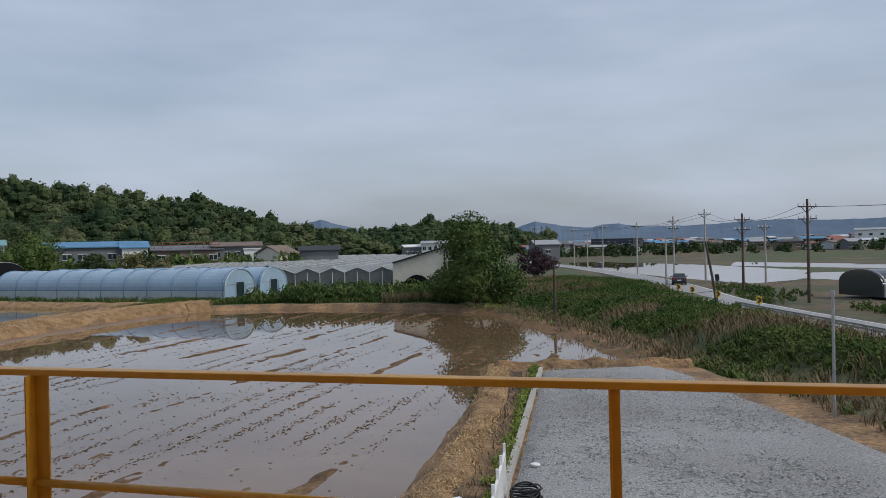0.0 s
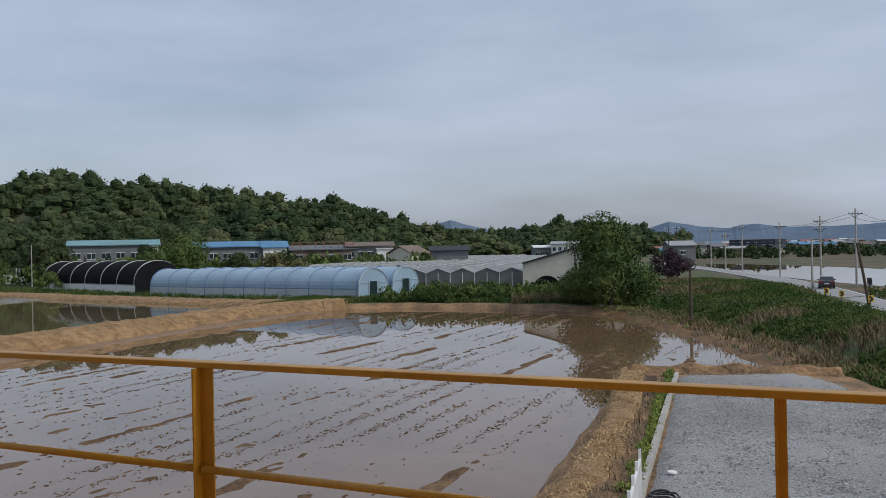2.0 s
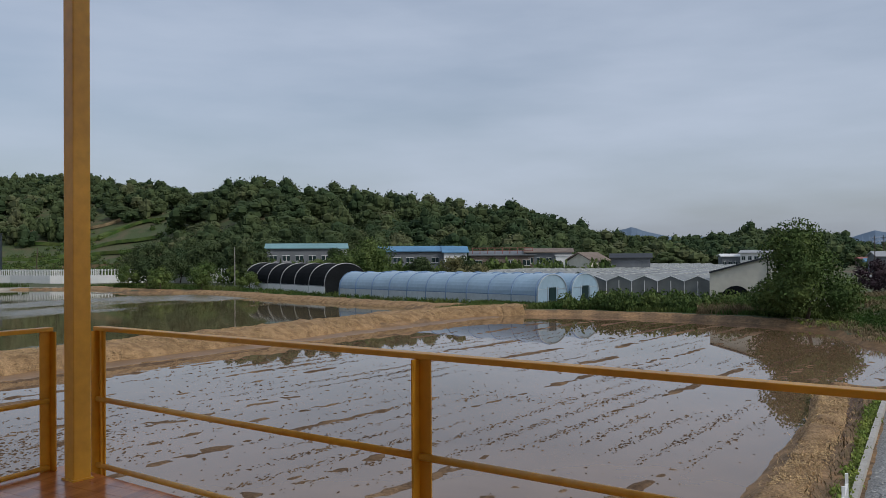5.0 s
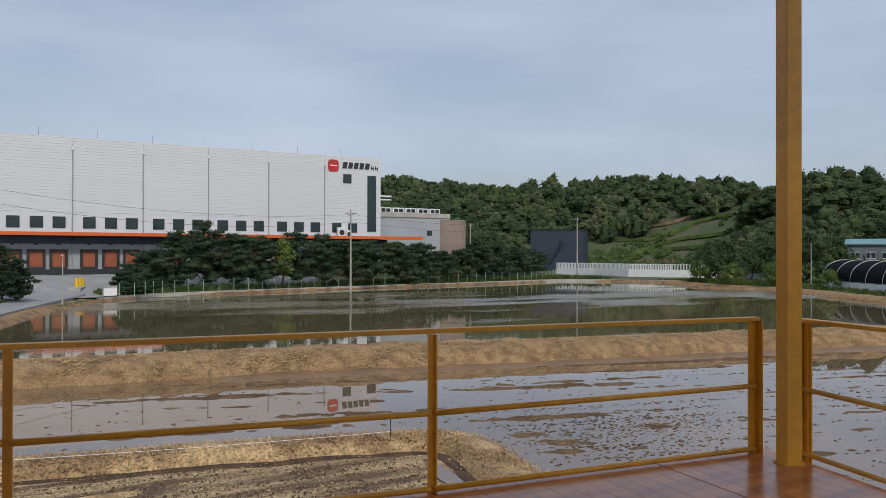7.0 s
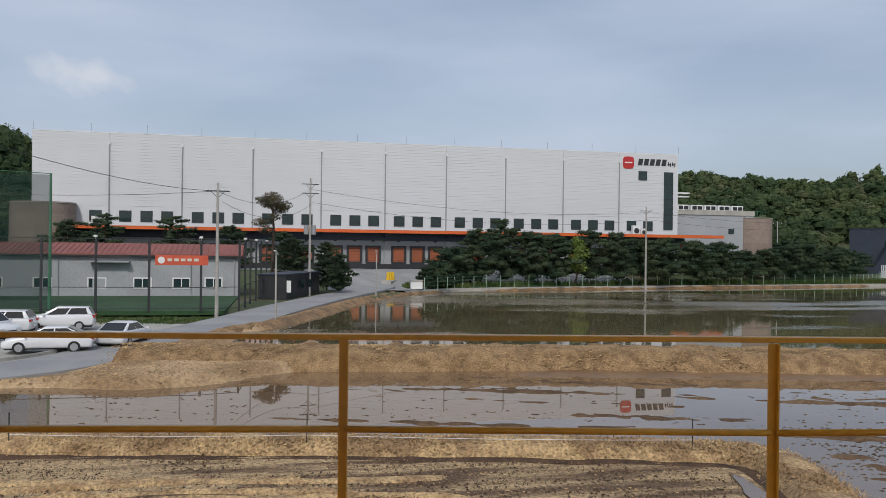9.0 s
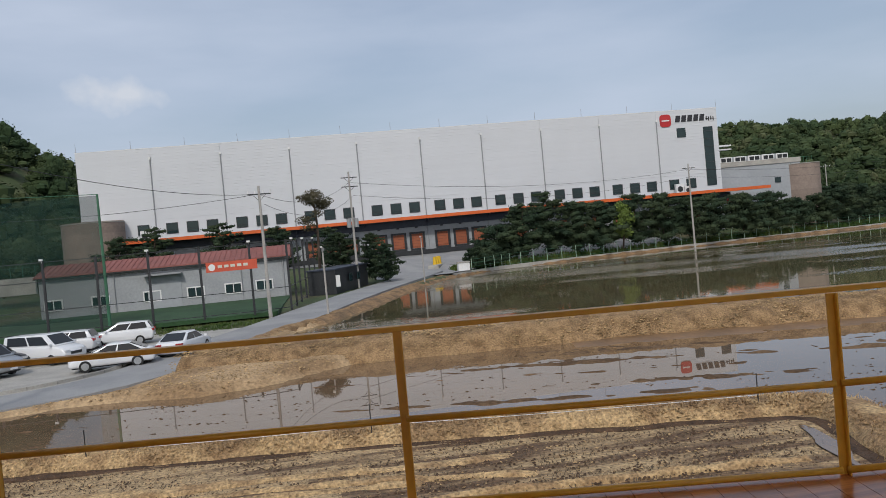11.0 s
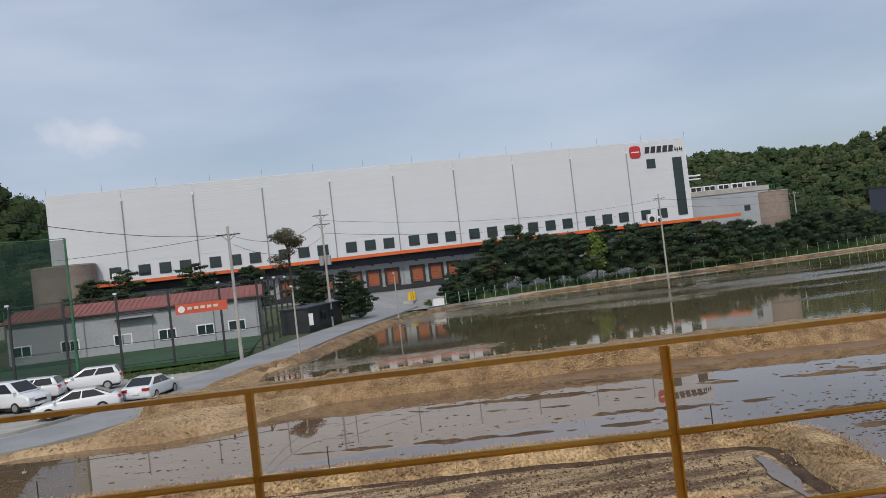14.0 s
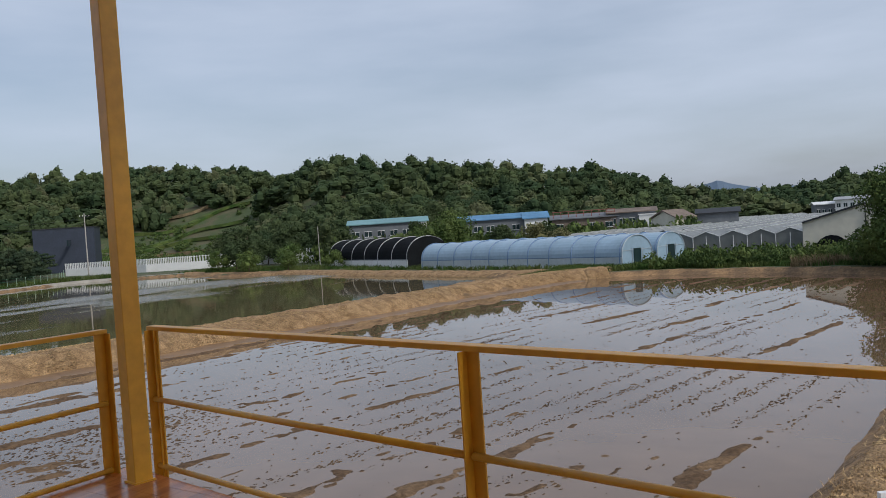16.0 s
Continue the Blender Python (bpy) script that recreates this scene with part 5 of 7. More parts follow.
for k in range(14):
    part("lightning_rod", Shape().tube([(WX, WY0 + 0.2 + 8.77 * k, WZ), (WX, WY0 + 0.2 + 8.77 * k, WZ + 1.5)], 0.03, 4), M_PIPE, wh)
# low wing with cooling units, and the two round block towers
wing = thing("annex", "low pale grey annex with rooftop cooling units", "annex")
part("body", Shape().box((-160, 85.9, 8.2), (20, 17.2, 12.4)), M_GREYW, wing)
part("roof_edge", Shape().box((-150.0, 85.9, 14.0), (0.4, 17.4, 0.9)), M_CONC, wing)
part("shop_window", Shape().box((-149.9, 85.5, 5.0), (0.12, 9, 1.6)), M_GLASS, wing)
part("window", Shape().box((-149.95, 89.6, 10.4), (0.12, 1.2, 1.0)), M_GLASS, wing)
part("entrance", Shape().box((-149.7, 80.3, 6.6), (0.6, 3.2, 2.4)), M_RED, wing, "dark red entrance box")
part("sign", Shape().box((-149.8, 86.6, 7.1), (0.2, 2.6, 1.1)), M_GREENP, wing, "green sign board")
part("balcony", Shape().box((-149.5, 78.6, 17.6), (1.6, 2.6, 0.25)).box((-149.5, 78.6, 16.9), (1.6, 2.6, 0.2)), M_PVC, wing)
for k in range(5):
    u = part("cooling_unit", Shape().box((-151.0, 79.3 + 2.9 * k, 14.95), (2.0, 2.5, 1.0)), M_PVC, wing, bevel=0.05)
    part("grille", Shape().box((-149.98, 78.8 + 2.9 * k, 14.9), (0.06, 0.9, 0.7)).box((-149.98, 79.9 + 2.9 * k, 14.9), (0.06, 0.9, 0.7)), M_DARK, u)


def block_tower(cx, cy, r, z1, label):
    t = thing("block_tower", label, "tower", "block towers")
    z = 1.5
    part("core", Shape().tube([(cx, cy, z), (cx, cy, z1 - 0.1)], r - 0.06, 28), M_BRICK, t)
    ring = Shape().tube([(0, 0, 0), (0, 0, 0.03), (0, 0, 0.91), (0, 0, 0.94)], r, 40)
    me = ring.mesh("course", M_BRICK)
    while z < z1 - 0.5:
        c = part("course", me, M_BRICK, t)
        c.location, c.rotation_euler = (cx, cy, z), (0, 0, 0.11 * (int(z) % 2))
        z += 0.96
    part("cap", Shape().tube([(cx, cy, z1 - 0.12), (cx, cy, z1)], r + 0.1, 28), M_CONC, t)


block_tower(-152.5, 95.4, 4.1, 13.2, "round tower of brown split-face blocks beside the annex")
block_tower(-146.5, -34.8, 4.9, 12.9, "wide round tower of brown blocks at the warehouse end")
rf = thing("roof_fence", "green mesh guard fence on a tower roof", "fence")
for k in range(9):
    part("post", Shape().tube([(-150 - 0.2 * k, 92.5 + 0.7 * k, 13.2), (-150 - 0.2 * k, 92.5 + 0.7 * k, 14.6)], 0.04, 4), M_GREENP, rf)
part("rail", Shape().beam((-150, 92.5, 14.5), (-151.6, 98.1, 14.5), 0.05, 0.05), M_GREENP, rf)
# air-conditioning gear on the canopy
for y, z, s in ((68.2, 10.1, 1.5), (69.7, 10.0, 1.1), (-26.9, 10.3, 1.4)):
    ac = thing("outdoor_unit", "white outdoor air unit standing on the canopy", "air unit", "canopy units")
    part("casing", Shape().box((WX + 0.9, y, 9.1 + s * 0.7), (0.8, s, s * 1.3)), M_PVC, ac, bevel=0.03)
    part("grille", Shape().tube([(WX + 1.3, y, 9.1 + s * 0.7), (WX + 1.34, y, 9.1 + s * 0.7)], s * 0.35, 14), M_DARK, ac)

# ---- gate, kerb island, kiosk ----
for k in range(3):
    b = thing("bollard", "yellow plastic traffic barrier post", "bollard", "gate bollards")
    part("body", Shape().tube([(-128.0 - 0.9 * k, 18.6 + 0.5 * k, 0.9), (-128.0 - 0.9 * k, 18.6 + 0.5 * k, 2.6)], 0.35, 10, 0.22), M_YSIGN, b)
isl = solid("kerb_island", Shape().slab([(-124.5, 17.0), (-124.6, 18.6), (-131, 20.6), (-131, 19.2)], 0.5, 1.15 + 0.25), M_CONC, "low concrete kerb island at the gate", "island", bevel=0.04)
bx = thing("street_cabinet", "white metal street cabinet beside the gate", "cabinet")
part("body", Shape().box((-116.5, 20.9, 1.15), (1.1, 1.6, 1.1)), M_PVC, bx, bevel=0.03)
part("roof", Shape().box((-116.5, 20.9, 1.8), (1.3, 1.8, 0.12)), M_CONC, bx)
so = thing("site_office", "black flat-roofed container office with a white sign", "office")
oy = math.degrees(math.atan2(5.0, -14.0))
part("body", Shape().box((-101.5, 3.2, 1.8), (13, 3.2, 2.7), oy), M_DARK, so)
part("roof", Shape().box((-101.5, 3.2, 3.2), (13.3, 3.5, 0.14), oy), M_NAVY, so)
part("sign", Shape().box((-95.2, 2.1, 1.9), (0.08, 2.0, 1.3), oy), M_PVC, so, "white sign with dark letters")
for k in range(4):
    part("letter_bar", Shape().box((-95.1, 1.5 + 0.4 * k, 1.95), (0.1, 0.22, 0.55), oy), M_BLACK, so)
for k in range(2):
    part("window", Shape().box((-99.5 - 3.0 * k, 4.45 + 1.05 * k, 2.0), (1.0, 0.08, 0.9), oy), M_GLASS, so)

# ---- the shed by the pitch ----
shed = thing("sports_shed", "long pale grey block shed with a faded red roof", "shed")
SX = -100.5
part("wall", Shape().box((SX - 4.5, -16.4, 2.75), (9.0, 27.2, 5.2)), M_SHEDW, shed)
roof = part("roof", Shape().prism([(0.45, 5.05), (0.45, 5.25), (-4.8, 6.45), (-9.4, 5.25), (-9.4, 5.05)], (SX, -30.4, 0), (SX, -2.3, 0)), M_SHEDR, shed, "faded red ribbed metal roof")
rib_me = Shape().beam((SX + 0.46, 0, 5.28), (SX - 4.8, 0, 6.49), 0.07, 0.07).mesh("roof_rib", M_SHEDR)
for k in range(46):
    r = part("roof_rib", rib_me, M_SHEDR, roof)
    r.location = (0, -30.2 + 0.6 * k, 0)
for y, z in ((-28.6, 2.0), (-23.6, 2.0), (-18.0, 2.0), (-13.2, 2.0), (-9.0, 2.0), (-5.5, 2.05)):
    w = part("window", Shape().box((SX + 0.03, y, z), (0.06, 1.7, 1.0)), M_GLASS, shed)
    f = Shape()
    for c, s in (((0, 0, 0.55), (0.1, 2.0, 0.14)), ((0, 0, -0.55), (0.1, 2.0, 0.14)), ((0, 0.93, 0), (0.1, 0.14, 1.0)), ((0, -0.93, 0), (0.1, 0.14, 1.0)), ((0, 0, 0), (0.08, 0.09, 1.0))):
        f.box((SX + 0.06 + c[0], y + c[1], z + c[2]), s)
    part("window_frame", f, M_PVC, w)
part("sliding_door", Shape().box((SX + 0.05, -16.6, 2.2), (0.1, 3.7, 3.9)), M_GREYW, shed)
part("door_canopy", Shape().box((SX + 0.6, -16.6, 4.35), (1.2, 4.2, 0.12)), M_PIPE, shed)
part("gutter", Shape().beam((SX + 0.5, -30.4, 5.05), (SX + 0.5, -2.3, 5.05), 0.14, 0.14), M_DARK, shed)
for y in (-22.0, -8.0, -3.2):
    part("downpipe", Shape().tube([(SX + 0.12, y, 0.3), (SX + 0.12, y, 5.0)], 0.06, 6), M_PIPE, shed)
ban = thing("banner", "red fabric banner hung across the fence posts", "banner")
part("cloth", Shape().box((-77.2, -6.8, 4.95), (0.03, 4.4, 0.85)), M_BANNER, ban)
for k in range(5):
    part("letter_bar", Shape().box((-77.17, -7.8 + 0.55 * k, 4.98), (0.03, 0.38, 0.24)), M_CREAM, ban)
part("badge", Shape().tube([(-77.19, -8.5, 4.95), (-77.16, -8.5, 4.95)], 0.3, 12), M_PVC, ban)
solid("pavement_turf", Shape().slab([(-77.3, -33), (-77.3, -3.2), (-100.2, -2.6), (-100.2, -33)], 0.2, 0.56), M_TURF, "green artificial turf pitch", kind="structure")
sh = Shape()
sh.add([(-77.1, -34, 0.10), (-69.0, -2.5, 0.10), (-58.5, -7.6, 0.10), (-51.5, -10.0, 0.10), (-46.6, -14.4, 0.10), (-44.6, -20.0, 0.10), (-41.2, -34, 0.10)], [(0, 1, 2, 3, 4, 5)])
solid("pavement_parking", sh, M_CONC, "pale concrete parking area beside the lane", kind="structure")
cc, dd = along([(-78.5, -1.4), (-69, -4.8), (-58.6, -9.1), (-50.4, -11.6), (-46.4, -15.2), (-44.8, -20.4), (-41.4, -34)], 1.5)
kb = thing("kerb", "low concrete kerb between lane and parking", "kerb", kind="structure")
for a, b in zip(cc[:-1], cc[1:]):
    part("kerb_stone", Shape().beam((a[0], a[1], 0.14), (a[0] * 0.02 + b[0] * 0.98, a[1] * 0.02 + b[1] * 0.98, 0.14), 0.18, 0.28), M_CONC, kb)

# black ball fence
bf = thing("ball_fence", "tall black steel ball fence round the pitch", "fence")
FL = [(-77.3, -31 + 4.3 * k) for k in range(7)] + [(-78.4, -2.0), (-83, -1.6), (-88, -1.2), (-93, -0.7), (-98, -0.2), (-103, 0.4)]
post_me = Shape().box((0, 0, 3.2), (0.19, 0.19, 6.4)).mesh("post", M_DARK)
for x, y in FL:
    p = part("post", post_me, M_DARK, bf)
    p.location = (x, y, 0.45)
for a, b in zip(FL[:-1], FL[1:]):
    for z in (6.75, 5.1, 2.6, 0.75):
        part("rail", Shape().beam((*a, z), (*b, z), 0.06, 0.06), M_DARK, bf)
for x, y in FL[::2]:
    part("flood_lamp", Shape().box((x + 0.25, y, 6.95), (0.25, 0.28, 0.16)).tube([(x, y, 6.6), (x + 0.25, y, 6.9)], 0.03, 5), M_PVC, bf)
gn = thing("ball_net", "sheer dark green net hung between tall green poles", "net")
NP = [(-80.6, -18.2, 12.4), (-80.6, -24.5, 12.6), (-85.8, -33.0, 13.4), (-89, -45, 13.4)]
for x, y, z in NP[:1] + NP[2:]:
    part("pole", Shape().tube([(x, y, 0.3), (x, y, z)], 0.16, 8, 0.10), M_GREENP, gn)
part("pole", Shape().tube([(-88.6, -32.4, 0.3), (-88.6, -32.2, 12.4)], 0.14, 8, 0.10), M_GREENP, gn)
for a, b in zip(NP[:-1], NP[1:]):
    part("net_panel", Shape().beam((a[0], a[1], 6.8), (b[0], b[1], 6.8), 0.01, 11.0), M_NET, gn)
    part("net_rope", Shape().tube([a, b], 0.03, 4), M_GREENP, gn)
solid("wall_retaining", Shape().box((-116, -39, 4.2), (0.6, 8, 2.2)), M_CONC, "pale concrete retaining wall on the slope", kind="structure")
gf2 = thing("slope_fence", "green mesh fence above a retaining wall", "fence")
for k in range(8):
    part("post", Shape().tube([(-116, -44 + 1.5 * k, 5.2), (-116, -44 + 1.5 * k, 6.7)], 0.05, 4), M_GREENP, gf2)
part("rail", Shape().beam((-116, -44, 6.6), (-116, -33.5, 6.6), 0.05, 0.05), M_GREENP, gf2)


# ---- cars ----
def car(kind, paint, x, y, heading, label, z=0.13):
    t = thing({"van": "van", "suv": "suv_car"}.get(kind, "sedan_car"), label, "van" if kind == "van" else "car", "parked cars", pose(x, y, z, 0, 0, heading))
    bodies = {"sedan": ([(-2.28, 0.28), (-2.36, 0.66), (-2.28, 0.96), (-1.7, 1.03), (0.95, 0.98), (1.95, 0.82), (2.32, 0.60), (2.3, 0.28)], [(-2.0, 0.96), (-0.95, 1.41), (0.12, 1.45), (1.35, 0.90)], 1.82),
              "suv": ([(-2.25, 0.34), (-2.36, 0.8), (-2.3, 1.12), (1.0, 1.12), (2.05, 1.0), (2.35, 0.72), (2.3, 0.34)], [(-2.25, 1.1), (-1.95, 1.60), (0.1, 1.66), (1.15, 1.08)], 1.88),
              "van": ([(-2.5, 0.34), (-2.56, 0.9), (-2.52, 1.22), (1.5, 1.22), (2.3, 1.02), (2.55, 0.75), (2.5, 0.34)], [(-2.5, 1.2), (-2.42, 1.86), (0.85, 1.92), (1.75, 1.18)], 1.92)}
    low, top, w = bodies[kind]
    b = Shape().prism(low, (0, -w / 2, 0), (0, w / 2, 0))
    part("body", b, paint, t, bevel=0.13, smooth=True)
    zb, zm = top[0][1], max(p[1] for p in top)
    half = w / 2 - 0.05
    g = Shape().prism(top, (0, -half, 0), (0, half, 0))
    g.v = [(p[0], p[1] * (0.82 if p[2] > zm - 0.15 else 1.0), p[2]) for p in g.v]
    part("cabin", g, paint, t, bevel=0.05, smooth=True)
    (xa, za), (xb, _), (xc, _), (xd, zd) = top

    def at(u, v, s, out=0.014):
        """A place on the cabin's side: u from tail to nose, v from belt to roof."""
        x = (xa + (xb - xa) * v) * (1 - u) + (xd + (xc - xd) * v) * u
        z = (za + (zm - za) * v) * (1 - u) + (zd + (zm - zd) * v) * u
        return Vector((x, s * (half * (1 - 0.18 * v) + out), z))

    for s in (-1, 1):
        for u0, u1 in ((0.09, 0.50), (0.535, 0.90)):
            q = [at(u0, 0.10, s), at(u1, 0.10, s), at(u1, 0.84, s), at(u0, 0.84, s)]
            part("side_window", Shape().add(q + [p - Vector((0, s * 0.03, 0)) for p in q], [(0, 1, 2, 3), (7, 6, 5, 4), (0, 4, 5, 1), (1, 5, 6, 2), (2, 6, 7, 3), (3, 7, 4, 0)]), M_CARG, t, "black tinted side window")
    for name, u in (("rear_window", 0.0), ("windscreen", 1.0)):
        push = Vector((-0.02 if u == 0 else 0.02, 0, 0.015))
        q = [at(u, v, s, -0.12) + push for v, s in ((0.12, -1), (0.12, 1), (0.90, 1), (0.90, -1))]
        part(name, Shape().add(q + [p - push * 2 for p in q], [(0, 1, 2, 3), (7, 6, 5, 4), (0, 4, 5, 1), (1, 5, 6, 2), (2, 6, 7, 3), (3, 7, 4, 0)]), M_CARG, t, "dark glass")
    for s in (-1, 1):
        part("side_mirror", Shape().box((top[-1][0] - 0.25, s * (w / 2 + 0.08), top[-1][1] + 0.08), (0.12, 0.2, 0.14)), paint, t)
        part("headlight", Shape().box((low[-2][0] - 0.16, s * (w / 2 - 0.28), low[-2][1] + 0.04), (0.3, 0.42, 0.14)), M_LAMP, t)
        part("tail_light", Shape().box((low[1][0] + 0.07, s * (w / 2 - 0.24), low[2][1] - 0.14), (0.2, 0.42, 0.16)), M_TAIL, t)
        for wx in (-1.38, 1.42):
            wl_ = part("wheel", Shape().tube([(wx, s * (w / 2 - 0.2), 0.33), (wx, s * (w / 2 + 0.015), 0.33)], 0.33, 18), M_TYRE, t)
            part("rim", Shape().tube([(wx, s * (w / 2), 0.33), (wx, s * (w / 2 + 0.03), 0.33)], 0.21, 12), M_STEEL, wl_)
    part("grille", Shape().box((low[-2][0] - 0.02, 0, low[-2][1] - 0.08), (0.08, 0.9, 0.16)), M_DARK, t)
    part("number_plate", Shape().box((low[-2][0] + 0.01, 0, 0.48), (0.05, 0.5, 0.12)), M_PVC, t)
    part("number_plate", Shape().box((low[1][0] - 0.01, 0, 0.62), (0.05, 0.5, 0.12)), M_PVC, t)
    part("underbody", Shape().box((0, 0, 0.32), (4.3, w - 0.25, 0.2)), M_TYRE, t)
    return t


car("sedan", M_CARW, -55.8, -8.1, 166, "white sedan parked at the lane's edge")
car("sedan", M_CARW, -52.6, -11.6, -84, "white sedan parked nose out by the kerb")
car("suv", M_CARW, -65.6, -14.0, -84, "white people carrier with roof bars at the verge")
car("suv", M_CARW, -62.6, -17.2, -92, "white sport utility car in the parking row")
car("van", M_CARW, -58.8, -17.2, 62, "white minibus van parked in the row")
car("sedan", M_CARD, -59.4, -19.8, 62, "dark grey sedan parked between vans")
car("van", M_CARS, -54.8, -19.6, 62, "silver grey van with a barred side window")
car("sedan", M_CARW, -51.6, -20.4, 62, "white sedan at the near end of the row")
car("suv", M_CARD, -46.0, -20.4, 62, "black sport utility car behind the pole")
car("sedan", M_CARD, -43.0, -22.0, 62, "black sedan beside the concrete pole")
car("sedan", M_CARD, 31.2, 109.5, 74, "dark sedan standing on the country road", z=0.25)
tarp = solid("tarpaulin", Shape().prism([(-1.6, 0), (-1.4, 0.9), (-0.5, 1.3), (0.6, 1.25), (1.5, 0.8), (1.7, 0)], (-62.5, -26.5, 0.08), (-60.5, -22.0, 0.08)), M_BSEA, "blue tarpaulin over a heap by the cars", "tarpaulin", bevel=0.1)


# ---- tunnel houses ----
def arch(w, side, h, n=18):
    """Outline of a tunnel: upright sides and a round top."""
    pts = [(-w / 2, 0), (-w / 2, side * 0.5)]
    pts += [(-w / 2 * math.cos(math.pi * k / n), side + (h - side) * math.sin(math.pi * k / n) ** 0.8) for k in range(n + 1)]
    return pts + [(w / 2, side * 0.5), (w / 2, 0)]


def tunnel(name, a, b, w, h, film, band, label, bands, low=None, z=0.45, door=True, hoop=0.085, side=1.1, group=""):
    a, b = Vector((*a, z)), Vector((*b, z))
    t = thing(name, label, "greenhouse", group)
    d = (b - a).normalized()
    L = (b - a).length
    pr = arch(w, side, h)
    part("cover", Shape().prism(pr, a, b), film, t, smooth=False)
    for k in range(bands):
        p = a + d * (0.25 + (L - 0.5) * k / (bands - 1))
        s = Vector((d.y, -d.x, 0))
        out = [p + s * x * 1.008 + Vector((0, 0, y * 1.01)) for x, y in pr]
        part("hoop", Shape().tube(out, hoop, 6), band, t)
    for sgn in (-1, 1):
        s = Vector((d.y, -d.x, 0)) * sgn * (w / 2 + 0.03)
        if low is not None:
            part("side_curtain", Shape().beam(a + s + Z * 0.6, b + s + Z * 0.6, 0.05, 1.15), low, t)
        part("side_pipe", Shape().tube([a + s + Z * 1.25, b + s + Z * 1.25], 0.045, 6), band, t)
    if door:
        e = a - d * 0.06
        s = Vector((d.y, -d.x, 0))
        part("end_frame", Shape().tube([e + s * x + Vector((0, 0, y)) for x, y in pr], 0.05, 6).beam(e - s * w / 2 + Z * 1.9, e + s * w / 2 + Z * 1.9, 0.05, 0.05)
             .beam(e - s * 0.9, e - s * 0.9 + Z * 2.1, 0.06, 0.06).beam(e + s * 0.9, e + s * 0.9 + Z * 2.1, 0.06, 0.06), M_FILMW, t)
        # the end is closed; a dark panel paints the doorway's inner shade
        part("doorway", Shape().beam(e - s * 0.62 + Z * 1.05, e + s * 0.62 + Z * 1.05, 0.06, 2.0), M_GLASS, t, "dark panel standing for the shade inside a doorway")
    return t


hu, hn = Vector((-0.903, 0.431, 0)), Vector((0.431, 0.903, 0))
h0 = Vector((-24, 93, 0)) + hn * 2.7
tunnel("tunnel_greenhouse", h0[:2], (h0 + hu * 37)[:2], 5.4, 3.55, M_FILM, M_HOOP, "pale blue plastic tunnel greenhouse with dark hoops", 11, M_FILMW, group="tunnel greenhouses")
h1 = h0 + hn * 7.4 + hu * 0.8
tunnel("tunnel_greenhouse", h1[:2], (h1 + hu * 36)[:2], 5.4, 3.5, M_FILM, M_HOOP, "pale blue plastic tunnel greenhouse with dark hoops", 11, M_FILMW, group="tunnel greenhouses")
s0 = Vector((-60.5, 117.5, 0))
tunnel("shade_house", s0[:2], (s0 + Vector((-26, 17.0, 0)))[:2], 7.6, 4.7, M_SHADE, M_STEEL, "black shade-net tunnel house with pale hoops", 7, M_PVC, door=False, hoop=0.055)
q0 = Vector((39.5, 79.5, 0))
tunnel("storage_tunnel", q0[:2], (q0 + Vector((16, 3, 0)))[:2], 6.0, 2.5, M_CARD, M_STEEL, "dark grey covered storage tunnel with pale hoops", 4, None, door=False, z=0.35)

# ---- glass greenhouse block ----
gh = thing("glass_greenhouse", "wide multi-span glass greenhouse with rows of open roof vents", "greenhouse")
G0, ga, gb = Vector((-5.76, 105.98, 0)), Vector((-0.996, 0.089, 0)), Vector((0.089, 0.996, 0))
SP, NS, GL = 3.2, 14, 130.0
part("wall_front", Shape().beam(G0 + Z * 1.65, G0 + ga * SP * NS + Z * 1.65, 0.1, 2.6), M_GHG, gh, "grey glass front wall")
for k in range(NS * 2):
    p = G0 + ga * SP * 0.5 * k - gb * 0.08 + gb * (0 if k < 12 else 26)
    part("mullion", Shape().beam(p + Z * 0.4, p + Z * 3.0, 0.07, 0.07), M_PVC, gh)
va, vb = Z * 3.68, ga * SP * 0.39 + Z * 3.6
vent_me = Shape().add([va, vb, vb + gb * 2.2, va + gb * 2.2, va - Z * 0.05, vb - Z * 0.05, vb + gb * 2.2 - Z * 0.05, va + gb * 2.2 - Z * 0.05],
                      [(0, 1, 2, 3), (7, 6, 5, 4), (0, 4, 5, 1), (1, 5, 6, 2), (2, 6, 7, 3), (3, 7, 4, 0)]).mesh("vent", M_GHD)
for k in range(NS):
    p = G0 + ga * SP * k + gb * (0 if k < 6 else 26)
    q = p + ga * SP
    m = (p + q) / 2
    prof = [(p + Z * 2.95), (m + Z * 3.6), (q + Z * 2.95)]
    gab = Shape().add([*(v - gb * 0.05 for v in prof), *(v + gb * 0.03 for v in prof)], [(0, 1, 2), (5, 4, 3), (0, 3, 4, 1), (1, 4, 5, 2), (2, 5, 3, 0)])
    part("gable", gab, M_GHG, gh)
    part("gable_trim", Shape().beam(prof[0] - gb * 0.1, prof[1] - gb * 0.1, 0.09, 0.09).beam(prof[1] - gb * 0.1, prof[2] - gb * 0.1, 0.09, 0.09), M_PVC, gh)
    for a, c, lift in ((p, m, 0.0), (q, m, 0.0)):
        rows_ = Shape()
        va, vc = a + Z * 2.97, c + Z * 3.63
        rows_.add([va, vc, vc + gb * GL, va + gb * GL], [(0, 1, 2, 3)])
        part("roof_pane", rows_, M_GHR, gh)
    for j in range(32):
        vent = part("vent", vent_me, M_GHD, gh)
        vent.location = m + gb * (1.0 + 4.0 * j + 2.0 * (k % 2))
hall = thing("packing_hall", "cream metal packing hall with a low gable", "hall")
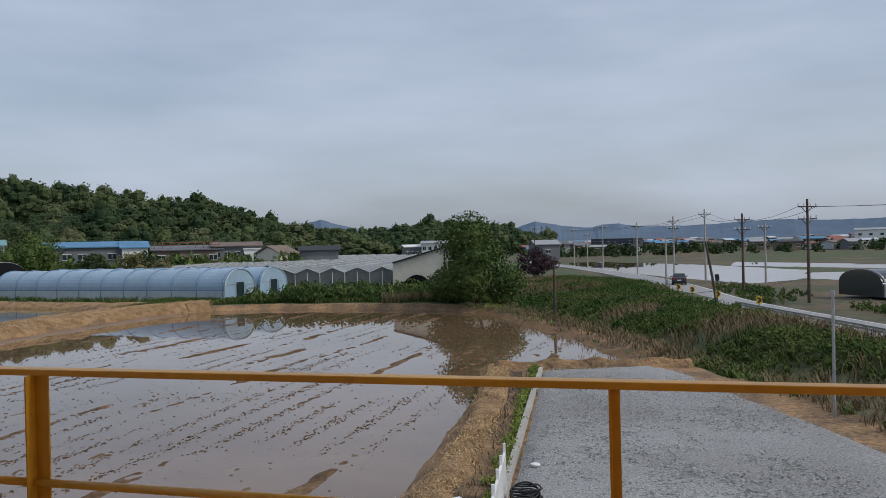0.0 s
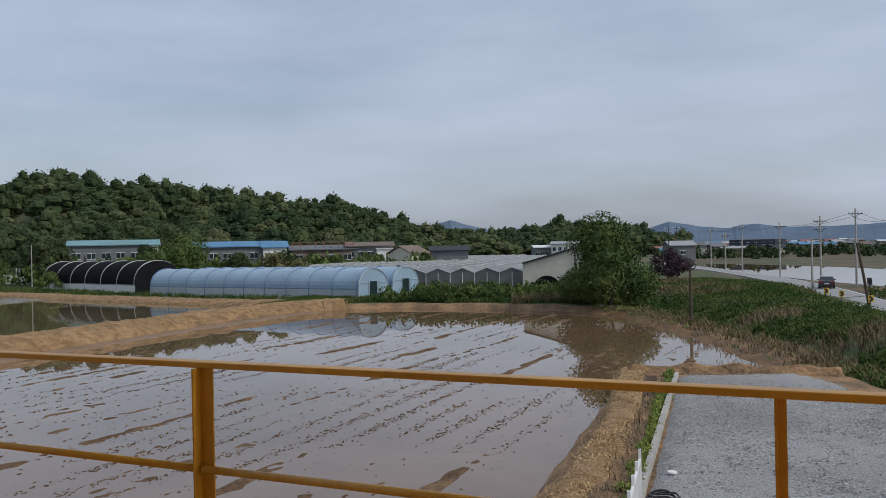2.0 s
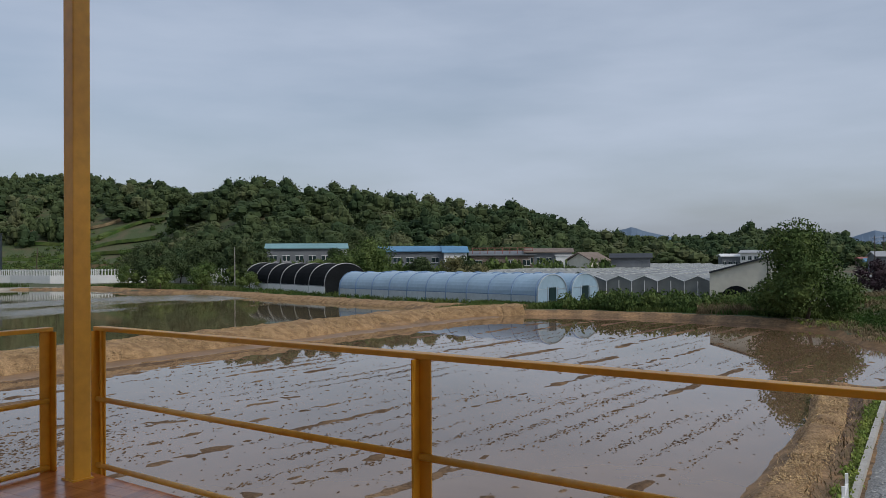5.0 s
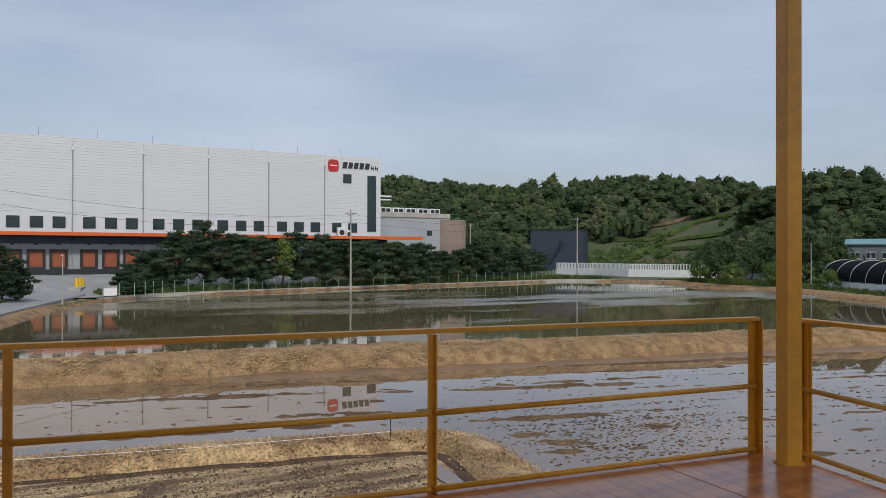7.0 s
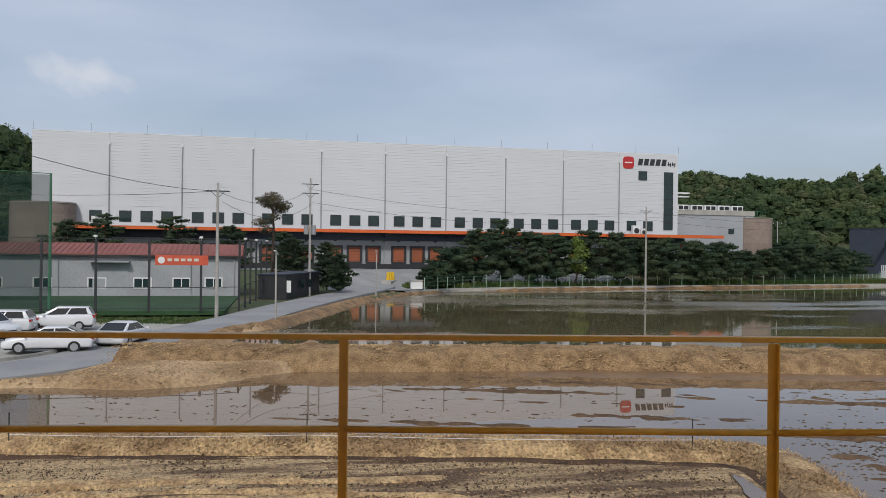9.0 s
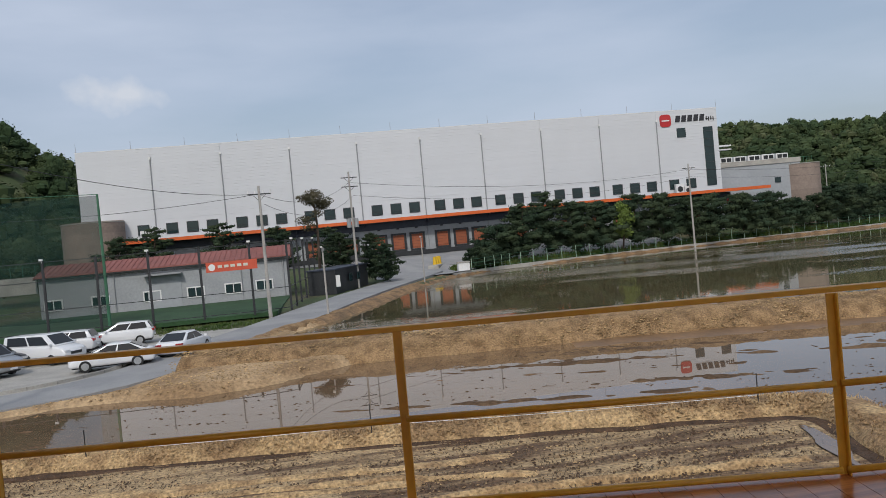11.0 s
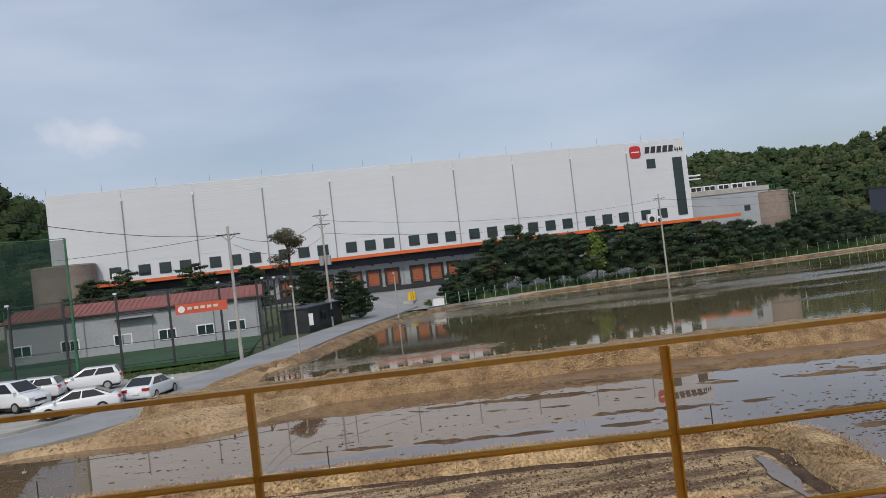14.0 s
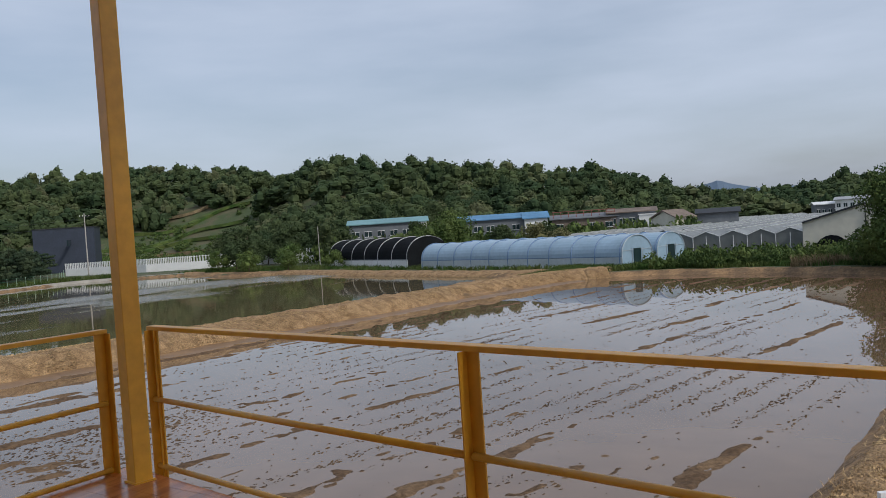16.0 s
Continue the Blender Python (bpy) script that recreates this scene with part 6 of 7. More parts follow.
prof = [(0.3, 0.3), (0.3, 4.0), (6.6, 5.75), (13.0, 4.0), (13.0, 0.3)]
pf = [G0 - gb * 4.0 - ga * x + Z * y for x, y in prof]
pb = [v + gb * 14.0 for v in pf]
sh = Shape().add(pf + pb, [tuple(range(5)), tuple(range(5, 10))[::-1]] + [(j, (j + 1) % 5, 5 + (j + 1) % 5, 5 + j) for j in range(5)])
part("wall", sh, M_CREAM, hall)
for i, j in ((1, 2), (2, 3)):
    part("roof_edge", Shape().beam(pf[i] + Z * 0.1 - gb * 0.1, pf[j] + Z * 0.1 - gb * 0.1, 0.3, 0.2), M_DARK, hall)
    ru = (pf[i] + Z * 0.22, pf[j] + Z * 0.22, pb[j] + Z * 0.22, pb[i] + Z * 0.22)
    part("roof", Shape().add([*ru, *(v - Z * 0.18 for v in ru)], [(0, 1, 2, 3), (7, 6, 5, 4), (0, 4, 5, 1), (1, 5, 6, 2), (2, 6, 7, 3), (3, 7, 4, 0)]), M_PVC, hall)
dm = [G0 - gb * 4.2 - ga * (3.2 + 1.9 * math.cos(a)) + Z * (0.4 + 2.2 * math.sin(a)) for a in (math.pi * k / 10 for k in range(11))]
part("door_tunnel", Shape().add(dm + [v + gb * 0.25 for v in dm], [tuple(range(11))] + [(j, j + 1, 12 + j, 11 + j) for j in range(10)]), M_SHADE, hall, "dark round-topped doorway cover")
part("downpipe", Shape().tube([G0 - gb * 4.1 - ga * 6.6 + Z * 0.3, G0 - gb * 4.1 - ga * 6.6 + Z * 5.6], 0.07, 6), M_DARK, hall)


# ---- houses ----
def house(name, x, y, w, dpt, h, rise, rot, wall, roof_m, label, wins=0, category="house", z=0.35, group="", flat=False):
    t = thing(name, label, category, group, pose(x, y, z, 0, 0, rot))
    if flat:
        part("wall", Shape().box((0, 0, h / 2), (w, dpt, h)), wall, t)
        part("roof", Shape().box((0, 0, h + 0.12), (w + 0.4, dpt + 0.4, 0.25)), roof_m, t)
    else:
        part("wall", Shape().prism([(-dpt / 2, 0), (-dpt / 2, h), (0, h + rise), (dpt / 2, h), (dpt / 2, 0)], (-w / 2, 0, 0), (w / 2, 0, 0)), wall, t)
        part("roof", Shape().prism([(-dpt / 2 - 0.5, h - 0.1), (0, h + rise + 0.08), (dpt / 2 + 0.5, h - 0.1), (dpt / 2 + 0.5, h + 0.1), (0, h + rise + 0.32), (-dpt / 2 - 0.5, h + 0.1)], (-w / 2 - 0.5, 0, 0), (w / 2 + 0.5, 0, 0)), roof_m, t)
    for k in range(wins):
        for lvl in ((h * 0.72, h * 0.28) if h > 5 else (h * 0.55,)):
            xx = -w / 2 + w * (k + 0.5) / wins
            wd = part("window", Shape().box((xx, -dpt / 2 - 0.02, lvl), (min(1.5, w / wins * 0.55), 0.08, 1.1)), M_GLASS, t)
            part("window_frame", Shape().box((xx, -dpt / 2 - 0.02, lvl + 0.6), (min(1.7, w / wins * 0.62), 0.14, 0.1)).box((xx, -dpt / 2 - 0.02, lvl - 0.6), (min(1.7, w / wins * 0.62), 0.14, 0.1)).box((xx, -dpt / 2 - 0.05, lvl), (0.07, 0.06, 1.1)), M_PVC, wd)
    return t


house("factory_house", -95.5, 163.5, 14, 8, 7.8, 0.8, 29, M_HOUSEG, M_TEAL, "two-storey grey workshop with a teal roof", 5, "workshop")
house("factory_house", -89.5, 168.0, 5.5, 9, 7.7, 0.9, 29, M_PVC, M_TEAL, "white gabled end of the teal-roofed workshop", 2, "workshop")
house("factory_house", -73.0, 176.5, 17, 9, 7.0, 0.9, 24, M_HOUSEG, M_BLUER, "grey workshop with a bright blue metal roof", 6, "workshop")
house("factory_house", -64.3, 178.2, 5, 8, 6.7, 1.1, 24, M_PVC, M_BLUER, "white gabled house beside the blue roof", 2, "house")
farm = house("farm_shed", -54.0, 181.5, 14, 8, 6.0, 0.7, 18, M_BROWNH, M_HOUSEG, "brown timber farm shed with an iron frame on its roof", 4, "shed")
for k in range(9):
    part("roof_post", Shape().box((-6.6 + 1.65 * k, -3.4, 6.9), (0.14, 0.14, 1.5)), M_SHEDR, farm)
part("roof_rail", Shape().beam((-6.8, -3.4, 7.6), (6.8, -3.4, 7.6), 0.16, 0.14).beam((-6.8, -3.4, 7.0), (6.8, -3.4, 7.0), 0.1, 0.08), M_SHEDR, farm)
house("farm_shed", -44.0, 184.5, 10, 8, 6.6, 0.6, 14, M_HOUSEG, M_BROWNH, "grey storage shed with a rusty roof", 5, "shed")
house("small_house", -39.0, 181.0, 5, 5, 5.8, 0.3, 12, M_PVC, M_PVC, "small white flat-roofed house", 3, flat=True)
house("small_house", -33.6, 176.0, 5.5, 6, 4.8, 1.4, 60, M_CREAM, M_BROWNH, "cream gabled house behind the greenhouse", 2)
house("low_shed", -25.5, 182.0, 8, 5, 5.2, 0.7, 8, M_HOUSEG, M_DARK, "low grey shed with a dark roof", 0, "shed")
house("hill_house", -6.5, 275, 8, 8, 4.6, 0.5, 10, M_HOUSEG, M_PVC, "grey and white hillside building among trees", 5, z=1.0)
house("hill_house", 0.5, 272, 9, 8, 5.6, 0.6, -6, M_PVC, M_PIPE, "white hillside building with a pale roof", 5, z=1.0)
house("dark_hall", -217, 181, 17, 15, 13.2, 0.3, 42, M_NAVY, M_DARK, "dark navy flat-roofed hall with a narrow window", 0, "hall", z=0.6, flat=True)
solid("slit_window", Shape().box((-208.2, 174.0, 9.4), (0.3, 6.0, 1.6), 42), M_GLASS, "narrow dark window band of the hall", "window")
house("blue_office", 88.0, 412, 20, 12, 6.6, 0.3, -10, M_NAVY, M_PIPE, "two-storey navy office with white-framed windows", 6, "office", flat=True)
house("white_hall", 100, 410, 5, 12, 6.6, 0.3, -10, M_HOUSEG, M_PIPE, "grey end bay of the navy office", 1, "office", flat=True)
house("grey_shed", 36.0, 275, 8, 8, 5.0, 1.2, 10, M_HOUSEG, M_PIPE, "pale grey metal shed by the road", 1, "shed")
house("white_factory", 236, 415, 44, 18, 8.0, 0.8, -30, M_PVC, M_PIPE, "long white factory with rows of windows", 9, "factory")
rg = np.random.default_rng(77)
for k in range(120):
    b = radians(-5 - 26 * rg.random())
    r = 370 + 640 * rg.random() ** 1.2
    x, y = EYE_AT[0] - r * math.sin(b), EYE_AT[1] + r * math.cos(b)
    # M_FARTOWN carries distance haze in its colour
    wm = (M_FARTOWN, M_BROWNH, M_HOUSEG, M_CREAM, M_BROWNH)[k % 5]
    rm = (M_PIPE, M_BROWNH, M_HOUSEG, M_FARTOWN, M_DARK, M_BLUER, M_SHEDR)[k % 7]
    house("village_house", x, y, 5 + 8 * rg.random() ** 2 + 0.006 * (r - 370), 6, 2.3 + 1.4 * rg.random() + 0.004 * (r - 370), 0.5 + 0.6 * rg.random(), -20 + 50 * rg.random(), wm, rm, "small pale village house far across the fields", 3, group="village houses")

# ---- white walls and fences far behind ----
ww = thing("boundary_wall", "long white boundary wall topped with white pickets", "wall")
WP = [(-182, 150.5), (-168, 152), (-154, 150.5), (-144, 155), (-128, 164), (-110, 165)]
for a, b in zip(WP[:-1], WP[1:]):
    part("wall_panel", Shape().beam((*a, 1.3), (*b, 1.3), 0.25, 2.0), M_PVC, ww)
    n = 26
    for k in range(n):
        x, y = a[0] + (b[0] - a[0]) * k / n, a[1] + (b[1] - a[1]) * k / n
        part("picket", Shape().box((x, y, 3.0), (0.25, 0.12, 1.4)), M_PVC, ww)
    part("picket_rail", Shape().beam((*a, 3.5), (*b, 3.5), 0.1, 0.12), M_PVC, ww)
gfence = thing("mesh_fence", "pale green wire-mesh fence along the paddy edge", "fence")
cc, dd = along([(-113.5, 21.5), (-115.5, 24.5), (-123.5, 30), (-128, 45), (-134, 63.5), (-140, 95.6), (-148, 122), (-170, 140)], 2.6)
mp = Shape().tube([(0, 0, 0.4), (0, 0, 2.2)], 0.045, 5).mesh("post", M_PVC)
M_FENCE = mat("pale_green_paint", (0.36, 0.50, 0.38), 0.6, var=0.1)
for x, y in cc:
    p = part("post", mp, M_PVC, gfence)
    p.location = (x, y, 0.1)
mp.materials[0] = M_FENCE
for a, b in zip(cc[:-1], cc[1:]):
    for z in (0.7, 1.2, 1.7, 2.2):
        part("wire", Shape().beam((*a, z), (*b, z), 0.02, 0.03), M_GREENP, gfence)

# ---- poles and wires ----
def utility_pole(x, y, z0, h, label, arms=1, material=None, lean=(0, 0), turn=0, r=0.17, gear=0):
    material = material or M_POLE
    t = thing("utility_pole", label, "utility pole", "utility poles", pose(x, y, z0, 0, 0, turn))
    part("shaft", Shape().tube([(0, 0, -0.3), (lean[0] * 0.5, lean[1] * 0.5, h / 2), (lean[0], lean[1], h)], r, 9, r * 0.62), material, t)
    for k in range(arms):
        zz = h - 0.7 - 1.1 * k
        arm = part("crossarm", Shape().beam((-1.0 + lean[0], lean[1], zz), (1.0 + lean[0], lean[1], zz), 0.09, 0.1), M_DARK, t)
        for xx in (-0.95, -0.35, 0.35, 0.95):
            part("insulator", Shape().tube([(xx + lean[0], lean[1], zz + 0.04), (xx + lean[0], lean[1], zz + 0.3)], 0.06, 6), M_PVC, arm)
        part("brace", Shape().beam((-0.6 + lean[0], lean[1] + 0.06, zz), (lean[0], lean[1] + 0.06, zz - 0.6), 0.04, 0.04).beam((0.6 + lean[0], lean[1] + 0.06, zz), (lean[0], lean[1] + 0.06, zz - 0.6), 0.04, 0.04), M_DARK, t)
    for k in range(gear):
        part("transformer", Shape().tube([(0.45 - 0.9 * k, 0.1, h * 0.52), (0.45 - 0.9 * k, 0.1, h * 0.52 + 1.1)], 0.28, 10), M_PIPE, t)
    return t


utility_pole(-75.4, -3.76, 0.4, 11.2, "grey concrete utility pole beside the lane", 1, turn=100)
utility_pole(-103.0, 5.45, 0.5, 14.0, "grey concrete utility pole with transformers at the gate", 2, turn=100, gear=2)
utility_pole(-126.6, 60.3, 0.2, 13.3, "grey concrete utility pole at the paddy edge", 1, turn=80)
utility_pole(-37.9, -15.6, 0.4, 12.6, "tall grey concrete pole beside the parking", 1, turn=60, r=0.2)
utility_pole(-149.4, 129.4, 0.3, 14.4, "grey concrete utility pole beyond the paddy", 1, turn=40)
utility_pole(-170.5, 162.0, 0.3, 8.6, "leaning short wooden pole before a white wall", 0, M_WOODP, lean=(0.5, 0))
utility_pole(-95.0, 137.9, 0.4, 7.8, "thin grey pole behind the far bank", 0, r=0.10)
utility_pole(-180, 120, 1.0, 13.0, "grey utility pole among trees", 1, turn=40)
for x, y, h, a, lb in ((33.06, 76.0, 9.3, 2, "dark utility pole with wide crossarms by the road"), (33.1, 92.0, 8.6, 2, "dark utility pole with wide crossarms by the road"), (36.9, 116.1, 10.0, 1, "grey utility pole by the flooded field"),
                       (34.7, 123.6, 9.3, 2, "grey utility pole by the flooded field"), (29.4, 109.0, 6.3, 0, "short grey pole at the road edge"), (34.75, 145.8, 9.0, 1, "grey utility pole by the flooded field"),
                       (36.8, 184.9, 9.6, 1, "grey utility pole by the flooded field"), (42.4, 108.9, 7.9, 1, "thin grey pole in the field"), (33.2, 184, 8.0, 1, "grey utility pole far along the road"), (35.4, 214, 9.5, 1, "grey utility pole far along the road"),
                       (36.2, 282, 11.5, 2, "dark utility pole far along the road"), (31, 260, 11, 2, "dark utility pole far along the road")):
    utility_pole(x, y, 0.2, h, lb, a, M_WOODP if lb.startswith("dark") else M_POLE, turn=15, r=0.16)
utility_pole(23.6, 72.7, 0.3, 5.6, "leaning dark wooden pole at the road edge", 0, M_WOODP, lean=(-0.9, 0.2), r=0.14)
utility_pole(8.66, 67.2, -0.3, 4.6, "old wooden pole standing in the ditch", 0, M_WOODP, r=0.15)
lp = thing("light_pole", "thin galvanised steel pole standing in the bank", "pole")
part("shaft", Shape().tube([(11.5, 27.0, 0.2), (11.52, 27.0, 4.4)], 0.05, 8), M_STEEL, lp)
part("collar", Shape().tube([(11.52, 27.0, 4.3), (11.52, 27.0, 4.45)], 0.07, 8), M_STEEL, lp)
for x, y, h in ((-70.5, 1.1, 5.5), (-103.0, 13.5, 5.5), (-37.7, -15.0, 5.9)):
    lp = thing("street_lamp", "slim pale grey street lamp post by the lane", "street lamp", "street lamps")
    part("shaft", Shape().tube([(x, y, 0.3), (x, y, 0.4 + h)], 0.09, 8, 0.06), M_POLE, lp)
    part("lamp_head", Shape().box((x + 0.25, y - 0.1, 0.4 + h), (0.6, 0.2, 0.1)), M_PVC, lp)


def wire(pts, sag, label="thin black overhead cable between poles", r=0.018, material=None):
    for a, b in zip(pts[:-1], pts[1:]):
        a, b = Vector(a), Vector(b)
        line = [a.lerp(b, k / 14) - Z * sag * 4 * (k / 14) * (1 - k / 14) for k in range(15)]
        solid("string_line" if material else "overhead_cable", Shape().tube(line, r, 4), material or M_CABLE, label, "cable", "" if material else "overhead cables")


wire([(-75.4, -3.8, 10.9), (-103, 5.4, 13.2), (-126.6, 60.3, 12.6), (-149.4, 129.4, 13.6)], 1.4)
wire([(-75.4, -3.4, 10.0), (-103, 5.8, 11.6), (-126.6, 60.6, 11.4), (-149.4, 129.7, 12.6)], 1.6)
wire([(-37.9, -15.6, 11.8), (-75.4, -3.8, 10.9)], 0.8)
wire([(-75.4, -3.8, 10.9), (-82, -38, 11.5)], 0.8)
for dx in (-0.9, 0.9):
    wire([(33 + dx, 76, 8.8), (33.1 + dx, 92, 8.1), (36.9 + dx, 116.1, 9.5), (34.75 + dx, 145.8, 8.6), (36.8 + dx, 184.9, 9.2), (35.4 + dx, 214, 9.0)], 0.5)
    wire([(33 + dx, 76, 8.8), (52 + dx, 40, 9.5)], 0.6)
wire([(8.66, 67.2, 1.6), (23.6, 72.7, 1.6), (33, 76, 2.4)], 0.2)

# ---- the country road's furniture ----
gr = thing("guard_rail", "galvanised steel guard rail along the country road", "guard rail")
cc, dd = along([(22.9, 66.5), (22.9, 56), (23.1, 47), (22.6, 34)], 2.0)
for a, b in zip(cc[:-1], cc[1:]):
    part("post", Shape().tube([(*a, 0.2), (*a, 1.15)], 0.06, 6), M_STEEL, gr)
    for z in (0.92, 1.08):
        part("rail", Shape().beam((*a, z), (*b, z), 0.06, 0.13), M_STEEL, gr)
for x, y in ((23.4, 83.5), (23.3, 78.8), (23.2, 71.5), (23.6, 63.6)):
    s = thing("chevron_sign", "yellow and black chevron road sign on a post", "road sign", "chevron signs")
    part("post", Shape().tube([(x, y, 0.2), (x, y, 1.5)], 0.03, 6), M_DARK, s)
    brd = part("board", Shape().box((x, y - 0.05, 1.4), (0.42, 0.05, 0.55)), M_YSIGN, s)
    part("chevron", Shape().beam((x - 0.12, y - 0.09, 1.6), (x + 0.12, y - 0.09, 1.4), 0.03, 0.15).beam((x - 0.12, y - 0.09, 1.2), (x + 0.12, y - 0.09, 1.4), 0.03, 0.15), M_BLACK, brd)
for x, y in ((34, 103), (35.5, 107.5)):
    s = thing("marker_board", "small black warning board by the road", "road sign", "marker boards")
    part("post", Shape().tube([(x, y, 0.2), (x, y, 1.2)], 0.04, 6), M_DARK, s)
    part("board", Shape().box((x, y, 1.2), (0.5, 0.06, 0.6), -15), M_DARK, s)

# ---- things on the gravel edge ----
fn = thing("panel_fence", "white steel panel fence at the end of the kerb", "fence")
for k in range(5):
    p = Vector((0.50 - 0.16 * k, 19.6 - 1.05 * k, 0))
    q = Vector((0.50 - 0.16 * (k + 1), 19.6 - 1.05 * (k + 1), 0))
    part("post", Shape().box((p.x, p.y, 1.1), (0.06, 0.06, 1.25)), M_PVC, fn)
    for j in range(6):
        u = p.lerp(q, (j + 0.5) / 6)
        part("picket", Shape().box((u.x, u.y, 1.02), (0.03, 0.10, 1.0), 9), M_PVC, fn)
    part("rail", Shape().beam((p.x, p.y, 1.5), (q.x, q.y, 1.5), 0.05, 0.05).beam((p.x, p.y, 0.6), (q.x, q.y, 0.6), 0.05, 0.05), M_PVC, fn)
coil = []
for k in range(140):
    a = 2 * math.pi * k / 20
    rr = 0.30 + 0.05 * math.sin(k * 0.37)
    coil.append((0.88 + rr * math.cos(a), 18.75 + rr * math.sin(a), 0.66 + 0.0024 * k + 0.015 * math.sin(k * 1.3)))
solid("cable_coil", Shape().tube(coil, 0.02, 6), M_CABLE, "coil of black cable lying on the gravel", "cable", smooth=True)
solid("cable_loop", Shape().tube([(0.62 + 0.32 * math.cos(a) + 0.25, 18.9, 0.75 + 0.30 * math.sin(a)) for a in (math.pi * k / 14 for k in range(-2, 17))], 0.02, 6), M_CABLE, "loop of black cable standing above its coil", "cable", smooth=True)
solid("plastic_lid", Shape().tube([(1.44, 21.75, 0.63), (1.44, 21.75, 0.68)], 0.12, 14), M_PVC, "round white plastic lid lying on gravel", "lid", bevel=0.01)
solid("wall_block", Shape().box((-0.75, 18.0, 0.75), (0.5, 0.12, 0.5), 30), M_PVC, "white board standing beside the bank", "board")
for x, y in ((-24.6, 12.6), (-27.1, 1.5), (-28.5, -7)):
    solid("stake", Shape().tube([(x, y, 0.1), (x, y, 1.25)], 0.018, 5), M_DARK, "thin dark stake holding a string line", "stake", "stakes")
wire([(-24.6, 12.6, 0.62), (-27.1, 1.5, 0.6), (-28.5, -7, 0.6)], 0.05, "pale string stretched between stakes", 0.008, M_PVC)


# ---- trees, shrubs, grass ----
broad_tree("willow_tree", (3.2, 80.5, 0.3), 8.3, 11.0, M_LEAF, "broad green tree at the paddy's corner", 17000, 0.13, 3, -0.1)
broad_tree("purple_tree", (15.0, 128, 0.2), 4.9, 6.0, M_PURPLE, "round dark purple-leaved plum tree", 4200, 0.13, 4, 0.1)
broad_tree("round_tree", (-68.5, 138, 0.4), 9.2, 13.0, M_LEAF, "broad fresh green tree behind the tunnel houses", 6000, 0.19, 6, 0.0)
broad_tree("olive_shrub", (-47.5, 134, 0.4), 5.6, 11.0, M_OLIVE, "wide olive-yellow shrub behind the tunnel house", 3600, 0.16, 7, 0.0, category="shrub")
for k, (x, y, h, w) in enumerate(((-100.5, 123, 4.6, 5.0), (-91, 122, 4.2, 4.6), (-104, 127, 3.6, 4.5), (-113, 129, 4.5, 6), (-84, 126, 3.5, 5), (-97, 131, 5.0, 6))):
    broad_tree("bank_tree", (x, y, 0.35), h, w, M_LEAF, "small round green tree on the far bank", 2000, 0.12, 20 + k, 0.1, "bank trees")
for k, (x, y, h, w) in enumerate(((-114, 154, 9, 11), (-119, 148, 7, 9), (-108, 166, 10, 11), (-111, 132, 6.5, 8), (-125, 160, 7.5, 10), (-134, 172, 9, 11), (-100, 150, 9, 10), (-104, 176, 14, 13), (-91, 182, 13, 12), (-85, 160, 7.5, 6),
                                  (-79, 166, 6.5, 5), (-58, 166, 6.5, 5), (-66, 163, 5.5, 6), (-146, 176, 10, 12), (-150, 196, 12, 12), (-160, 184, 8, 9))):
    broad_tree("wood_edge_tree", (x, y, 0.4), h, w, M_WOODS, "tall leafy tree at the edge of the wood", 3600, 0.22, 40 + k, 0.02, "wood edge trees")
for k, (x, y, h, w) in enumerate(((-127.5, 28.5, 5.5, 7), (-129.5, 33, 8.6, 7), (-131, 37.5, 10.4, 7), (-131, 42, 8.2, 8), (-131.5, 46.0, 7.8, 8), (-133, 53, 8.6, 7), (-133, 58, 8.2, 8), (-134, 63, 6.8, 7), (-135, 68, 7.2, 8), (-136, 74, 6.8, 8), (-138, 80, 6.6, 8),
                                  (-140, 86, 7.2, 8), (-142, 92, 7.6, 8), (-145, 99, 9.2, 9), (-149, 106, 9.8, 9), (-153, 113, 9.2, 9), (-158, 120, 8.6, 9), (-163, 127, 8.0, 8), (-160, 108, 11, 9), (-170, 118, 11, 10))):
    pine_tree("pine_tree", (x, y, 1.0 + 0.9 * min(1, max(0, (-x - 122) / 12))), h * (0.92 if y < 84 else 0.64), w * (1.3 if y < 84 else 1.05), "dark green pine in the row along the fence", 60 + k, 7500, 0.12, 0.0, "pine row")
broad_tree("lime_tree", (-129.5, 49.5, 1.2), 7.4, 4.2, M_LIME, "bright yellow-green young tree between pines", 1100, 0.2, 90, 0.05)
for k, (x, y, h, w) in enumerate(((-119.5, 23.8, 2.6, 4.5), (-122, 26.5, 2.2, 4), (-110, 8.0, 6.0, 5.0), (-106, 9.2, 4.5, 4), (-113, 4, 6.5, 6), (-140, -14, 8.8, 8), (-138, -24, 9.0, 8), (-139, -5, 7.5, 7), (-137, 3, 6.5, 6), (-141, -30, 8, 8))):
    pine_tree("yard_pine", (x, y, 1.0 if x > -125 else 2.2), h, w, "small dark pine planted at the loading yard", 100 + k, 4000, 0.12, 0.03, "yard pines")
for k, (x, y, h, w) in enumerate(((-88, 158, 5.0, 6), (-80, 163, 4.2, 6), (-69, 168, 4.5, 6), (-60.5, 170, 5.2, 5), (-55, 171, 4.0, 6), (-49, 174, 4.4, 6), (-42, 173, 3.8, 6), (-36, 170, 3.6, 5), (-29, 174, 4.2, 6), (-98, 155, 4.5, 6))):
    broad_tree("garden_tree", (x, y, 0.4), h, w, (M_LEAF, M_WOODL, M_WOODS)[k % 3], "low leafy tree standing before the workshops", 1500, 0.16, 140 + k, 0.0, "garden trees")
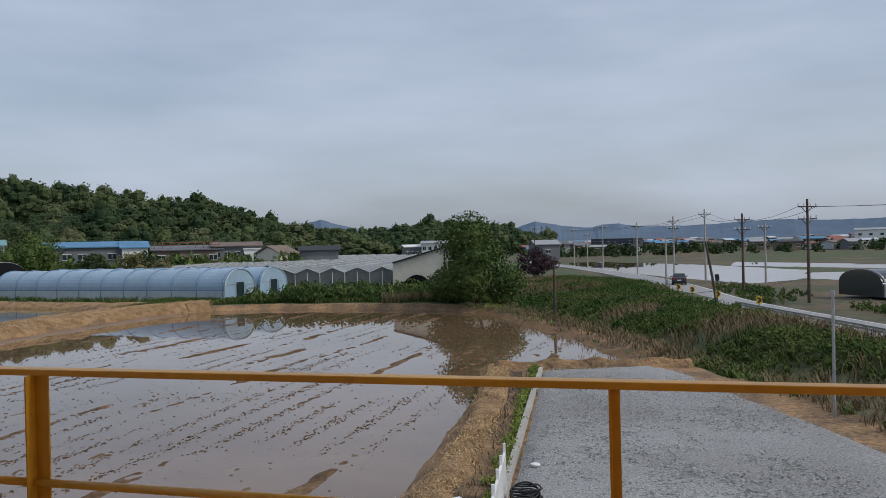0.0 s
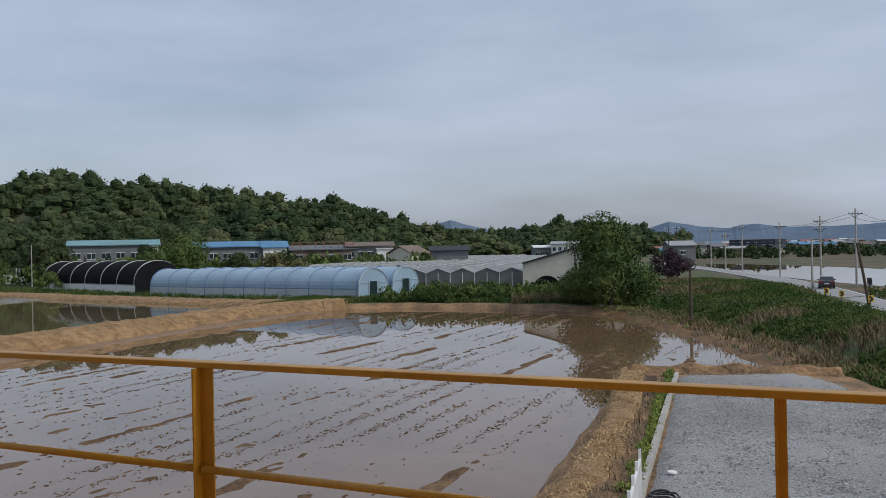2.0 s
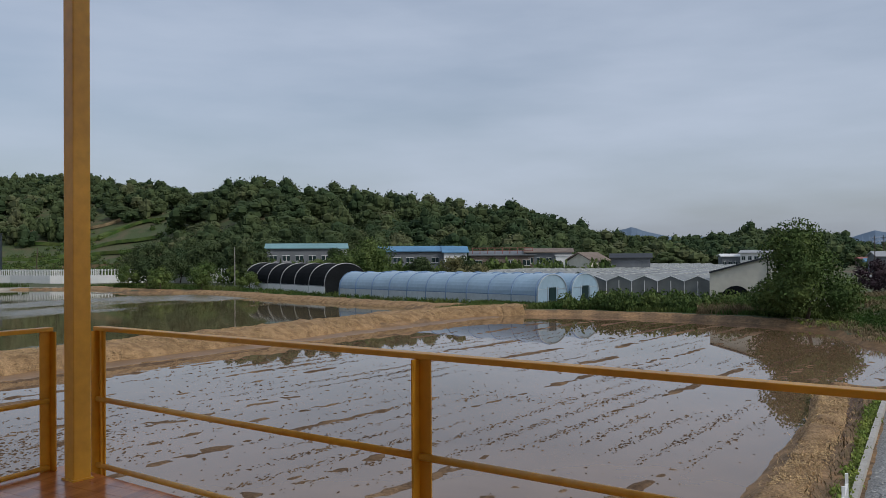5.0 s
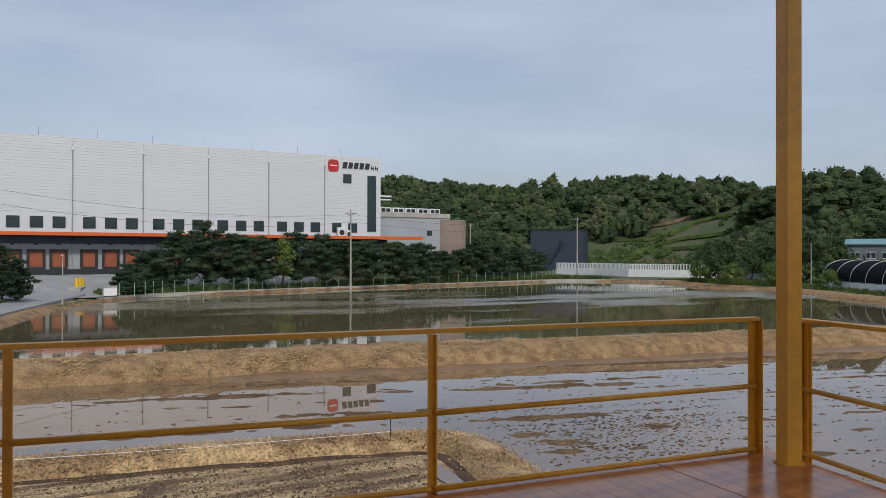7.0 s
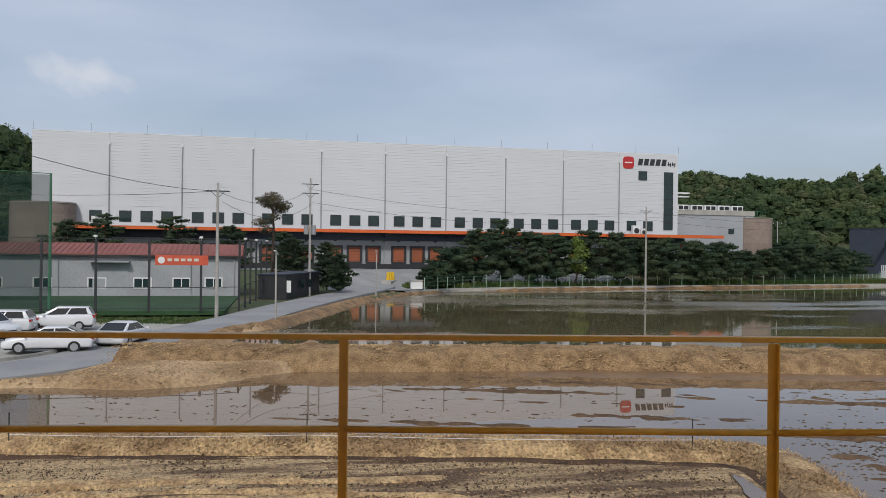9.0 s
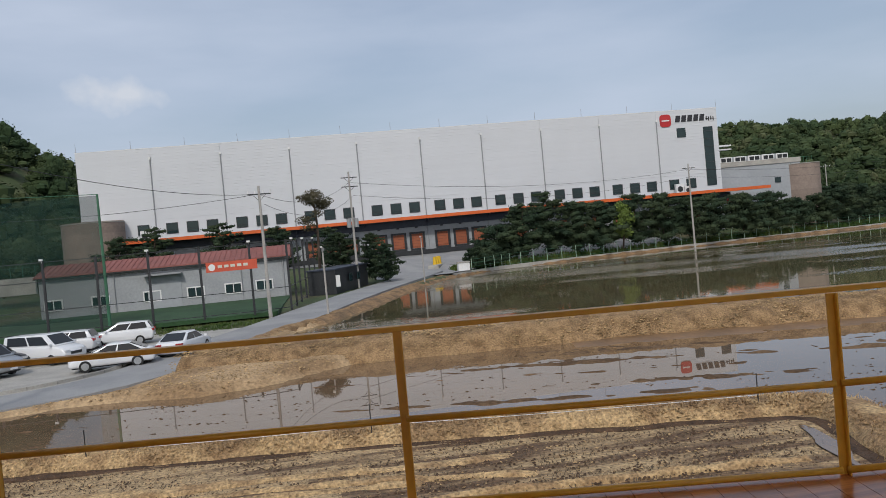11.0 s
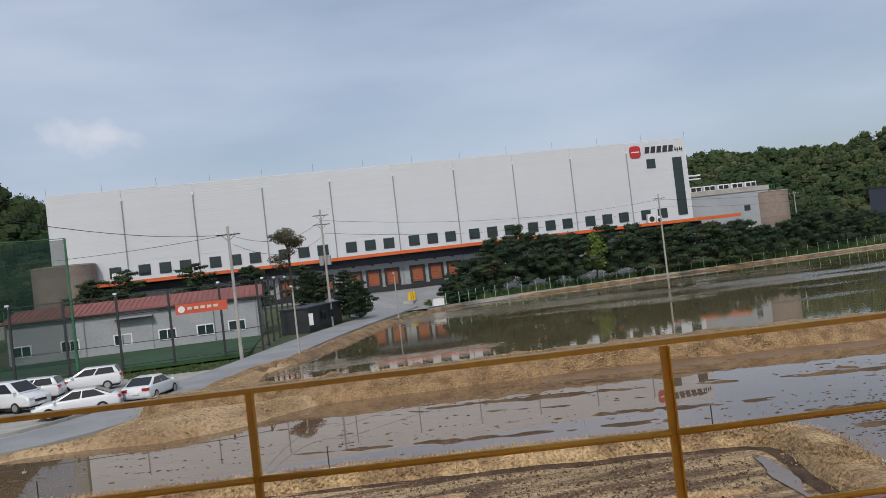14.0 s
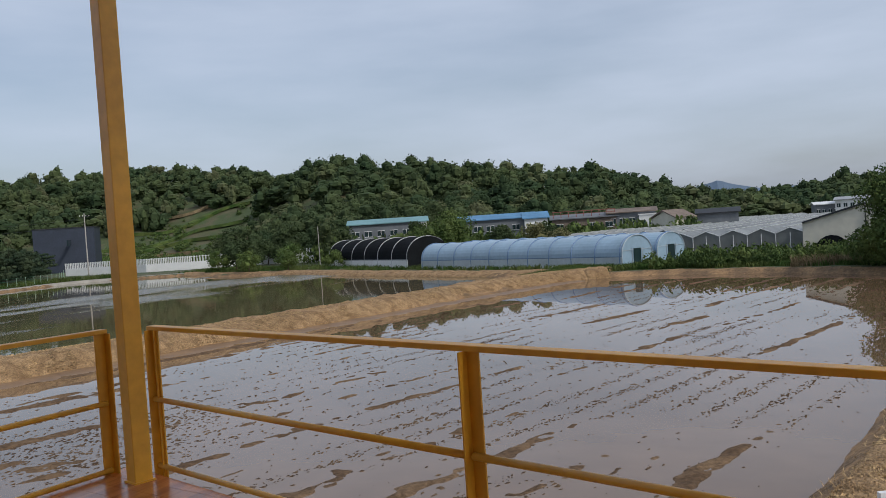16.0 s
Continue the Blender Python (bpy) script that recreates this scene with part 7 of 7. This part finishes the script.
cc, dd = along([(-103, 149), (-88, 157), (-72, 165), (-56, 171), (-42, 172), (-28, 172)], 0.45)
rg = np.random.default_rng(151)
HEDGE = cc[:, :2] + rg.normal(size=cc[:, :2].shape) * (1.0, 1.6)
rg = np.random.default_rng(171)
for k in range(20):
    q, r = radians(106.5 + 15 * (k + rg.random()) / 20), 130 + 42 * rg.random()
    x, y = EYE_AT[0] - r * math.sin(q), EYE_AT[1] + r * math.cos(q)
    broad_tree("slope_tree", (x, y, ground_z(x, y)), 7.0 + 3.5 * rg.random(), 9 + 3 * rg.random(), M_WOODS, "dark leafy tree on the slope behind the pitch", 2000, 0.22, 180 + k, -0.05, "slope trees")
# the tall umbrella pine over the site office
up = thing("umbrella_pine", "tall pine with a bare trunk and flat-topped crown", "pine tree", m=pose(-106, 1.0, 0.5))
rg = np.random.default_rng(9)
us = Shape().tube([(0, 0, -0.2), (0.25, 0.1, 4), (-0.1, 0.2, 8), (0.2, 0, 11.5)], 0.24, 8, 0.1)
bl = []
for k in range(12):
    a, z = rg.random() * 6.28, 7.4 + 4.4 * rg.random()
    q = 2.6 * (1 - (z - 7.4) / 7) * (0.6 + 0.4 * rg.random())
    us.tube([(0.1, 0.1, z - 0.8), (math.cos(a) * q * 0.6, math.sin(a) * q * 0.6, z - 0.2), (math.cos(a) * q, math.sin(a) * q, z)], 0.07, 5, 0.03)
    bl.append((math.cos(a) * q, math.sin(a) * q, z, 0.75 + 0.3 * rg.random()))
bl.append((0, 0, 12, 0.9))
part("trunk", us, M_BARK, up)
v, f = leaf_cloud(bl, 3600, 0.10, 12, 0.5, 0.45)
part("crown", bulk("crown", v, f, M_OLDPINE), M_OLDPINE, up)


def scatter(name, pts, leaf, label, count, size, hgt, seed, category, spread=1.0):
    """Low leafy growth in one mesh: a small cloud of leaves at each place."""
    rg = np.random.default_rng(seed)
    V, F, n = [], [], 0
    tem = [leaf_cloud([(0, 0, 0.45, 0.42), (0.25, 0.1, 0.25, 0.3), (-0.2, 0.2, 0.3, 0.3), (0.0, -0.25, 0.7, 0.22)], count, size, seed + k, 1.0, 0.5, 4, 3) for k in range(6)]
    zs = land(pts[:, 0], pts[:, 1])
    for (x, y), z in zip(pts, zs):
        v, f = tem[rg.integers(6)]
        h = hgt * (0.6 + 0.8 * rg.random())
        a = rg.random() * 6.28
        c, s = math.cos(a), math.sin(a)
        V.append(np.stack([(v[:, 0] * c - v[:, 1] * s) * h * spread + x, (v[:, 0] * s + v[:, 1] * c) * h * spread + y, v[:, 2] * h + z - 0.05], 1))
        F.append(f + n)
        n += len(v)
    solid(name, bulk(name, np.concatenate(V), np.concatenate(F), leaf), None, label, category, kind="stuff")


def blades(name, pts, mat_, label, hgt, seed, per=9, wide=0.05, lean=0.45, base=None):
    """Grass: bent blades in tufts, in one mesh."""
    rg = np.random.default_rng(seed)
    n = len(pts)
    z = land(pts[:, 0], pts[:, 1]) if base is None else np.zeros(n) + base
    P = np.repeat(np.c_[pts, z - 0.03], per, 0)
    m = len(P)
    P[:, :2] += rg.normal(size=(m, 2)) * 0.16
    a = rg.random(m) * 6.283
    h = hgt * (0.5 + 0.9 * rg.random(m))
    d = np.c_[np.cos(a), np.sin(a), np.zeros(m)]
    s = np.c_[-np.sin(a), np.cos(a), np.zeros(m)] * (wide * (0.6 + 0.8 * rg.random(m)))[:, None]
    mid = P + d * (h * lean * 0.35)[:, None] + np.c_[np.zeros((m, 2)), h * 0.6]
    tip = P + d * (h * lean)[:, None] + np.c_[np.zeros((m, 2)), h]
    V = np.stack([P - s, P + s, mid + s * 0.7, tip, mid - s * 0.7], 1).reshape(-1, 3)
    k = np.arange(m)[:, None] * 5
    F = np.concatenate([k + np.array([[0, 1, 2]]), k + np.array([[0, 2, 4]]), k + np.array([[4, 2, 3]])])
    solid(name, bulk(name, V, F, mat_), None, label, "grass", kind="stuff")


def fill(x0, x1, y0, y1, n, seed, keep):
    rg = np.random.default_rng(seed)
    p = np.c_[x0 + (x1 - x0) * rg.random(n), y0 + (y1 - y0) * rg.random(n)]
    return p[keep(p[:, 0], p[:, 1])]


def road_off(x, y):
    c = along(RROAD, 4.0)[0]
    dd = np.full(x.shape, 1e9)
    for q in c:
        dd = np.minimum(dd, np.hypot(x - q[0], y - q[1]))
    return dd


def bank(x, y):
    """The weedy slope between the paddy, the ditch and the country road."""
    edge = np.interp(y, [15, 22, 38, 45, 53, 62, 73, 80, 130], [17, 12.2, 11.2, 10.5, 9.4, 7.6, 5.8, 4.8, 4.5])
    rd = np.interp(y, [30, 47, 66, 78, 106, 130], [21.5, 22.8, 22.4, 22.9, 27.4, 29.5])
    return (x > edge) & (x < rd)


green = lambda x, y: bank(x, y) & (vnoise(x, y, 7, 3) + 0.5 * vnoise(x, y, 2.5, 4) > -0.55)
dry = lambda x, y: bank(x, y) & (vnoise(x, y, 7, 3) + 0.5 * vnoise(x, y, 2.5, 4) < -0.30)
blades("bank_grass", fill(3, 30, 14, 130, 20000, 1, green), M_GRASS, "thick green weeds on the ditch bank", 0.34, 2, 10, 0.03, 1.1)
blades("dry_grass", fill(3, 30, 14, 130, 11000, 3, dry), M_DRY, "dry straw-coloured reeds on the ditch bank", 0.6, 4, 8, 0.025, 0.8)
scatter("bank_weeds", fill(3, 30, 16, 120, 8500, 5, lambda x, y: bank(x, y) & (vnoise(x, y, 7, 3) > -0.35)), M_GRASS, "leafy green weeds on the ditch bank", 24, 0.10, 0.6, 6, "weeds")
scatter("garden_hedge", HEDGE, M_LEAF, "uneven leafy hedge before the workshops", 60, 0.10, 4.3, 152, "hedge", 0.9)
# dry reeds before the tree
blades("reed_tuft", fill(-6, 0.5, 84.0, 86.0, 150, 7, lambda x, y: x > -99), M_DRY, "pale dry reeds before the tree", 0.9, 8, 9, 0.02, 0.35)
# weeds along the kerb
cc, dd = along([(3.4, 38.6), (2.05, 31), (0.95, 24.2), (0.15, 20.2), (-0.9, 13)], 0.10)
rg = np.random.default_rng(12)
pts = cc[:, :2] + (0.14, 0) + rg.normal(size=cc[:, :2].shape) * 0.10
scatter("kerb_weeds", pts, M_WEED, "fresh green weeds growing along the kerb", 26, 0.10, 0.34, 13, "weeds", 0.9)
blades("kerb_grass", cc[::2, :2] - (0.2, 0) + rg.normal(size=(len(cc[::2]), 2)) * 0.15, M_DRY, "dry trampled grass beside the kerb weeds", 0.22, 14, 5, 0.015, 0.9)
# orchard shrubs between tunnel house and tree
op = fill(-26, 3, 82, 100, 430, 15, lambda x, y: (x > -19.5 - (y - 96) * 0.35) | (y < 91))
op = op[(op[:, 0] > -22 + 0.45 * (op[:, 1] - 92)) | (op[:, 1] < 90)]
op = op[(op[:, 0] > -24 + np.clip(92 - op[:, 1], 0, 9)) & (np.hypot(op[:, 0] - 3, op[:, 1] - 80) > 3)]
op[:, 1] = 88 + np.maximum(0, np.round((op[:, 1] - 86) / 4.5)) * 4.5 + 0.6 * np.sin(op[:, 0])
scatter("orchard_shrubs", op, M_LEAF, "rows of leafy orchard shrubs behind the paddy", 70, 0.085, 1.55, 16, "shrubs", 0.8)
blades("meadow_grass", fill(-32, 6, 81.5, 100, 7000, 17, lambda x, y: inside(x, y, P1) < -2.2), M_GRASS, "green grass on the far bank", 0.45, 18, 8, 0.05)
scatter("tunnel_weeds", fill(-60, -24, 88, 116, 900, 19, lambda x, y: np.abs((x + 24) * 0.431 + (y - 92.2) * 0.903) < 0.9), M_LEAF, "low weeds along the tunnel house", 26, 0.09, 0.5, 20, "weeds")
blades("fence_grass", fill(-160, -112, 20, 130, 13000, 21, lambda x, y: np.abs(inside(x, y, P2) + 3.6) < 1.9), M_GRASS, "tall grass along the mesh fence", 0.9, 22, 7, 0.06)
scatter("fence_weeds", fill(-160, -112, 20, 130, 2600, 33, lambda x, y: np.abs(inside(x, y, P2) + 5.2) < 2.2), M_LEAF, "leafy weeds between fence and pines", 26, 0.10, 0.9, 34, "weeds", 1.2)
blades("verge_grass", fill(-77, -66, -24, 0, 1500, 23, lambda x, y: (x < -69.5 + 0.0 * y) & (x > -77)), M_GRASS, "green verge before the ball fence", 0.2, 24, 7, 0.025)
blades("far_bank_grass", fill(-130, -30, 92, 150, 9000, 25, lambda x, y: (inside(x, y, P2) < -3.5) & (inside(x, y, P2) > -16) & (y > 95)), M_GRASS, "green grass behind the far bank", 0.5, 26, 7, 0.06)
scatter("roadside_shrubs", fill(26, 50, 45, 112, 1300, 27, lambda x, y: (road_off(x, y) > 3.6) & (vnoise(x, y, 9, 3) > -0.15) & (np.abs(x - 47) > 9.5) & (inside(x, y, P3) < -1)), M_GRASS, "low green shrubs beyond the country road", 30, 0.13, 0.65, 28, "shrubs")
scatter("village_trees", fill(-6, 420, 300, 900, 1300, 29, lambda x, y: np.degrees(np.arctan2(x, y)) > 4), M_WOODS, "dark round trees among the far village houses", 40, 0.18, 3.6, 30, "trees")
cc, dd = along([(2.6, 78.0), (5.6, 73), (7.9, 62.3), (9.7, 53.5), (10.8, 45), (11.0, 39)], 0.06)
rg = np.random.default_rng(41)
blades("bank_edge_grass", cc[:, :2] + rg.normal(size=cc[:, :2].shape) * 0.8, M_DRY, "dry trampled grass on the paddy bank", 0.3, 42, 7, 0.02, 0.9, base=0.4)
scatter("bank_edge_weeds", cc[:, :2] + (0.6, 0) + rg.normal(size=cc[:, :2].shape) * 0.7, M_WEED, "fresh green weeds on the paddy bank", 20, 0.12, 0.35, 43, "weeds", 1.2)
scatter("terrace_shrubs", fill(-300, -150, 190, 330, 900, 45, lambda x, y: (np.degrees(np.arctan2(-x - 1, y - 1)) > 37) & (np.degrees(np.arctan2(-x - 1, y - 1)) < 54) & (vnoise(x, y, 30, 3) > -0.2)), M_LEAF, "low shrubs on the terraced slope", 40, 0.13, 2.6, 46, "shrubs", 1.2)
# stepped terraces on the cleared slope
for k in range(8):
    rr = 322 + 17.0 * k + 3 * math.sin(2.1 * k)
    tl = []
    for j in range(13):
        q = radians(38.6 + 0.35 * (k % 3) + (13.2 - 0.7 * k) * j / 12)
        x, y = EYE_AT[0] - (rr + 5 * math.sin(0.7 * j + k)) * math.sin(q), EYE_AT[1] + (rr + 5 * math.sin(0.7 * j + k)) * math.cos(q)
        tl.append((x, y, ground_z(x, y) + 0.8))
    strip("terrace_bank", tl, 7.0, (M_GRASS, M_LEAF, M_GRASS, M_DRY)[k % 4], "low stepped field terrace on the cleared slope", thick=1.5, step=4)
# loose straw on the two banks
sp = on_ridge([(-30.9, -16), (-29.0, -7.1), (-27.5, 2.4), (-24.9, 13.9), (-23.4, 14.8), (-18.8, 13.3), (-4, 9.0)], [(-1.1, -0.2), (-0.8, 0.2), (-0.4, 0.44), (0.1, 0.48), (0.5, 0.4), (0.9, 0.05)], 3800, 61, -0.9, 0.8)
blades("loose_straw", sp[:, :2], M_STRAW, "loose pale straw stalks on the bank", 0.10, 62, 4, 0.012, 1.6, base=sp[:, 2] + 0.02)
sp = on_ridge([(1.9, 39.6), (1.75, 37.2), (1.25, 32.5), (0.15, 25.6), (-1.1, 19.9), (-2.6, 13.5)], [(-1.05, -0.25), (-0.8, 0.2), (-0.45, 0.52), (0.05, 0.56), (0.45, 0.52), (0.7, 0.2)], 1200, 63, -0.8, 0.65)
blades("loose_straw", sp[:, :2], M_STRAW, "loose pale straw stalks on the bank", 0.09, 64, 4, 0.010, 1.6, base=sp[:, 2] + 0.02)
# stubble tufts
st = fill(-31, -8, -30, 14, 5200, 31, lambda x, y: (inside(x, y, STRAW) > 1.2))
st[:, 0] += 0.35 * np.sin(st[:, 1] * 0.3)
blades("rice_stubble", st, M_STUB, "rows of dark cut rice stubble", 0.06, 32, 7, 0.014, 0.6, base=0.05)
